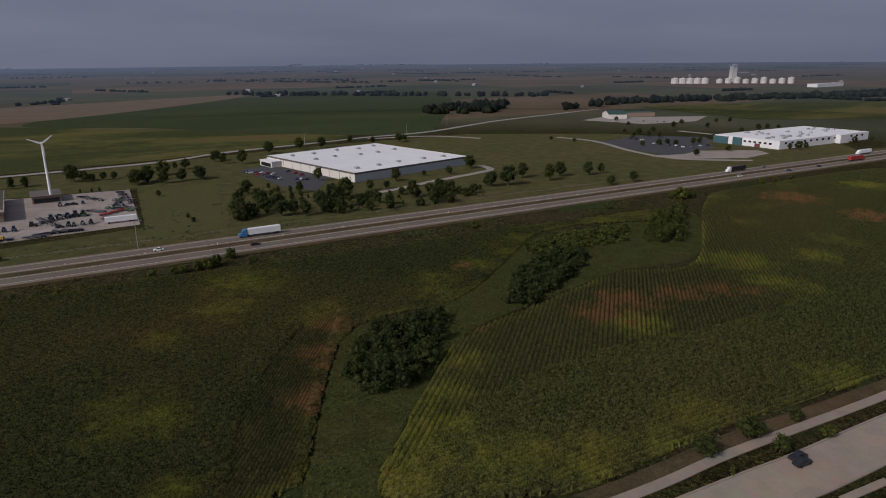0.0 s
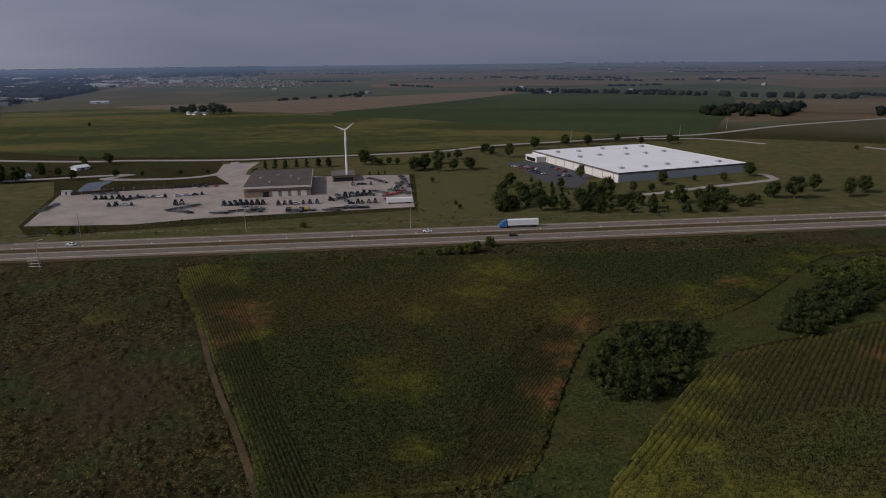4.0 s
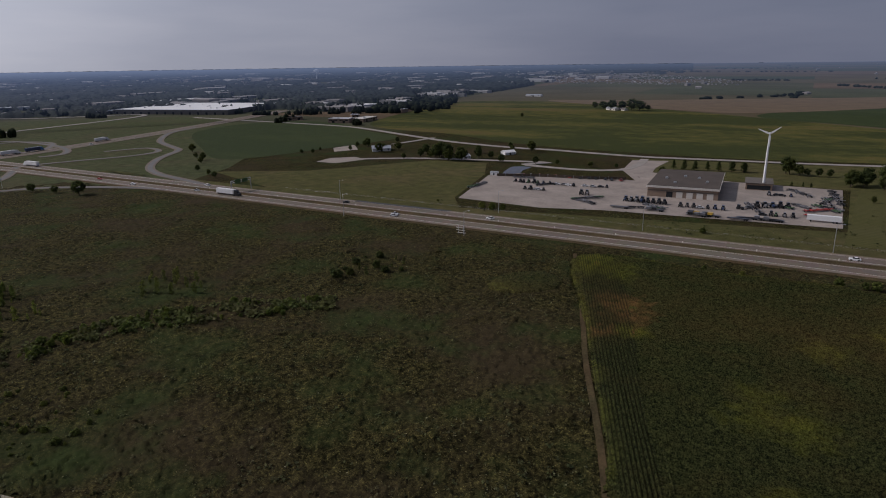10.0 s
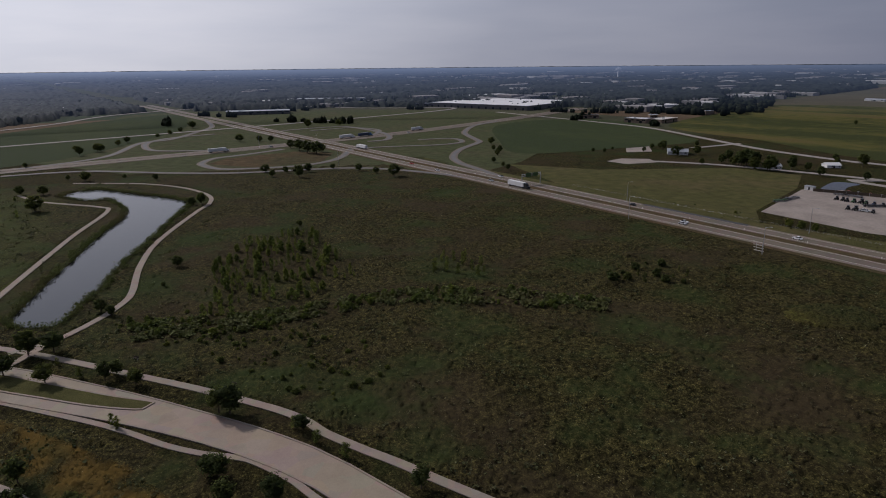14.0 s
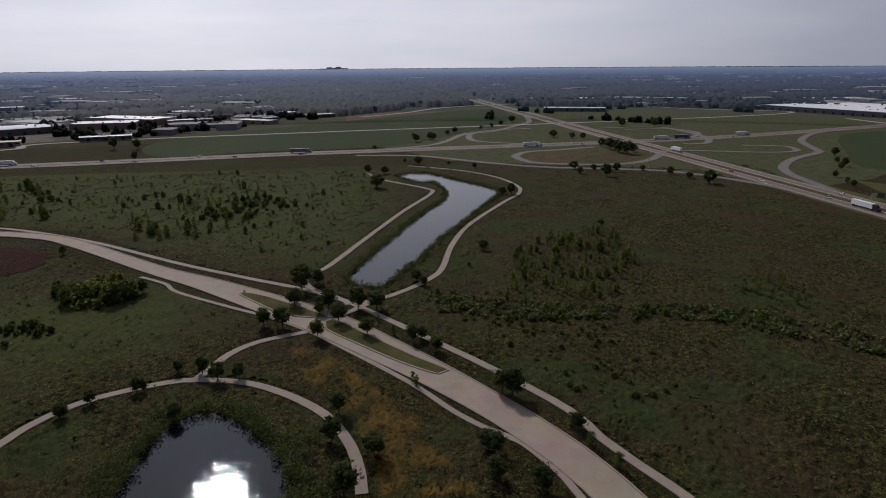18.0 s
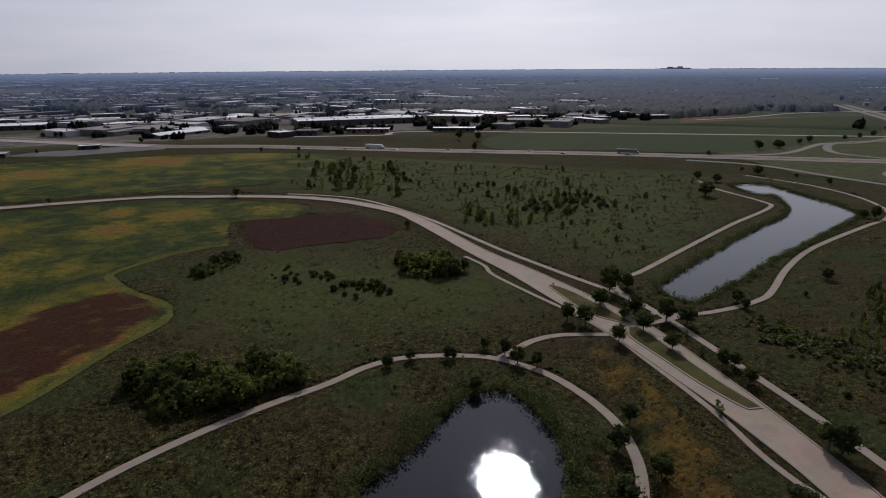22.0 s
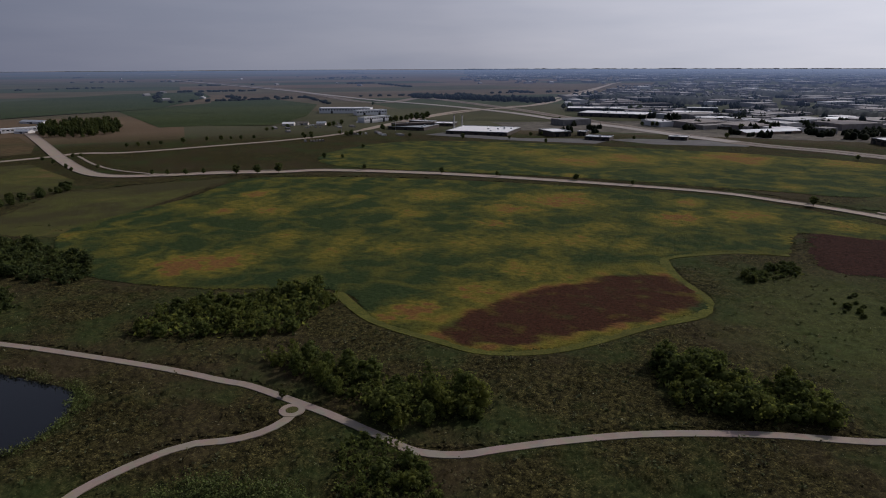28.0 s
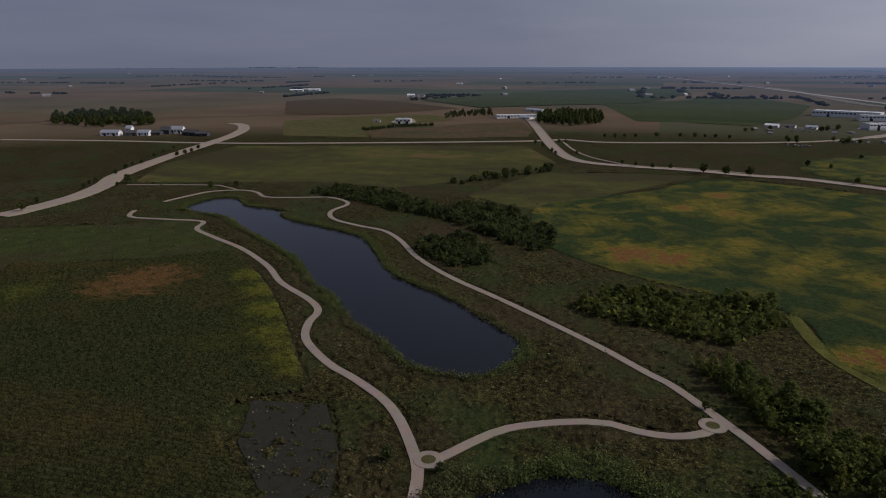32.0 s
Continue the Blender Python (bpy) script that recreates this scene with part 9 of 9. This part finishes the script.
for row, (x0, y0, x1, y1, n) in enumerate(YARD_ROWS):
    a = math.degrees(math.atan2(y1 - y0, x1 - x0))
    for k in range(n):
        f = (k + 0.5) / n
        x, y = x0 + (x1 - x0) * f + v_rng.uniform(-0.9, 0.9), y0 + (y1 - y0) * f + v_rng.uniform(-0.9, 0.9)
        if row in (4, 5, 10, 11):
            implement(x, y, a + v_rng.uniform(-20, 20), v_rng.choice(("grey", "black", "green")), v_rng.uniform(4, 7))
        elif row in (12, 13):
            flatbed(x, y, a, v_rng.choice((("grey",), ("black", "yellow"), ("grey", "grey", "black"), ())))
        elif row == 1:
            car(x, y, a + v_rng.uniform(-5, 5), v_rng.choice(("black", "black", "grey", "silver", "red")), "", "cars in the yard")
        elif v_rng.random() < 0.35:
            car(x, y, a + 90 + v_rng.uniform(-8, 8), v_rng.choice(("black", "grey", "black", "silver", "white")), "", "cars in the yard")
        else:
            tractor(x, y, a + v_rng.uniform(-12, 12), v_rng.choice(("black", "black", "black", "grey", "black", "green", "dark_blue", "grey", "black")), v_rng.uniform(0.68, 0.95))
for x0, y0, x1, y1, n in YARD_BIG:
    a = math.degrees(math.atan2(y1 - y0, x1 - x0))
    for k in range(n):
        f = (k + 0.5) / n
        tractor(x0 + (x1 - x0) * f, y0 + (y1 - y0) * f, a + v_rng.uniform(-6, 6), v_rng.choice(("black", "grey", "dark_blue", "black")), v_rng.uniform(0.95, 1.2), "large dark tractor in a row on pale gravel")
for x0, y0, x1, y1, n in YARD_CLUTTER:
    a = math.degrees(math.atan2(y1 - y0, x1 - x0))
    for k in range(n):
        f = (k + 0.5) / n
        implement(x0 + (x1 - x0) * f, y0 + (y1 - y0) * f, a + v_rng.uniform(-30, 30), v_rng.choice(("grey", "black", "black", "grey", "green")), v_rng.uniform(4, 7))
for k in range(26):   # delineators along the lane edge
    x, y = along(-330 + k * 32, 3.6)
    r = root_at("delineator", x, y, 0, "short white delineator barrel at the freeway edge", "road marker", "freeway delineators")
    bm = bmesh.new()
    rod(bm, (0, 0, 0.2), (0, 0, 1.15), 0.22, 0.17, 8)
    part("barrel", bm, M["cream"], r)
    bm = bmesh.new()
    rod(bm, (0, 0, 0.1), (0, 0, 0.24), 0.36, 0.32, 8)
    part("base", bm, M["tyre"], r)
for x, y, load in ((-263.3, 284.1, ()), (-246.6, 294.5, ("grey", "black")), (-224.3, 302.9, ("black", "grey", "grey")), (-206.3, 314.1, ()), (-193.7, 325.6, ("grey",))):
    flatbed(x, y, FWY, load)
for x0, y0, x1, y1, n in YARD_RED:
    a = math.degrees(math.atan2(y1 - y0, x1 - x0))
    for k in range(n):
        f = (k + 0.5) / n
        implement(x0 + (x1 - x0) * f, y0 + (y1 - y0) * f, a + v_rng.uniform(-10, 10), "red", 6.0)
r = new("box_trailer")
r.matrix_basis = pose(-178, 346, 0.2, 0, 0, 29)
part_box("box", (-8, -1.25, 1.0, 8, 1.25, 3.6), M["trailer"], r)
for sx in (4.5, 6.0, -6.0):
    for sy in (-1.0, 1.0):
        o = new("wheel", TRUCK_WHEEL)
        o.parent = r
        o.matrix_basis = pose(sx, sy, 0.5, 0, 0, 90)
tagged(r, "long white box trailer at the yard fence", "trailer")
r = root_at("office_hut", -400, 292, 33, "small white hut at the yard corner", "hut")
part_box("wall", (-3, -1.5, -0.1, 3, 1.5, 2.6), M["white"], r)
part_box("roof", (-3.2, -1.7, 2.6, 3.2, 1.7, 2.8), M["steel"], r)
part_box("door", (-0.5, -1.58, 0, 0.5, -1.5, 2.0), M["dark"], r)

fc = root_at("yard_fence", *YARD_FENCE[0], 0, "dark board fence along the back of the gravel yard", "fence")
fx, fy = YARD_FENCE[0]
for (ax_, ay_), (bx_, by_) in zip(YARD_FENCE, YARD_FENCE[1:]):
    ln = math.dist((ax_, ay_), (bx_, by_))
    n = max(1, int(ln / 6))
    ang = math.atan2(by_ - ay_, bx_ - ax_)
    for k in range(n):
        m = Matrix.Translation((ax_ - fx + (bx_ - ax_) * k / n, ay_ - fy + (by_ - ay_) * k / n, 0)) @ Matrix.Rotation(ang, 4, "Z")
        bm = bmesh.new()
        box(bm, 0.08, -0.05, 0.3, ln / n - 0.08, 0.05, 2.3, m)
        part("panel", bm, M["bark"], fc)
        bm = bmesh.new()
        box(bm, -0.08, -0.1, 0.0, 0.08, 0.1, 2.5, m)
        part("post", bm, M["steel"], fc)

# ---- poles, signs, fences ----
for x, y in LIGHT_POLES:
    r = root_at("light_pole", x, y, FWY, "tall grey steel light pole at the roadside", "light pole", "light poles")
    bm = bmesh.new()
    rod(bm, (0, 0, 0), (0, 0, 13), 0.16, 0.1, 8)
    part("pole", bm, M["steel"], r)
    bm = bmesh.new()
    rod(bm, (0, 0, 12.8), (2.4, 0, 13.4), 0.07, 0.05, 6)
    part("arm", bm, M["steel"], r)
    part_box("lamp_head", (2.2, -0.2, 13.3, 3.2, 0.2, 13.5), M["steel"], r)


def sign_gantry(s, o):
    x, y = along(s, o)
    r = root_at("sign_gantry", x, y, FWY + 90, "grey steel sign gantry over the freeway", "sign gantry")
    for xx in (-9, 9):
        bm = bmesh.new()
        rod(bm, (xx, 0, 0), (xx, 0, 8), 0.25, 0.25, 8)
        part("post", bm, M["steel"], r)
    bm = bmesh.new()
    box(bm, -9, -0.3, 7.6, 9, 0.3, 7.9)
    box(bm, -9, -0.3, 6.4, 9, 0.3, 6.7)
    part("beam", bm, M["steel"], r)
    part_box("sign_board", (-6, -0.45, 5.6, -0.5, -0.32, 8.6), PAINT["green"], r, "plain dark green sign board")
    part_box("sign_board", (0.8, -0.45, 5.8, 6, -0.32, 8.4), PAINT["green"], r, "plain dark green sign board")


sign_gantry(-272, 9)
# timber rack at the field edge by the freeway
rk = root_at("cable_rack", -266, 174, FWY, "upright rack of four pale slats at the freeway edge", "guard rack")
for k in range(4):
    part_box("slat", (-2.6 - 0.25 * k, -0.05, 0.7 + 1.3 * k, 2.4 - 0.25 * k, 0.05, 0.98 + 1.3 * k), M["cream"], rk)
for xx in (-1.6, 1.2):
    part_box("post", (xx - 0.07, 0.05, 0, xx + 0.07, 0.19, 5.0), M["steel"], rk)
# post-and-wire fence between freeway and fields
fc = root_at("field_fence", 0, 0, 0, "thin post-and-wire fence along the freeway", "fence")
pm = bpy.data.meshes.new("post")
bm = bmesh.new()
rod(bm, (0, 0, 0), (0, 0, 1.3), 0.08, 0.07, 6)
bm.to_mesh(pm)
bm.free()
pm.materials.append(M["bark"])
for s in range(-250, 420, 9):
    o = new("post", pm)
    o.parent = fc
    x, y = along(s, 27)
    o.matrix_basis = pose(x, y, 0)
bm = bmesh.new()
for h in (0.6, 1.1):
    rod(bm, (*along(-250, 27), h), (*along(414, 27), h), 0.015, 0.015, 4)
part("wire", bm, M["steel"], fc)
# benches by the trails
for x, y in ((-186, -74), (-193, -158), (-165, -41)):
    r = root_at("bench", x, y, b_rng.uniform(40, 80), "small dark bench beside the path", "bench", "trail benches")
    part_box("seat", (-0.9, -0.25, 0.4, 0.9, 0.25, 0.5), M["bark"], r)
    part_box("backrest", (-0.9, 0.25, 0.5, 0.9, 0.32, 0.95), M["bark"], r)
    for xx in (-0.7, 0.7):
        part_box("leg", (xx - 0.06, -0.2, -0.1, xx + 0.06, 0.2, 0.4), M["steel"], r)
